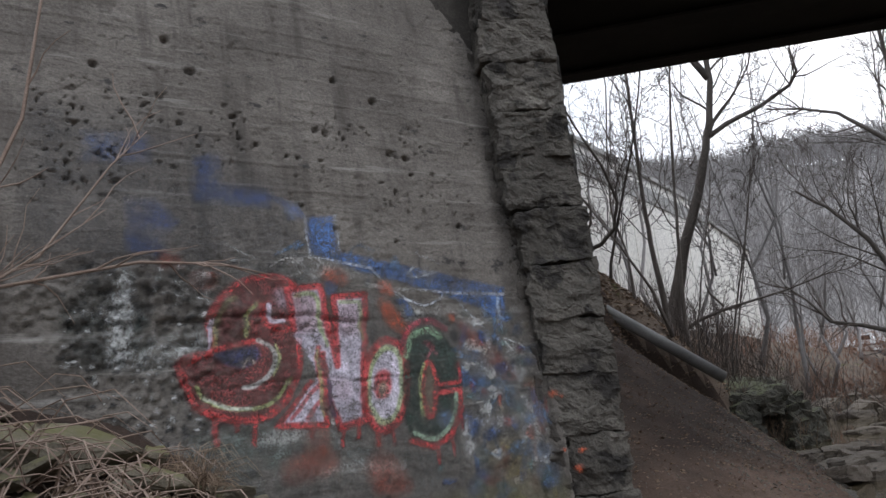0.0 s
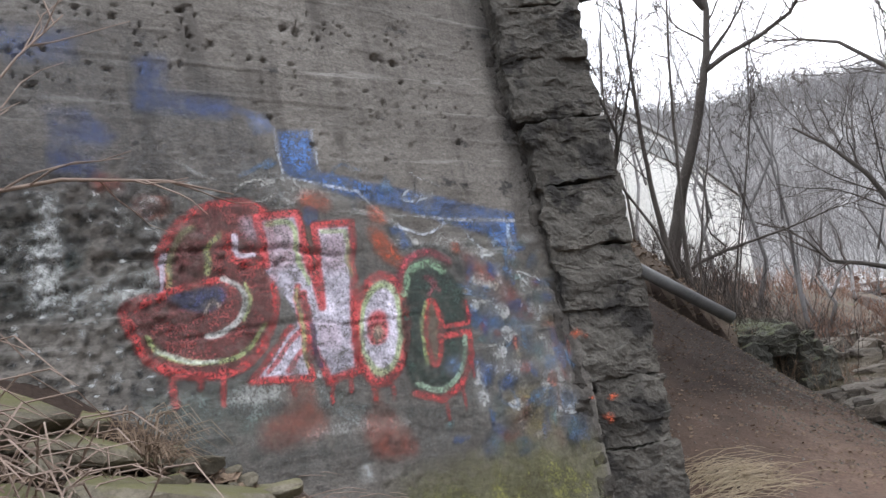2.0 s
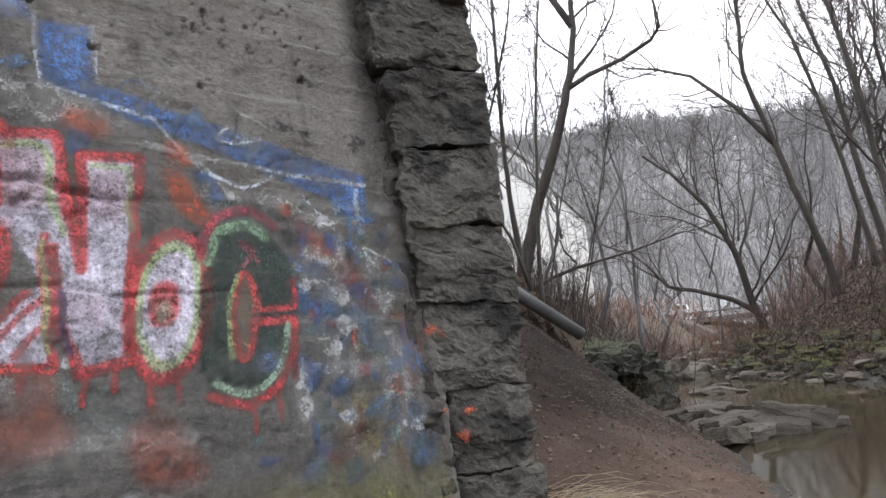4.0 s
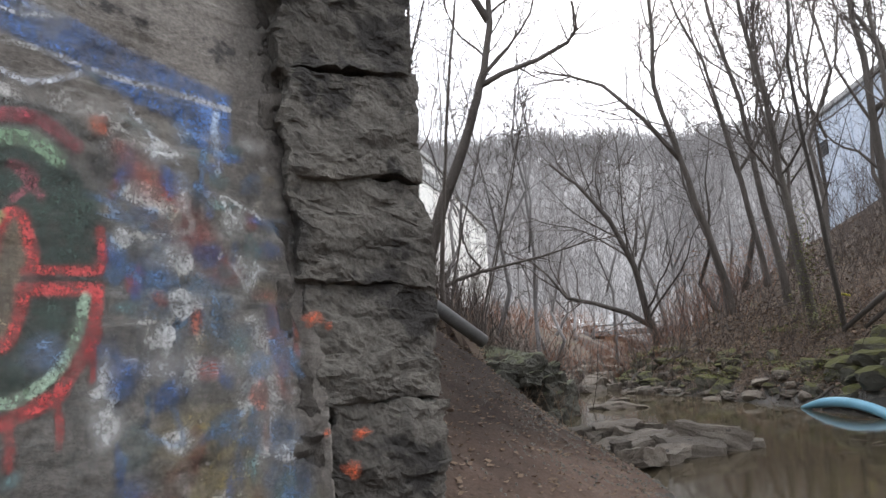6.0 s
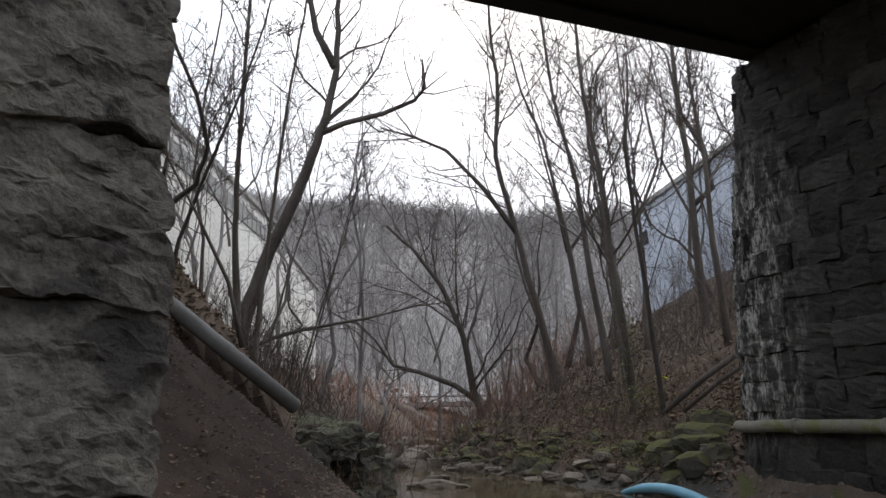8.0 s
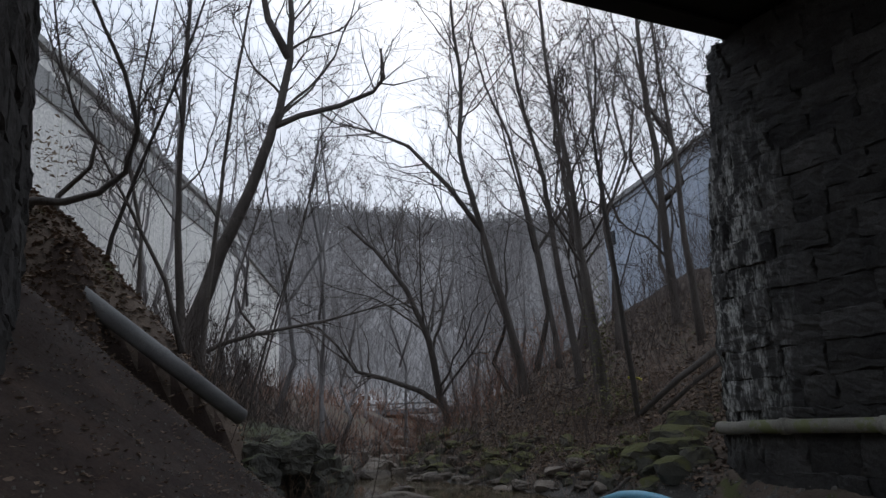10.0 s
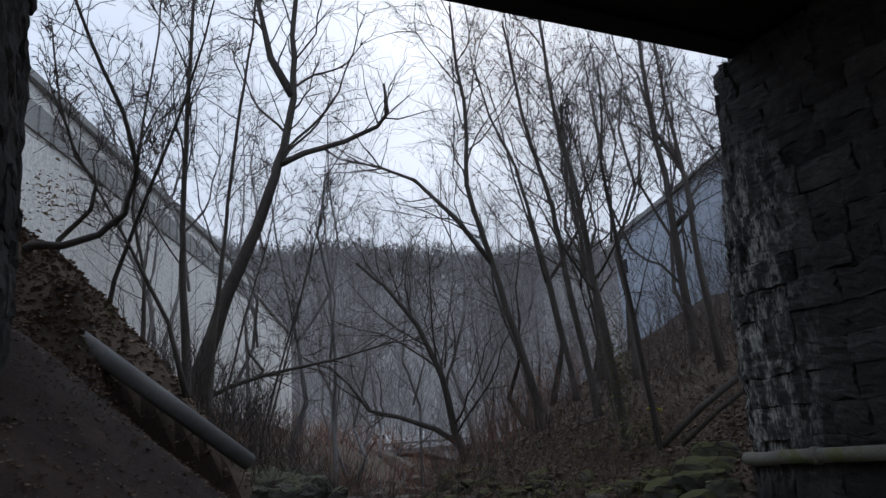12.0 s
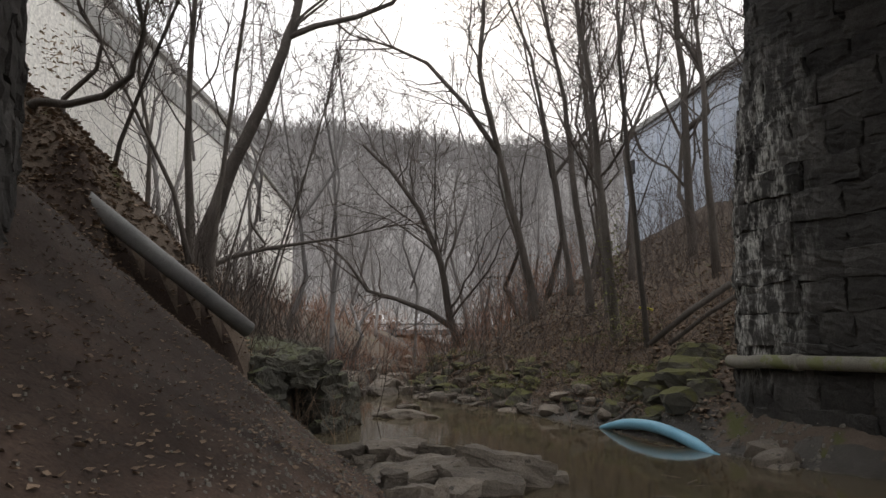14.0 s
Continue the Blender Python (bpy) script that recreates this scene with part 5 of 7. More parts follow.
# riffle stones upstream
for _ in range(110):
    y = rng.uniform(24.5, 42)
    a, b = float(np.interp(y, LEFT_Y, LEFT_X)), float(np.interp(y, RIGHT_Y, RIGHT_X))
    x = rng.uniform(a - 0.3, b + 0.4)
    place_rock("creek_stone", (CREEK_ROCKS + CREEK_SLABS)[rng.randrange(11)], ROCK, x, y, rng.uniform(0.35, 1.1), "pale grey stone lying in the shallow creek riffle", "riffle stones", turn=rng.uniform(0, 360),
               tip=(rng.uniform(-8, 8), rng.uniform(-8, 8)), z=float(water_level(y)) + 0.03, sink=0.3)
# stones along the right shore
for _ in range(110):
    y = rng.uniform(10.5, 25)
    x = float(np.interp(y, RIGHT_Y, RIGHT_X)) + abs(rng.gauss(0, 0.55)) - 0.12
    if (y < 13.6 and x > 11.2) or (11.6 < y < 15.6 and x < np.interp(y, [11.9, 15.3], [11.5, 12.6])):
        continue
    place_rock("shore_stone", (CREEK_SLABS + CREEK_SMALL)[rng.randrange(11)], ROCK, x, y, rng.choice((0.15, 0.2, 0.26, 0.36, 0.5)), "grey-brown stone on the muddy creek shore", "shore stones",
               turn=rng.uniform(0, 360), tip=(rng.uniform(-10, 10), rng.uniform(-10, 10)), sink=0.3)
# mossy stones up the right bank
for _ in range(110):
    y = rng.uniform(13.2, 30)
    x = float(np.interp(y, RIGHT_Y, RIGHT_X)) + abs(rng.gauss(0.5, 1.1)) + 0.25
    if y < 13.8 and x > 11.9:
        continue
    place_rock("mossy_stone", (MOSS_SLABS + MOSS_ROCKS)[rng.randrange(11)], MOSSY, x, y, rng.choice((0.25, 0.35, 0.45, 0.6)), "mossy stone half sunk in the leafy bank", "mossy bank stones",
               turn=rng.uniform(0, 360), tip=(rng.uniform(-14, 14), rng.uniform(-14, 14)), sink=0.40)
for x, y, size, kind, wide in ((14.1, 14.45, 0.85, 0, 1.35), (13.6, 14.3, 0.95, 1, 1.4), (12.95, 13.95, 0.75, 2, 1.4), (12.75, 14.4, 0.6, 3, 1.2), (13.3, 14.9, 0.8, 4, 1.2), (12.3, 13.5, 0.7, 5, 1.3), (12.6, 13.3, 0.6, 0, 1.2)):
    place_rock("mossy_boulder", MOSS_ROCKS[kind], MOSSY, x, y, size, "large boulder capped with bright moss on the bank", "mossy boulders", category="boulder", turn=rng.uniform(-25, -45), tip=(rng.uniform(-5, 5), rng.uniform(-5, 5)), sink=0.3, wide=wide)
# ledge of rock under the left bank
for x, y, size, kind in ((8.0, 18.9, 1.3, 2), (8.15, 19.8, 1.6, 3), (8.5, 20.7, 1.4, 4), (8.95, 21.7, 1.7, 5), (9.6, 22.9, 1.6, 1), (10.5, 24.2, 1.5, 0), (11.3, 25.4, 1.4, 2), (8.0, 19.2, 0.9, 4), (9.0, 22.2, 0.9, 5)):
    place_rock("ledge_rock", LEDGE_ROCKS[kind], LEDGE, x, y, size, "dark damp ledge rock undercut above the pool", "ledge rocks", turn=rng.uniform(0, 360), tip=(rng.uniform(-12, 12), rng.uniform(-12, 12)), z=0.12, sink=0.12)
    place_rock("ledge_rock", LEDGE_ROCKS[(kind + 2) % 6], LEDGE, x - 0.3, y + 0.05, size * 1.05, "dark damp ledge rock undercut above the pool", "ledge rocks", turn=rng.uniform(0, 360), tip=(rng.uniform(-10, 10), rng.uniform(-10, 10)), z=0.58, sink=0.12)
    place_rock("ledge_rock", LEDGE_ROCKS[(kind + 4) % 6], LEDGE, x - 0.45, y + 0.35, size * 0.9, "dark damp ledge rock undercut above the pool", "ledge rocks", turn=rng.uniform(0, 360), tip=(rng.uniform(-10, 10), rng.uniform(-10, 10)), z=0.98, sink=0.2)
for x, y, size, kind in ((5.0, 16.25, 0.6, 1), (5.45, 16.4, 0.75, 3), (5.9, 16.55, 0.8, 0), (6.3, 16.8, 0.6, 4)):
    place_rock("ledge_rock", LEDGE_ROCKS[kind], LEDGE, x, y, size, "dark damp ledge rock undercut above the pool", "ledge rocks", turn=rng.uniform(0, 360), tip=(rng.uniform(-12, 12), rng.uniform(-12, 12)), sink=0.3)
for n, (x, y, z, sx, sy, sz, turn) in enumerate(((6.72, 17.45, 0.62, 0.5, 0.7, 1.05, 12), (6.95, 17.75, 1.22, 0.75, 0.7, 0.30, -8), (7.45, 17.85, 1.28, 0.7, 0.75, 0.36, 15), (7.55, 17.75, 0.98, 0.5, 0.6, 0.28, -20), (8.05, 18.0, 0.55, 0.55, 0.7, 0.95, 25),
                                               (7.95, 18.05, 1.12, 0.6, 0.6, 0.26, 5), (8.5, 18.4, 0.42, 0.6, 0.8, 0.75, 35), (7.3, 18.5, 0.5, 1.3, 0.4, 1.0, 18), (6.45, 17.15, 0.45, 0.5, 0.45, 0.6, -15), (6.98, 17.15, 0.18, 0.4, 0.35, 0.3, 30), (7.9, 17.45, 0.15, 0.45, 0.35, 0.28, 10))):
    solo("ledge_rock", block_mesh("ledge_rock", sx, sy, sz, 160 + n, 18, 0.06, 0.06, 0.55, 0.25), LEDGE, "dark damp layered ledge rock undercut above the pool", "rock", "ledge rocks", at=pose(x, y, z, (n * 37) % 13 - 6, (n * 23) % 15 - 7, turn))
# two stones awash in the pool
for x, y, size in ((10.05, 19.1, 0.5), (10.4, 18.8, 0.75), (10.75, 18.5, 0.4), (11.6, 20.6, 0.5)):
    place_rock("pool_stone", CREEK_SLABS[rng.randrange(5)], ROCK, x, y, size, "flat stone just awash in the pool", "pool stones", turn=rng.uniform(0, 360), z=0.05, sink=0.2)
# rubble at the foot of the wing wall
for x, y, size, kind, wide, tip in ((-2.05, 4.5, 0.75, 0, 1.2, (12, 20)), (-1.72, 4.62, 0.55, 1, 1.2, (8, 14)), (-1.30, 4.60, 0.75, 2, 1.8, (6, 16)), (-1.0, 4.85, 0.5, 3, 1.5, (8, 10)), (-0.75, 4.98, 0.4, 4, 1.4, (4, 10)),
                                    (-1.7, 4.0, 0.6, 1, 1.1, (14, 12)), (-2.3, 4.1, 0.8, 2, 1.2, (10, 22)), (-1.55, 4.86, 0.35, 3, 1.2, (10, 10)), (-1.9, 3.6, 0.55, 4, 1.1, (10, 20)), (-2.6, 3.7, 0.8, 0, 1.2, (10, 20)), (-1.15, 4.5, 0.45, 1, 1.2, (6, 12))):
    place_rock("rubble_slab", RUBBLE[kind], SLAB, x, y, size * 0.72, "broken lichen-covered stone slab in the rubble below the wall", "rubble slabs", category="slab", turn=20 + rng.uniform(-25, 25), tip=tip, sink=0.12, wide=wide)
for _ in range(60):
    y = rng.uniform(3.0, 5.4)
    x = rng.uniform(-2.8, 0.3)
    if y > 0.626 * x + 5.95 or x > -0.35 - (5 - y) * 0.35:
        continue
    place_rock("rubble_slab", RUBBLE[rng.randrange(5)], SLAB, x, y, rng.choice((0.14, 0.18, 0.24, 0.3)), "broken stone piece in the rubble below the wall", "rubble slabs", category="slab", turn=rng.uniform(0, 360), tip=(rng.uniform(-25, 25), rng.uniform(-25, 25)), sink=0.15, wide=rng.uniform(0.9, 1.6))
for _ in range(55):
    x = rng.uniform(-1.2, 1.3)
    y = 0.626 * x + 6.0 - abs(rng.gauss(0.1, 0.3)) - 0.05
    place_rock("rubble_stone", RUBBLE_SMALL[rng.randrange(6)], SLAB, x, y, rng.choice((0.05, 0.07, 0.1, 0.13)), "small broken stone at the foot of the wall", "rubble stones", turn=rng.uniform(0, 360), tip=(rng.uniform(-20, 20), rng.uniform(-20, 20)), sink=0.2)
for _ in range(130):
    y = rng.uniform(2.6, 5.4)
    x = rng.uniform(-2.9, 0.2)
    wall_y = 0.626 * x + 0.144 * float(height(x, y)) + 5.986
    if y > wall_y - 0.12 or x > -0.1 - (5 - y) * 0.28:
        continue
    place_rock("rubble_stone", RUBBLE_SMALL[rng.randrange(6)], SLAB, x, y, rng.choice((0.08, 0.1, 0.13, 0.18)), "small broken stone in the rubble slope", "rubble stones", turn=rng.uniform(0, 360), tip=(rng.uniform(-20, 20), rng.uniform(-20, 20)), sink=0.2)


# ---- loose litter: leaves, pebbles, twigs, straw ----
def scatter(name, spots, make, material, label, category):
    verts, faces = [], []
    levels = height(np.array([p[0] for p in spots]), np.array([p[1] for p in spots]))
    for (x, y, s, a), z in zip(spots, levels):
        make(verts, faces, x, y, float(z), s, a)
    return solo(name, mesh_of(name, verts, faces), material, label, category, kind="stuff")


def leaf(verts, faces, x, y, z, s, a):
    n = len(verts)
    c, d = math.cos(a) * s, math.sin(a) * s
    lift = [rng.uniform(0.0, 0.45) * s for _ in range(6)]
    for (p, q), h in zip(((-0.5, 0), (-0.18, 0.26), (0.2, 0.34), (0.55, 0), (0.18, -0.30), (-0.2, -0.24)), lift):
        verts.append((x + p * c - q * d, y + p * d + q * c, z + 0.008 + h))
    faces += [(n, n + 1, n + 4, n + 5), (n + 1, n + 2, n + 3, n + 4)]


def pebble(verts, faces, x, y, z, s, a):
    n = len(verts)
    for k in range(5):
        t = a + k * 2 * math.pi / 5
        r = s * rng.uniform(0.7, 1.1)
        verts.append((x + math.cos(t) * r, y + math.sin(t) * r, z - 0.01))
    for k in range(5):
        t = a + 0.3 + k * 2 * math.pi / 5
        verts.append((x + math.cos(t) * s * 0.6, y + math.sin(t) * s * 0.6, z + s * rng.uniform(0.4, 0.75)))
    faces += [(n + k, n + (k + 1) % 5, n + 5 + (k + 1) % 5, n + 5 + k) for k in range(5)] + [tuple(range(n + 5, n + 10))]


def spots_in(count, xa, xb, ya, yb, sa, sb, ok=lambda x, y: True):
    out = []
    while len(out) < count:
        x, y = rng.uniform(xa, xb), rng.uniform(ya, yb)
        if ok(x, y):
            out.append((x, y, rng.uniform(sa, sb), rng.uniform(0, 6.28)))
    return out


def left_edge(y):
    return float(np.interp(y, LEFT_Y, LEFT_X))


def right_edge(y):
    return float(np.interp(y, RIGHT_Y, RIGHT_X))


def foot(y):
    return float(np.interp(y, TOE_Y, TOE_X))


leaves = spots_in(12000, 1.5, 12, 14.6, 28, 0.05, 0.14, lambda x, y: x < foot(y) - 0.1 and (y > 15.9 + 0.2 * (4.5 - x) or rng.random() < 0.12))
leaves += spots_in(13000, 11.2, 18, 12.5, 24, 0.045, 0.11, lambda x, y: x > right_edge(y) + 0.5)
leaves += spots_in(7000, 12, 26, 12.5, 32, 0.08, 0.18, lambda x, y: x > right_edge(y) + 0.5)
leaves += spots_in(900, -1.4, 1.5, 4.6, 6.7, 0.03, 0.08, lambda x, y: y < 0.626 * x + 6.0 and y > 0.626 * x + 5.0 + 0.35 * rng.random())
leaves += spots_in(4200, 1.6, 4.6, 15.2, 18.6, 0.035, 0.09, lambda x, y: y > 15.5 + 0.25 * (x - 2) and x < foot(y) - 0.1)
leaves += spots_in(3000, -3, 0.3, 2.4, 5.6, 0.04, 0.11, lambda x, y: y < 0.626 * x + 6.0 and x < -0.2 - (5 - y) * 0.25)
leaves += spots_in(3600, 1.4, 7, 7.4, 15.6, 0.02, 0.065, lambda x, y: x < left_edge(y) - 0.1)
scatter("leaf_litter", leaves, leaf, LEAF, "brown dead leaves strewn over the banks", "leaf litter")
pebbles = spots_in(2600, 1.0, 7, 6, 15.2, 0.004, 0.016, lambda x, y: x < left_edge(y) + 0.1)
pebbles += spots_in(1400, 3.0, 7, 9, 14, 0.006, 0.024, lambda x, y: foot(y) - 1.2 < x < left_edge(y) + 0.2)
pebbles += spots_in(1800, 10.5, 15, 10.5, 24, 0.015, 0.05, lambda x, y: right_edge(y) - 0.15 < x < right_edge(y) + 1.2)
pebbles += spots_in(900, -2.8, 1.0, 2.6, 6, 0.006, 0.022, lambda x, y: y < 0.626 * x + 6.0)
scatter("pebbles", pebbles, pebble, PEBBLE, "small pale pebbles scattered over the dirt", "pebbles")


def stalks(name, count, centre, spread, length, radius, material, label, category, flat=0.2, droop=0.3, heading=None):
    verts, faces = [], []
    spots = [(centre[0] + rng.gauss(0, spread[0]), centre[1] + rng.gauss(0, spread[1])) for _ in range(count)]
    levels = height(np.array([p[0] for p in spots]), np.array([p[1] for p in spots]))
    for (x, y), z in zip(spots, levels):
        z = float(z)
        a = rng.uniform(0, 6.28) if heading is None else heading + rng.gauss(0, 0.35)
        s = length * rng.uniform(0.5, 1.2)
        up = rng.uniform(flat * 0.3, flat)
        pts = [(x + math.cos(a) * s * f, y + math.sin(a) * s * f, z + 0.015 + s * (up * math.sin(math.pi * min(f * 0.75 + 0.08, 1)) - droop * 0.1 * f * f) + rng.uniform(-0.006, 0.006)) for f in (0, 0.35, 0.7, 1.0)]
        tube_into(verts, faces, pts, [radius, radius, radius * 0.8, radius * 0.3], 3, False)
    return solo(name, mesh_of(name, verts, faces), material, label, category, kind="stuff")


stalks("straw_clump", 190, (1.95, 7.25), (0.17, 0.12), 0.55, 0.0028, STRAW, "flattened clump of dry straw-coloured grass on the dirt path", "dry grass", 0.24, 0.5, 0.2)
stalks("bramble_tangle", 170, (-2.15, 3.75), (0.38, 0.4), 0.65, 0.005, BRAMBLE, "tangle of pale dead bramble stems over the rubble", "brambles", 0.7, 0.2)
stalks("bramble_tangle", 80, (-1.6, 4.2), (0.22, 0.2), 0.4, 0.0045, BRAMBLE, "tangle of pale dead bramble stems over the rubble", "brambles", 0.6, 0.2)
stalks("dry_tuft", 150, (-1.52, 4.78), (0.05, 0.04), 0.26, 0.003, LEAF, "small dry brown weed tuft against the wall", "weed", 1.2, 0.1)
stalks("dead_twigs", 120, (-0.2, 5.55), (0.55, 0.22), 0.3, 0.003, BRAMBLE, "dead twigs and stems along the foot of the wall", "twigs", 0.25, 0.3)
stalks("drift_debris", 130, (8.75, 11.05), (0.30, 0.16), 0.5, 0.008, TWIG, "dark heap of drifted sticks and leaves in the water", "debris", 0.55, 0.3)


# ---- bare trees ----
def bough(rnd, start, heading, length, r0, r1, steps, wander, lift):
    pts, p, d = [Vector(start)], Vector(start), Vector(heading).normalized()
    for _ in range(steps):
        d = (d + Vector((rnd.gauss(0, wander), rnd.gauss(0, wander), rnd.gauss(0, wander) + lift))).normalized()
        p = p + d * (length / steps)
        pts.append(p.copy())
    return pts, [r0 + (r1 - r0) * i / steps for i in range(steps + 1)]


def along(pts, f):
    f = min(max(f, 0), 0.999) * (len(pts) - 1)
    i = int(f)
    return pts[i].lerp(pts[i + 1], f - i), (pts[i + 1] - pts[i]).normalized()


def sprout(rnd, d, angle):
    side = d.cross(Vector((rnd.gauss(0, 1), rnd.gauss(0, 1), rnd.gauss(0, 1)))).normalized()
    return d * math.cos(angle) + side * math.sin(angle)


def tree_meshes(rnd, spine, r0, r1, limbs=13, branches=10, twigs=5, low=0.35, reach=0.42, extra=()):
    """The trunk with its limbs, and the fine crown, of a bare tree on a spine of points."""
    spine = [Vector(p) for p in spine]
    fine = []
    for i in range(len(spine) - 1):
        for k in range(3):
            fine.append(spine[i].lerp(spine[i + 1], k / 3) + Vector((rnd.gauss(0, 1), rnd.gauss(0, 1), 0)) * r0 * 0.12 * (k > 0))
    fine.append(spine[-1])
    tall = sum((b - a).length for a, b in zip(fine[:-1], fine[1:]))
    wood_v, wood_f, crown_v, crown_f = [], [], [], []
    n = len(fine) - 1
    tube_into(wood_v, wood_f, fine, [r0 * (1.0 + 0.5 * math.exp(-8 * i / n)) + (r1 - r0) * i / n for i in range(n + 1)], 10)
    boughs = []
    for pts, a, b in extra:
        pts = [Vector(p) for p in pts]
        tube_into(wood_v, wood_f, pts, [a + (b - a) * i / (len(pts) - 1) for i in range(len(pts))], 6)
        boughs.append((pts, a, sum((q - p).length for p, q in zip(pts[:-1], pts[1:]))))
    for k in range(limbs):
        f = low + (1 - low) * (k + rnd.random()) / limbs
        p, d = along(fine, f)
        r = (r0 + (r1 - r0) * f) * rnd.uniform(0.3, 0.5)
        length = tall * reach * (1.15 - 0.75 * f) * rnd.uniform(0.7, 1.25)
        pts, rad = bough(rnd, p, sprout(rnd, d, rnd.uniform(0.45, 1.0)), length, r, r * 0.25, 8, 0.19, 0.12)
        tube_into(wood_v, wood_f, pts, rad, 5, False)
        boughs.append((pts, r, length))
    boughs.append((fine[int(n * 0.6):], r1 * 1.4, tall * 0.4))
    for pts, r, length in boughs:
        for _ in range(branches):
            p, d = along(pts, rnd.uniform(0.2, 1.0))
            r2 = max(0.008, r * rnd.uniform(0.22, 0.4))
            l2 = length * rnd.uniform(0.25, 0.5)
            pts2, rad2 = bough(rnd, p, sprout(rnd, d, rnd.uniform(0.5, 1.1)), l2, r2, 0.005, 5, 0.22, 0.06)
            tube_into(crown_v, crown_f, pts2, rad2, 3, False)
            for _ in range(twigs):
                p, d = along(pts2, rnd.uniform(0.15, 1.0))
                pts3, rad3 = bough(rnd, p, sprout(rnd, d, rnd.uniform(0.4, 1.15)), l2 * rnd.uniform(0.3, 0.75), 0.006, 0.003, 3, 0.26, 0.04)
                tube_into(crown_v, crown_f, pts3, rad3, 3, False)
    return mesh_of("trunk", wood_v, wood_f, True), mesh_of("crown", crown_v, crown_f)


def tree(label, spine, r0, r1, seed, group="", **more):
    x, y, z = spine[0]
    ground = float(height(x, y))
    if z > ground - 0.1 and spine[1][2] - z > 0.3:
        dx, dy, dz = (spine[1][0] - x, spine[1][1] - y, spine[1][2] - z)
        k = min((z - ground + 0.25) / max(dz, 0.3), 1.5)
        spine = [(x - dx * k * 0.5, y - dy * k * 0.5, ground - 0.25)] + list(spine)
    trunk, crown = tree_meshes(random.Random(seed), spine, r0 * 0.78, r1 * 0.7, **more)
    top = thing("tree", label, "tree", group)
    part("trunk", trunk, BARK, top)
    part("crown", crown, TWIG, top, "fine dark bare twigs")
    return top


tree("tall leaning bare tree with a forked trunk on the leafy bank", [(8.12, 25.02, 4.25), (8.41, 24.44, 5.62), (8.86, 23.69, 7.19), (9.21, 23.05, 8.63), (9.42, 22.62, 9.64), (9.53, 22.19, 10.94), (9.37, 21.86, 12.55), (9.5, 21.4, 15.5)],
     0.27, 0.07, 1, low=0.5, limbs=8, extra=(([(9.33, 22.79, 9.24), (9.86, 22.35, 9.51), (10.69, 21.7, 9.73), (11.39, 21.12, 10.07), (11.58, 20.89, 10.42), (11.44, 20.78, 11.16)], 0.09, 0.03),
                                             ([(9.5, 22.2, 11.0), (8.95, 22.3, 12.0), (8.7, 22.3, 13.2), (8.3, 22.4, 15)], 0.12, 0.04)))
tree("bent bare tree arching out from the top of the bank", [(2.3, 17.5, 3.9), (2.75, 17.25, 4.6), (3.21, 17.0, 4.86), (3.56, 16.79, 4.84), (3.95, 16.48, 4.95), (4.23, 16.21, 5.22), (4.32, 15.99, 5.77), (4.09, 15.93, 6.58), (3.79, 15.97, 7.23), (3.3, 16.1, 8.6)], 0.085, 0.03, 2, low=0.55, limbs=6, branches=4, twigs=4)
tree("crooked thin bare tree on the bank", [(3.6, 17.9, 4.6), (3.65, 17.87, 5.23), (4.01, 17.5, 5.65), (4.05, 17.36, 6.04), (3.75, 17.46, 6.45), (3.49, 17.43, 7.24), (3.3, 17.5, 8.6)], 0.055, 0.02, 3, low=0.4, limbs=6, branches=4, twigs=4)
for n, (label, spine, r0) in enumerate((
        ("slender upright bare tree on the leafy bank", [(6.23, 20.06, 4.31), (6.08, 19.84, 5.51), (6.0, 19.59, 6.61), (5.91, 19.15, 8.46), (5.86, 18.8, 9.88), (5.9, 18.5, 12.0)], 0.10),
        ("slender upright bare tree on the leafy bank", [(6.8, 20.2, 3.9), (6.86, 19.95, 5.39), (6.86, 19.58, 6.74), (6.91, 19.02, 8.65), (7.0, 18.55, 10.11), (7.1, 18.3, 12.0)], 0.07),
        ("thin slanting bare sapling on the bank", [(4.61, 18.55, 4.84), (4.95, 17.93, 6.24), (5.29, 17.33, 7.55), (5.5, 16.87, 8.67), (5.7, 16.6, 10.0)], 0.05),
        ("thin slanting bare sapling on the bank", [(5.16, 17.31, 3.9), (4.6, 17.32, 4.98), (4.37, 17.32, 5.38), (3.74, 17.44, 6.54), (3.2, 17.56, 7.99)], 0.045),
        ("slender upright bare tree on the leafy bank", [(5.3, 19.4, 4.4), (5.27, 19.28, 5.07), (4.98, 19.15, 6.3), (5.0, 18.71, 7.83), (5.1, 18.22, 9.35), (5.1, 18.0, 11)], 0.05),
        ("thin bare sapling below the pale building", [(7.6, 21.6, 3.4), (7.9, 21.3, 5.0), (8.3, 21.0, 6.6), (8.5, 20.8, 8.0)], 0.04),
        ("thin bare sapling below the pale building", [(8.9, 22.8, 2.6), (9.3, 22.6, 4.2), (9.9, 22.3, 6.4), (10.3, 22.0, 8.5)], 0.045),
        ("thin bare sapling at the pool's edge", [(9.3, 23.5, 2.6), (9.9, 23.3, 5.0), (10.3, 23.0, 7.0), (10.8, 22.7, 9.0)], 0.04))):
    tree(label, spine, r0, r0 * 0.35, 10 + n, low=0.3, limbs=9, branches=6, twigs=6, reach=0.32)
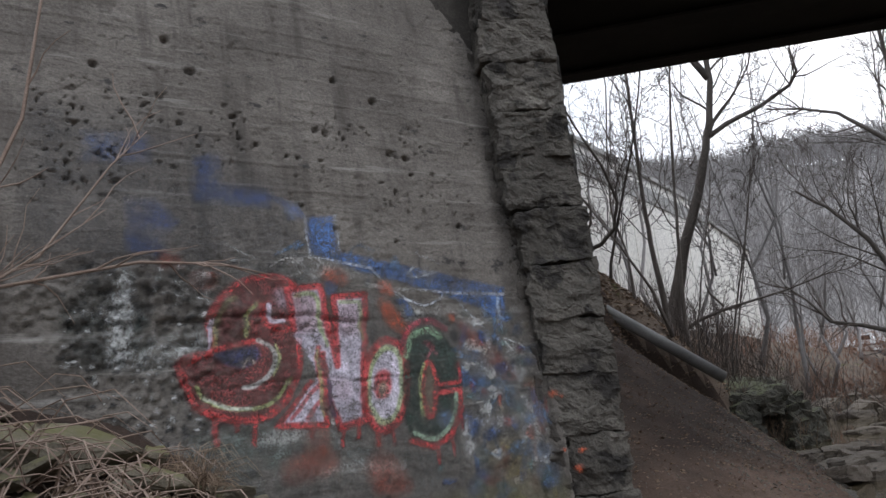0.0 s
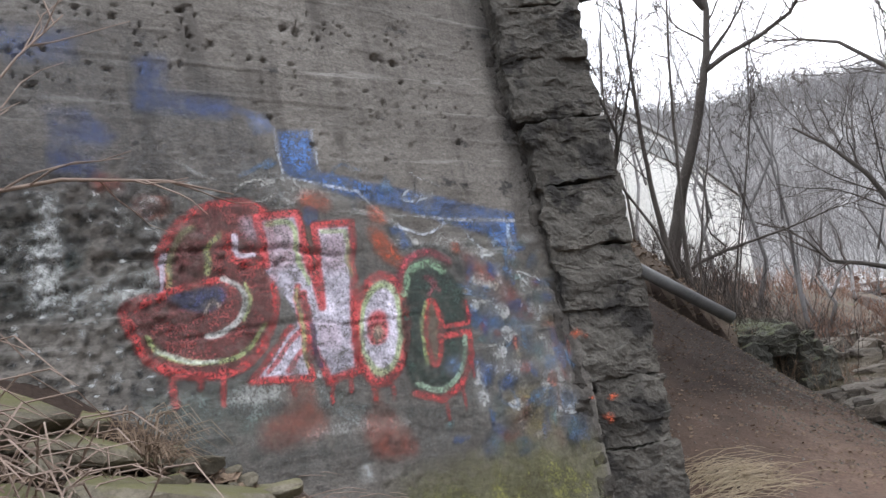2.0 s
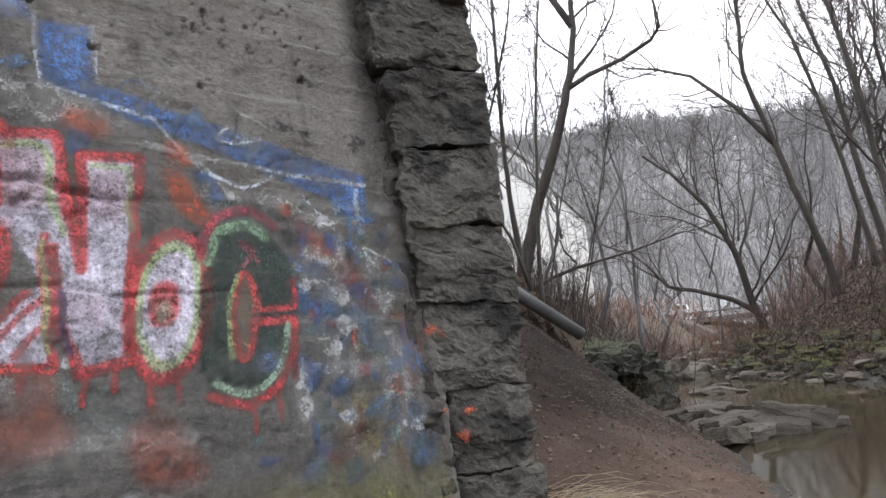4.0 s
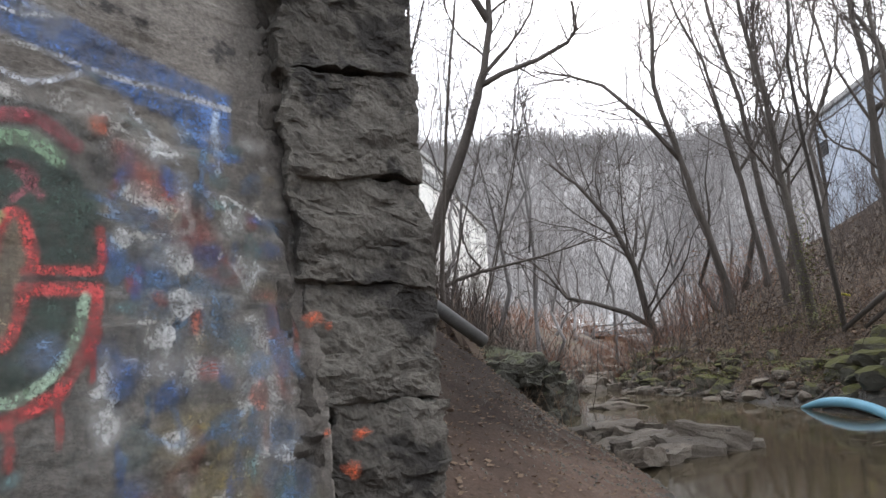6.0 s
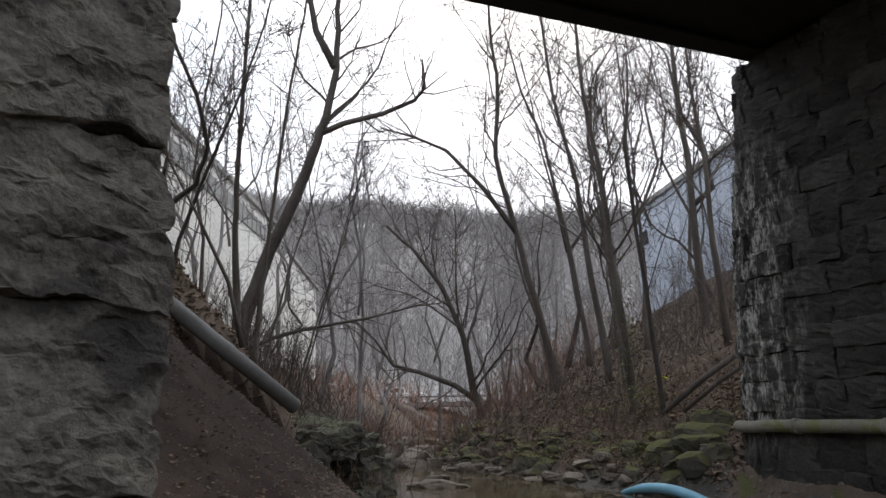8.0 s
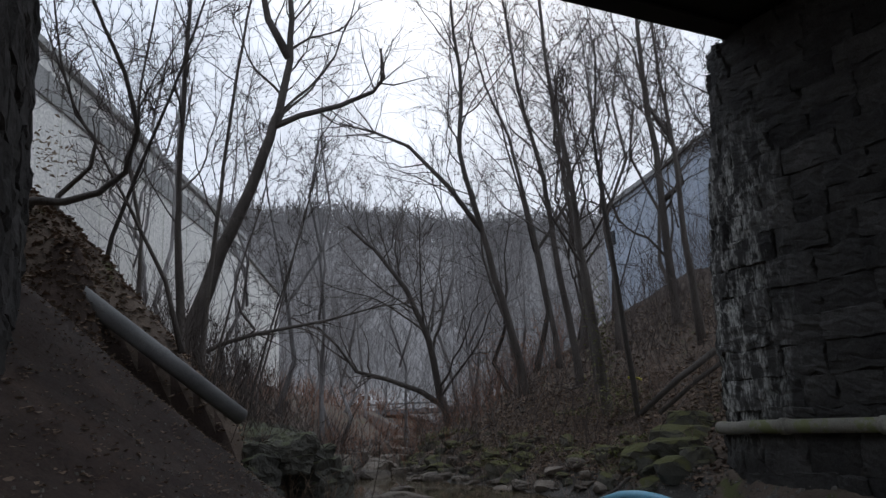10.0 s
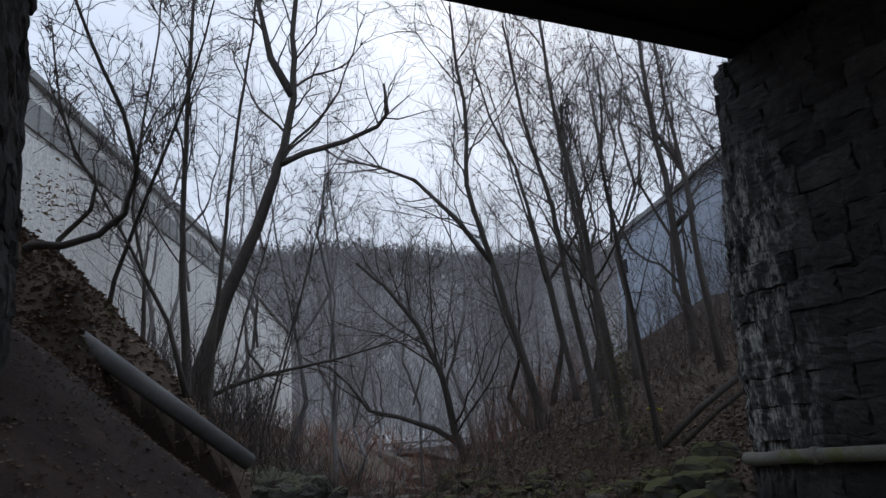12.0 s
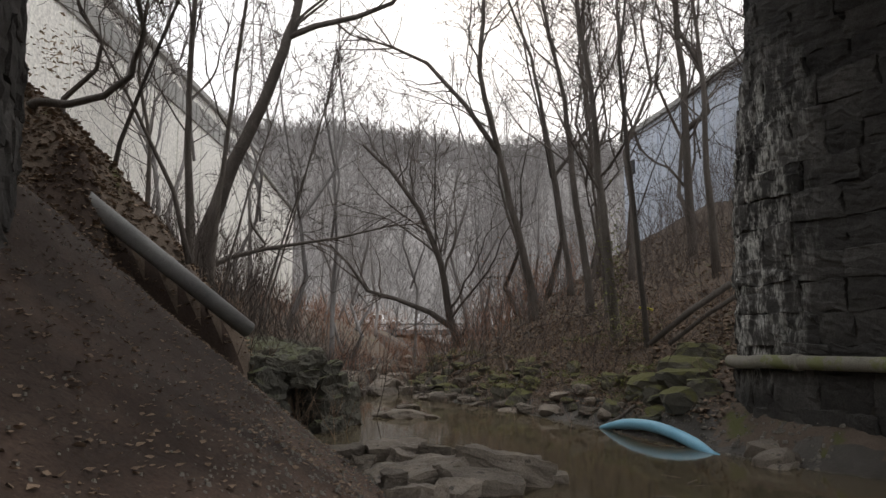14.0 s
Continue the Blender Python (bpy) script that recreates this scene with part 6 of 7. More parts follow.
tree("tall bare tree with a forked crown leaning over the creek", [(17.95, 23.38, 3.29), (17.31, 23.29, 5.23), (16.58, 23.22, 7.35), (15.75, 23.13, 9.83), (15.57, 22.68, 11.93), (15.23, 22.48, 13.51), (15.0, 22.3, 15.5)], 0.17, 0.05, 31, low=0.42, reach=0.5, limbs=17,
     extra=(([(16.58, 23.22, 7.35), (15.56, 23.55, 8.79), (14.4, 24.01, 10.06), (13.47, 24.54, 10.53), (12.56, 25.09, 10.83)], 0.09, 0.025),))
tree("leaning tree with a long low limb over the creek", [(19.17, 28.77, 1.09), (18.68, 28.73, 2.45), (18.12, 28.55, 4.55), (17.24, 28.65, 6.45), (16.13, 29.02, 7.94), (15.2, 29.4, 8.8)], 0.24, 0.06, 32, low=0.3, reach=0.62, limbs=18,
     extra=(([(18.77, 28.76, 2.14), (18.05, 29.11, 2.69), (16.95, 29.75, 3.19), (16.01, 30.32, 3.5), (15.34, 30.53, 4.46), (14.66, 30.81, 5.21)], 0.13, 0.03),))
tree("upright bare tree on the far bank", [(18.05, 21.02, 3.3), (17.48, 21.01, 6.59), (17.17, 20.93, 8.55), (16.43, 21.02, 11.49), (16.0, 21.0, 14.5)], 0.15, 0.05, 33, low=0.4)
ivy_tree = tree("bare tree with yellow-green ivy on its lower trunk", [(15.72, 17.95, 2.0), (15.38, 17.89, 4.34), (15.15, 17.85, 5.68), (14.87, 17.75, 7.68), (14.45, 17.75, 9.69), (14.1, 17.6, 12.5)], 0.16, 0.05, 34, low=0.4)
tree("thin dark bare tree near the shore", [(15.2, 16.59, 1.5), (14.81, 16.47, 4.12), (14.51, 16.41, 5.95), (14.25, 16.32, 7.79), (14.28, 16.15, 8.77), (14.2, 16, 10)], 0.085, 0.03, 35, low=0.3, limbs=8, branches=4, twigs=4)
tree("tall bare tree high on the bank", [(22.16, 20.4, 4.4), (21.69, 20.15, 8.82), (21.18, 19.97, 12.39), (20.9, 19.8, 16)], 0.22, 0.07, 36, low=0.35, limbs=11,
     extra=(([(21.77, 20.17, 8.29), (22.27, 19.73, 8.82), (22.0, 19.71, 10.25), (21.32, 20.01, 11.5), (21.0, 20.1, 13.5)], 0.12, 0.04),))
tree("bare tree beside the stone pier", [(19.4, 17.64, 3.0), (18.96, 17.54, 6.14), (18.74, 17.37, 8.36), (18.34, 17.32, 10.59), (18.1, 17.2, 13.5)], 0.12, 0.04, 37, low=0.35)
tree("tall bare tree up the bank", [(20.4, 24.17, 4.2), (19.92, 24.17, 6.91), (19.34, 24.2, 9.42), (18.88, 24.23, 11.35), (18.11, 24.49, 13.28), (17.6, 24.6, 15.5)], 0.13, 0.04, 38, low=0.4)
tree("bare tree behind the stone pier", [(17.6, 14.9, 2.8), (17.5, 14.7, 6.0), (17.0, 14.5, 9.0), (16.9, 14.3, 12.5)], 0.11, 0.04, 39, low=0.3)
tree("thin bare tree on the bank", [(16.9, 19.3, 2.6), (16.6, 19.2, 5.5), (16.1, 19.2, 8.5), (15.8, 19.1, 11)], 0.08, 0.03, 40, low=0.3)

# woods further off: a few grown trees, repeated
MODELS = []
for n in range(7):
    rnd = random.Random(60 + n)
    lean = (rnd.uniform(-3.0, 3.0), rnd.uniform(-2.0, 2.0))
    tall = rnd.uniform(9, 13)
    spine = [(lean[0] * f * f + rnd.gauss(0, 0.38), lean[1] * f * f + rnd.gauss(0, 0.38), tall * f) for f in (0, 0.16, 0.32, 0.48, 0.64, 0.82, 1.0)]
    fork = [Vector(spine[2]) + Vector((-lean[0] * 0.5 * f + rnd.gauss(0, 0.2), -lean[1] * 0.5 * f + rnd.gauss(0, 0.2), tall * 0.6 * f)) for f in (0, 0.25, 0.5, 0.75, 1.0)]
    MODELS.append(tree_meshes(rnd, spine, rnd.uniform(0.07, 0.12), 0.02, limbs=11, branches=6, twigs=4, low=0.3, reach=0.44, extra=((fork, 0.055, 0.018),)))
FAR_MODELS = [(a.copy(), b.copy()) for a, b in MODELS]
woods = []
rng = random.Random(77)
while len(woods) < 20:
    y = rng.uniform(18, 62)
    x = right_edge(y) + 2.5 + abs(rng.gauss(0, 7))
    if y > 22 + (x - 14) * 0.2 and x < 60:
        woods.append((x, y))
while len(woods) < 32:
    y = rng.uniform(28, 62)
    x = left_edge(y) - 2.0 - abs(rng.gauss(0, 3.0))
    woods.append((x, y))
while len(woods) < 50:
    woods.append((rng.uniform(22, 75), rng.uniform(60, 85)))
woods += [(15.0, 31.5), (17.0, 34.5), (20.0, 33.0), (21.5, 30.5), (23.5, 34.0), (12.0, 33.5), (20.5, 27.0), (22.5, 25.0), (24.5, 27.0), (21.0, 22.0), (24.0, 18.5), (26.5, 20.0), (22.0, 28.5), (18.5, 36.0), (26.0, 23.0), (23.5, 21.5)]
for n, (x, y) in enumerate(woods):
    trunk, crown = MODELS[n % 7]
    top = thing("tree", "slim grey bare tree in the wooded valley", "tree", "valley trees")
    # trees beyond this use the haze-paled twig colour instead of bark
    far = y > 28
    part("trunk", FAR_MODELS[n % 7][0] if far else trunk, HAZED_TWIG if far else BARK, top)
    part("crown", FAR_MODELS[n % 7][1] if far else crown, HAZED_TWIG if far else TWIG, top, "fine bare twigs")
    k = rng.uniform(0.65, 1.1)
    top.matrix_world = pose(x, y, float(height(x, y)) - 0.15, 0, 0, rng.uniform(0, 360))
    top.scale = (k, k, k * rng.uniform(0.95, 1.2))


def far_woods():
    verts, faces = [], []
    rnd = random.Random(5)
    places = [(rnd.uniform(100, 205), rnd.uniform(-110, 95)) for _ in range(2500)]
    places += [(rnd.uniform(196, 232), rnd.uniform(-95, 75)) for _ in range(1500)]
    places = [(0.6 * s + 0.8 * c, 0.8 * s - 0.6 * c) for s, c in places]
    levels = height(np.array([p[0] for p in places]), np.array([p[1] for p in places]), 0.0)
    for (x, y), z in zip(places, levels):
        z = float(z)
        tall = rnd.uniform(5.5, 10)
        lean = rnd.gauss(0, 0.8)
        tube_into(verts, faces, [(x, y, z - 0.5), (x + lean, y, z + tall)], [0.10, 0.03], 3, False)
        for _ in range(15):
            f = rnd.uniform(0.08, 1.0)
            a, r = rnd.uniform(0, 6.28), tall * 0.46 * (1.2 - f)
            tube_into(verts, faces, [(x + lean * f, y, z + tall * f), (x + lean * f + math.cos(a) * r, y + math.sin(a) * r, z + tall * f + r * rnd.uniform(0.7, 1.5))], [0.06, 0.02], 3, False)
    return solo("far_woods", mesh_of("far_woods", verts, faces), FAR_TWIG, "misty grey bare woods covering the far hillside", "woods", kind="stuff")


far_woods()

# fallen wood
verts, faces = [], []
rnd = random.Random(8)
snag = thing("fallen_branch", "dead bare branch fallen out over the creek from the bank", "branch")
pts = [Vector(p) for p in ((7.3, 22.4, 3.2), (7.84, 22.14, 3.49), (8.45, 21.68, 3.68), (9.78, 20.7, 3.93), (10.69, 20.01, 4.19), (11.3, 19.6, 4.25))]
tube_into(verts, faces, pts, [0.06, 0.055, 0.045, 0.028, 0.018, 0.01], 8)
tube_into(verts, faces, [(8.3, 21.8, 3.62), (8.44, 21.67, 3.78), (8.16, 21.81, 4.19), (8.08, 21.82, 4.5)], [0.04, 0.035, 0.028, 0.018], 6)
part("limb", mesh_of("limb", verts, faces, True), BARK, snag)
for _ in range(26):
    verts, faces = [], []
    p, d = along(pts, rnd.uniform(0.3, 1.0))
    a, r = bough(rnd, p, sprout(rnd, d, rnd.uniform(0.3, 0.8)), rnd.uniform(0.5, 1.5), 0.012, 0.004, 4, 0.2, 0.0)
    tube_into(verts, faces, a, r, 4, False)
    part("twig", mesh_of("twig", verts, faces), TWIG, snag)
solo("fallen_log", tube("fallen_log", [(14.0, 15.54, 1.55), (14.63, 15.03, 2.2), (15.25, 14.5, 2.75)], [0.05, 0.065, 0.07], 10), BARK, "mossy dark log lying down the bank", "log")
solo("fallen_log", tube("fallen_log", [(14.3, 15.3, 1.55), (14.9, 14.8, 2.15), (15.4, 14.3, 2.6)], [0.04, 0.045, 0.05], 10), BARK, "mossy dark log lying down the bank", "log")
solo("yellow_scrap", tube("yellow_scrap", [(16.35, 17.75, 2.42), (16.5, 17.6, 2.40), (16.62, 17.55, 2.36)], 0.03, 8), YELLOW, "scrap of bright yellow plastic on the bank", "litter")


ORANGE_LEAF = surface("russet_leaf", (0.16, 0.07, 0.035), (0.24, 0.115, 0.06), (0.33, 0.18, 0.10), 4.0, 20.0, 0.85, 0.0, random_tint=0)


# ivy, brush and thickets
def leaves_round(name, centre, spread, count, size, material, label, category, parent=None):
    verts, faces = [], []
    for _ in range(count):
        x, y, z = (centre[i] + rng.gauss(0, spread[i]) for i in range(3))
        n = len(verts)
        a, b, s = rng.uniform(0, 6.28), rng.uniform(-1, 1), size * rng.uniform(0.6, 1.3)
        c, d = math.cos(a) * s, math.sin(a) * s
        verts += [(x - c, y - d, z), (x - d * 0.4, y + c * 0.4, z + b * s * 0.5), (x + c, y + d, z + b * s), (x + d * 0.4, y - c * 0.4, z + 0.3 * s)]
        faces.append((n, n + 1, n + 2, n + 3))
    me = mesh_of(name, verts, faces)
    if parent:
        return part(name, me, material, parent, label)
    return solo(name, me, material, label, category, kind="stuff")


leaves_round("ivy", (15.55, 17.85, 3.4), (0.16, 0.16, 0.75), 420, 0.05, IVY_MAT, "yellow-green ivy leaves", "ivy", ivy_tree)
leaves_round("bank_bush", (14.9, 16.9, 1.9), (0.35, 0.3, 0.22), 500, 0.035, IVY_MAT, "low yellow-green bush on the bank", "bush")
leaves_round("bank_bush", (3.5, 18.4, 6.0), (0.2, 0.2, 0.25), 130, 0.05, STRAW, "small yellowing shrub at the top of the bank", "bush")


leaves_round("orange_shrub", (18.6, 30.3, 1.7), (0.5, 0.5, 0.4), 450, 0.05, ORANGE_LEAF, "small shrub holding orange-brown dead leaves", "shrub")
leaves_round("russet_shrub", (21.0, 27.5, 4.0), (0.9, 0.9, 0.7), 500, 0.06, ORANGE_LEAF, "shrub holding russet dead leaves on the bank", "shrub")
for spot in ((13.6, 16.3), (14.4, 18.2), (13.9, 19.4), (14.7, 20.8), (15.2, 22.5), (13.2, 15.0), (16.2, 24.0), (15.9, 18.9), (14.2, 15.6), (16.6, 26.2)):
    leaves_round("ground_moss", (*spot, float(height(*spot)) + 0.06), (0.38, 0.38, 0.05), 260, 0.04, IVY_MAT, "patch of yellow-green moss and small plants on the bank", "moss")


def thicket(centre, spread, count, tall, material, label, radius=0.007):
    verts, faces = [], []
    spots = [(centre[0] + rng.gauss(0, spread[0]), centre[1] + rng.gauss(0, spread[1])) for _ in range(count)]
    levels = height(np.array([p[0] for p in spots]), np.array([p[1] for p in spots]))
    for (x, y), z in zip(spots, levels):
        pts, rad = bough(rng, (x, y, float(z) - 0.05), (rng.gauss(0, 0.3), rng.gauss(0, 0.3), 1), tall * rng.uniform(0.5, 1.2), radius, 0.003, 4, 0.12, 0.0)
        tube_into(verts, faces, pts, rad, 3, False)
        for _ in range(5):
            p, d = along(pts, rng.uniform(0.3, 1))
            a, r = bough(rng, p, sprout(rng, d, rng.uniform(0.3, 0.9)), tall * rng.uniform(0.15, 0.4), radius * 0.6, 0.002, 3, 0.15, 0.0)
            tube_into(verts, faces, a, r, 3, False)
    return solo("thicket", mesh_of("thicket", verts, faces), material, label, "brush", kind="stuff")


thicket((24, 31), (2.0, 2.0), 110, 2.2, RED_BRUSH, "russet-brown brush on the far bank", 0.012)
thicket((21, 27.5), (1.5, 1.5), 80, 1.8, RED_BRUSH, "russet-brown brush on the far bank", 0.01)
thicket((26, 47), (5.0, 3.0), 260, 1.1, RED_BRUSH, "low russet brush along the upstream creek", 0.018)
thicket((36, 65), (7.0, 3.0), 420, 2.1, RED_BRUSH, "low russet brush along the upstream creek", 0.022)
thicket((16, 33), (2.5, 3.0), 240, 1.3, RED_BRUSH, "low russet brush along the upstream creek", 0.014)
thicket((11.0, 28.5), (1.5, 2.0), 200, 1.8, TWIG, "dark tangled twigs along the bank top", 0.01)
thicket((6.6, 19.5), (0.6, 1.6), 160, 1.3, TWIG, "dark tangled twigs along the bank top")
thicket((7.4, 18.0), (0.4, 0.8), 120, 0.8, LEAF, "brown dead brush over the rock ledge")
thicket((8.6, 22.0), (0.8, 1.4), 150, 2.4, TWIG, "thin bare saplings along the pool", 0.012)
thicket((18, 19), (2.5, 2.5), 200, 1.6, TWIG, "bare undergrowth on the wooded bank", 0.008)
thicket((17, 24), (2.0, 3.0), 220, 2.0, TWIG, "bare undergrowth on the wooded bank", 0.01)
thicket((25, 21), (2.5, 3.0), 220, 3.2, TWIG, "bare undergrowth on the wooded bank", 0.012)
thicket((14.8, 17.5), (0.9, 1.6), 140, 0.7, TWIG, "bare undergrowth on the wooded bank", 0.006)
thicket((22, 18), (2.0, 2.0), 200, 2.2, TWIG, "bare undergrowth on the wooded bank", 0.01)

thicket((13.6, 16.5), (0.7, 1.6), 130, 0.45, BRAMBLE, "dead tan stems and weeds on the wooded bank", 0.005)
thicket((15.2, 19.5), (1.0, 2.0), 170, 0.6, BRAMBLE, "dead tan stems and weeds on the wooded bank", 0.006)
thicket((17.0, 17.0), (1.4, 1.4), 150, 0.7, BRAMBLE, "dead tan stems and weeds on the wooded bank", 0.006)
thicket((17.5, 26.0), (1.4, 1.6), 140, 1.3, RED_BRUSH, "russet-brown brush on the far bank", 0.008)
for n in range(16):
    y = rng.uniform(14.2, 24)
    x = right_edge(y) + rng.uniform(0.6, 4.5)
    a, length = rng.uniform(0, 6.28), rng.uniform(0.7, 2.2)
    spots = [(x + math.cos(a) * length * f + rng.gauss(0, 0.05), y + math.sin(a) * length * f + rng.gauss(0, 0.05)) for f in (0, 0.25, 0.5, 0.75, 1)]
    r = rng.uniform(0.018, 0.045)
    solo("fallen_stick", tube("fallen_stick", [(p, q, float(height(p, q)) + r * 0.9 + 0.02) for p, q in spots], [r, r, r * 0.9, r * 0.75, r * 0.5], 6), BARK, "dead grey-brown stick lying on the leafy bank", "stick", "fallen sticks")

# shrub in front of the wing wall: pale stems reaching over the concrete
shrub = thing("shrub", "leggy bare shrub with pale stems against the concrete wall", "shrub")
for n, (pts, r) in enumerate((([(-3.1, 4.3, 2.0), (-2.6, 4.45, 2.72), (-1.8, 4.75, 2.86), (-1.35, 4.95, 2.84), (-1.05, 5.1, 2.76)], 0.016),
                              ([(-3.1, 4.2, 1.9), (-2.7, 4.35, 2.65), (-2.3, 4.5, 2.9), (-1.95, 4.7, 3.5), (-1.75, 4.8, 3.75)], 0.014),
                              ([(-3.0, 4.1, 1.9), (-2.6, 4.2, 2.9), (-2.3, 4.3, 3.7), (-2.2, 4.4, 4.8), (-2.0, 4.5, 5.6)], 0.018),
                              ([(-2.9, 4.1, 1.9), (-2.7, 4.2, 2.6), (-2.4, 4.3, 2.75), (-1.9, 4.5, 3.15)], 0.012))):
    verts, faces = [], []
    pts = [Vector(p) for p in pts]
    tube_into(verts, faces, pts, [r * (1 - 0.75 * i / (len(pts) - 1)) for i in range(len(pts))], 6)
    for _ in range(9):
        p, d = along(pts, rng.uniform(0.3, 1))
        a, q = bough(rng, p, sprout(rng, d, rng.uniform(0.3, 0.9)), rng.uniform(0.25, 0.7), r * 0.4, 0.002, 4, 0.18, 0.02)
        tube_into(verts, faces, a, q, 4, False)
    part("stem", mesh_of("stem", verts, faces, True), BRAMBLE, shrub)


# ---- buildings above the valley ----
def plank_building(name, label, a, b, z0, z1, depth, wall_material, bands=(), windows=(), slats=0, drop=0.0):
    """A long clad shed: the wall from a to b, its ends, back and flat roof; bands: (z0, z1, material)."""
    top = thing(name, label, "building")
    a, b = Vector((*a, 0)), Vector((*b, 0))
    d = (b - a).normalized()
    back = Vector((-d.y, d.x, 0)) * depth
    corners = [a, b, b + back, a + back]
    part("wall", box_mesh("wall", [(c.x, c.y) for c in corners], z0, z1), wall_material, top)
    rim = [a - d * 0.2 - back.normalized() * 0.2, b + d * 0.2 - back.normalized() * 0.2, b + d * 0.2 + back, a - d * 0.2 + back]
    part("roof", box_mesh("roof", [(c.x, c.y) for c in rim], z1 + 0.002, z1 + 0.25), GREY_BAND, top)
    out = -back.normalized()
    length = (b - a).length
    for ob in top.children:
        for v in ob.data.vertices:
            if v.co.z > z1 - 0.5:
                v.co.z -= drop * max(0.0, min(1.0, (Vector((v.co.x, v.co.y, 0)) - a).dot(d) / length))
    for lo, hi, mat in bands:
        q = [a + out * 0.08, b + out * 0.08, b + out * 0.003, a + out * 0.003]
        band = part("band", box_mesh("band", [(c.x, c.y) for c in q], lo, hi), mat, top)
        n = int(length / 0.9)
        rib = None
        for k in range(n):
            c = a + d * (length * (k + 0.5) / n)
            q = [c - d * 0.05 + out * 0.14, c + d * 0.05 + out * 0.14, c + d * 0.05 + out * 0.082, c - d * 0.05 + out * 0.082]
            part("rib", box_mesh("rib", [(v.x, v.y) for v in q], lo, hi), mat, band)
    for k in range(slats):
        c = a + d * (length * (k + 0.5) / slats)
        q = [c - d * 0.04 + out * 0.05, c + d * 0.04 + out * 0.05, c + d * 0.04 + out * 0.002, c - d * 0.04 + out * 0.002]
        part("seam", box_mesh("seam", [(v.x, v.y) for v in q], z0, (bands[0][0] - 0.02) if bands else z1 - 0.02 - drop), wall_material, top)
    for f, lo, hi, w in windows:
        c = a + d * (length * f)
        q = [c - d * w + out * 0.06, c + d * w + out * 0.06, c + d * w + out * 0.004, c - d * w + out * 0.004]
        part("window", box_mesh("window", [(v.x, v.y) for v in q], lo, hi), DARK_GLASS, top)
    return top


plank_building("warehouse", "long pale cladded warehouse with a grey louvred band above the bank", (1.0, 24.3), (19.3, 50.0), 3.0, 13.2, 14, WHITE_WALL, bands=((11.75, 12.62, GREY_BAND),), slats=10)
plank_building("warehouse_annex", "lower pale end block of the warehouse", (19.35, 50.07), (25.9, 59.27), 2.0, 12.35, 12, WHITE_WALL, slats=4, drop=0.95)
plank_building("blue_shed", "blue-grey metal shed on the hilltop behind the trees", (35.2, 34.4), (27.0, 18.0), 5.0, 13.1, 14, BLUE_WALL, windows=((0.06, 10.9, 11.7, 0.5),), slats=14)

# ---- road, truck and signs at the valley's end ----
FAR_A, FAR_D = Vector((44, 82, 0)), Vector((0.80, -0.60, 0))
road_z = float(height(46, 78, 0.0)) + 0.3
verts, faces = [], []
for k in range(13):
    c = FAR_A + FAR_D * (-36 + 6 * k)
    w = Vector((0.6, 0.8, 0)) * 3.5
    for p, dz in ((c - w * 1.3, -0.5), (c - w, 0), (c + w, 0), (c + w * 1.3, -0.5)):
        verts.append((p.x, p.y, road_z + dz))
solo("road", mesh_of("road", verts, grid_faces(13, 4)), ASPHALT, "asphalt road on a low bank across the valley", "road", kind="structure")
rail = thing("guard_rail", "pale steel guard rail along the far road", "guard rail")
for k in range(7):
    c = FAR_A + FAR_D * (-12 + 4 * k) - Vector((0.6, 0.8, 0)) * 3.2
    part("post", box_mesh("post", [(c.x - 0.06, c.y - 0.06), (c.x + 0.06, c.y - 0.06), (c.x + 0.06, c.y + 0.06), (c.x - 0.06, c.y + 0.06)], road_z - 0.1, road_z + 0.75), PIPE_MAT, rail)
c0, c1, w = FAR_A + FAR_D * -13 - Vector((0.6, 0.8, 0)) * 3.3, FAR_A + FAR_D * 13 - Vector((0.6, 0.8, 0)) * 3.3, Vector((0.6, 0.8, 0)) * 0.05
part("rail", box_mesh("rail", [(v.x, v.y) for v in (c0 - w, c1 - w, c1 + w, c0 + w)], road_z + 0.5, road_z + 0.68), PIPE_MAT, rail)


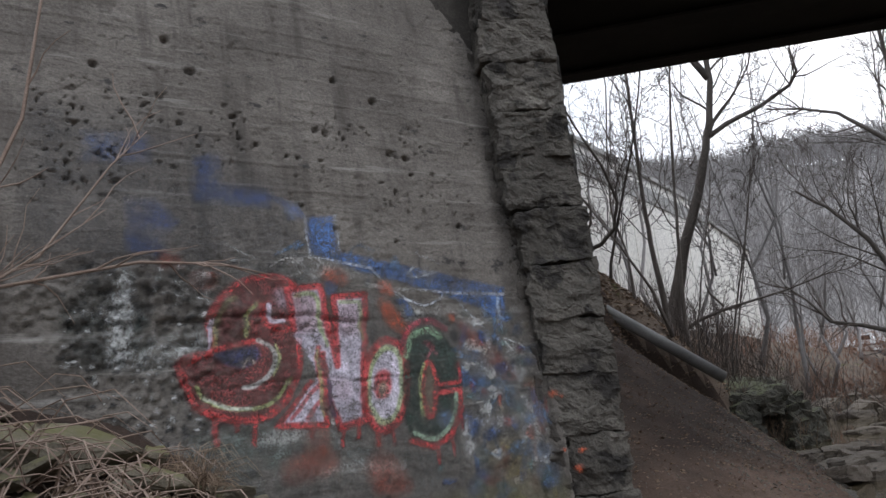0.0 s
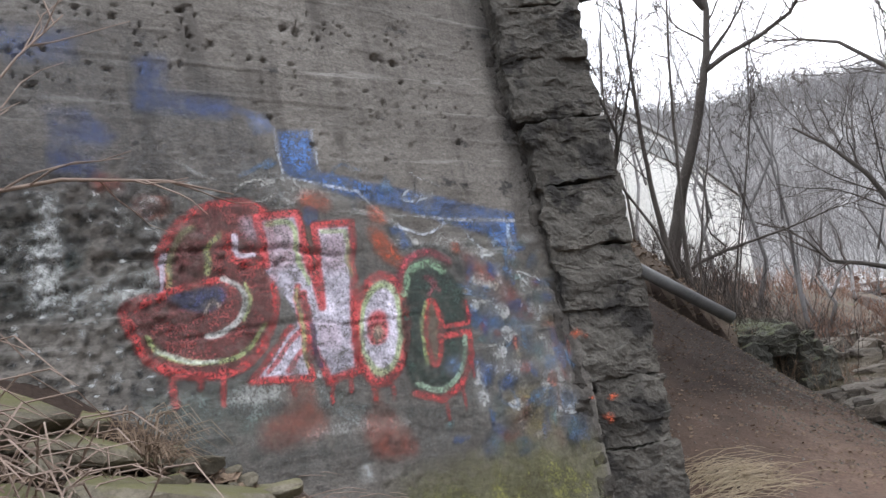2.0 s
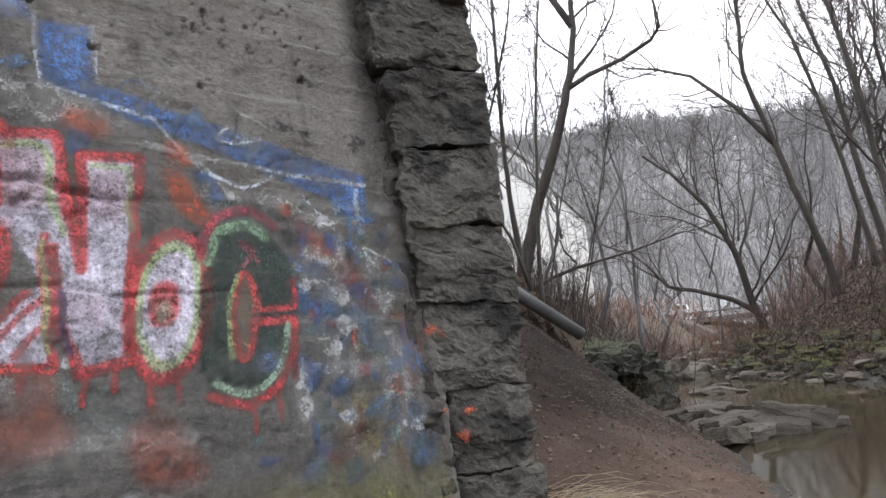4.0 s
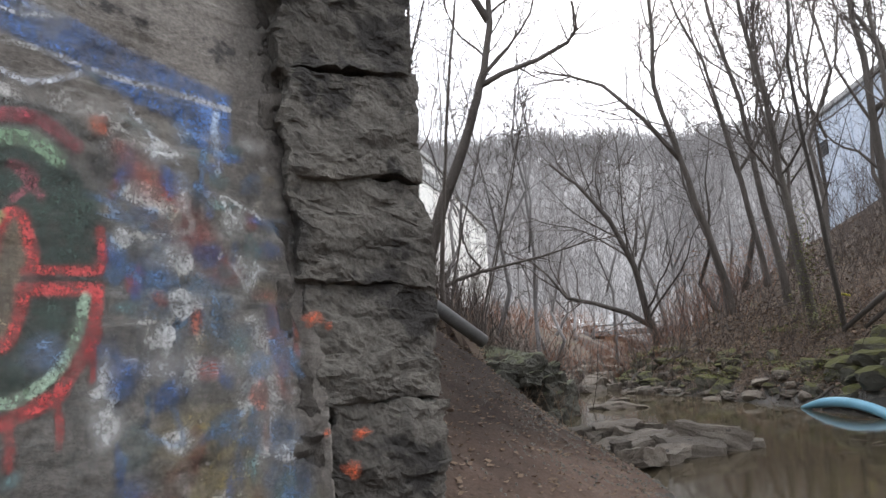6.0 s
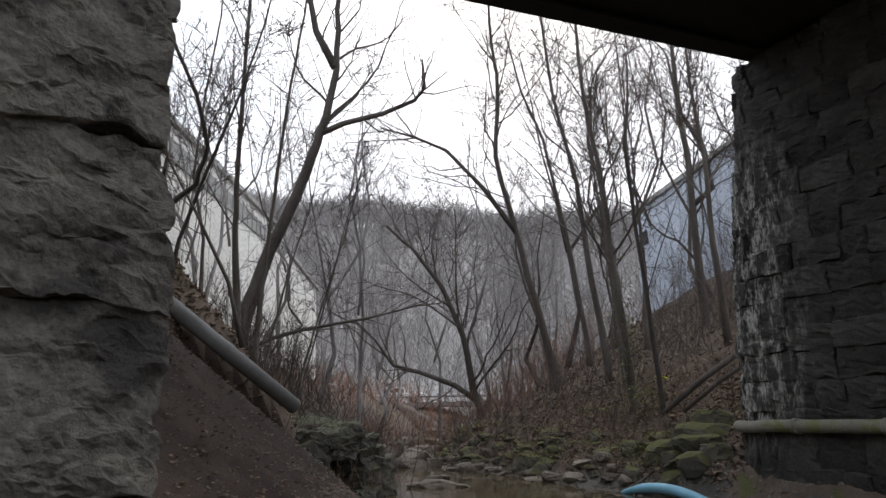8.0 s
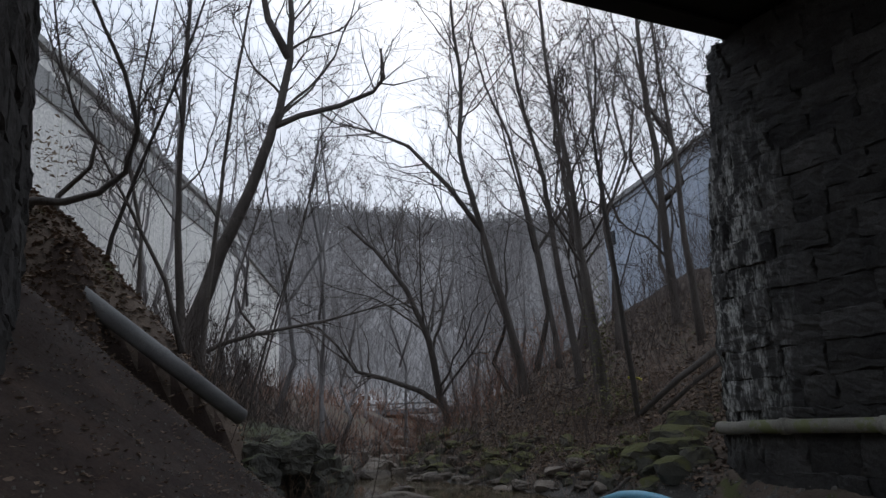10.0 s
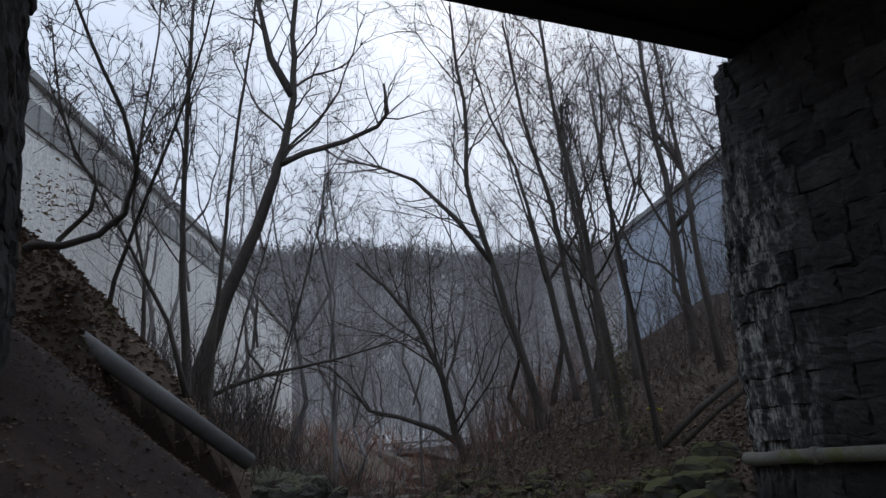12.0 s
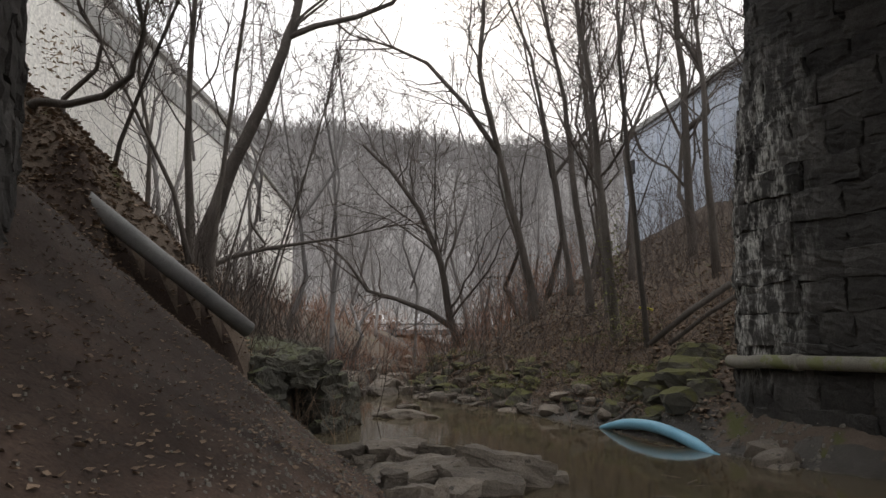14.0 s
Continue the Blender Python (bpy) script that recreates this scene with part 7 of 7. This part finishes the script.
def pickup():
    """A parked pickup, its nose along -x of its own frame."""
    top = thing("pickup_truck", "white pickup truck parked on the far road", "truck")

    def lump(name, outline, half, material, parent, label="", bevel=0.06):
        bm = bmesh.new()
        a = [bm.verts.new((x, -half, z)) for x, z in outline]
        b = [bm.verts.new((x, half, z)) for x, z in outline]
        n = len(outline)
        bm.faces.new(a)
        bm.faces.new(b[::-1])
        for i in range(n):
            bm.faces.new((a[i], b[i], b[(i + 1) % n], a[(i + 1) % n]))
        bmesh.ops.recalc_face_normals(bm, faces=bm.faces)
        bmesh.ops.bevel(bm, geom=list(bm.edges), offset=bevel, segments=1, affect="EDGES")
        return part(name, bm, material, parent, label)

    body = lump("body", [(-2.7, 0.5), (2.7, 0.5), (2.7, 1.12), (-1.3, 1.12), (-2.6, 1.0)], 0.95, WHITE_PAINT, top)
    lump("cab", [(-1.3, 1.10), (0.7, 1.10), (0.55, 1.8), (-0.6, 1.8)], 0.85, WHITE_PAINT, top)
    for s in (-1, 1):
        part("side_window", mesh_of("side_window", [(-0.9, s * 0.87, 1.2), (0.45, s * 0.87, 1.2), (0.38, s * 0.87, 1.68), (-0.55, s * 0.87, 1.68), (-0.9, s * 0.85, 1.2), (0.45, s * 0.85, 1.2), (0.38, s * 0.85, 1.68), (-0.55, s * 0.85, 1.68)],
                                    [(0, 1, 2, 3), (7, 6, 5, 4), (0, 4, 5, 1), (1, 5, 6, 2), (2, 6, 7, 3), (3, 7, 4, 0)]), DARK_GLASS, top)
        for x in (-1.75, 1.75):
            wheel = part("wheel", tube("wheel", [(x, s * 0.72, 0.38), (x, s * 0.97, 0.38)], 0.38, 18), STEEL, top)
            part("rim", tube("rim", [(x, s * 0.95, 0.38), (x, s * 0.985, 0.38)], 0.22, 14), PIPE_MAT, wheel, "grey metal rim")
    return top


truck = pickup()
spot = FAR_A + FAR_D * 2.5
truck.matrix_world = pose(spot.x, spot.y, road_z, 0, 0, math.degrees(math.atan2(FAR_D.y, FAR_D.x)))
sign = thing("road_sign", "white road sign plates on a thin post by the far road", "road sign")
part("post", tube("post", [(48.9, 76.8, road_z - 1.5), (48.9, 76.8, 4.75)], 0.05, 8), PIPE_MAT, sign)
for lo, hi in ((3.9, 4.28), (4.32, 4.72)):
    part("plate", box_mesh("plate", [(48.6, 76.95), (48.95, 76.55), (49.2, 76.62), (48.85, 77.02)], lo, hi), WHITE_PAINT, sign)
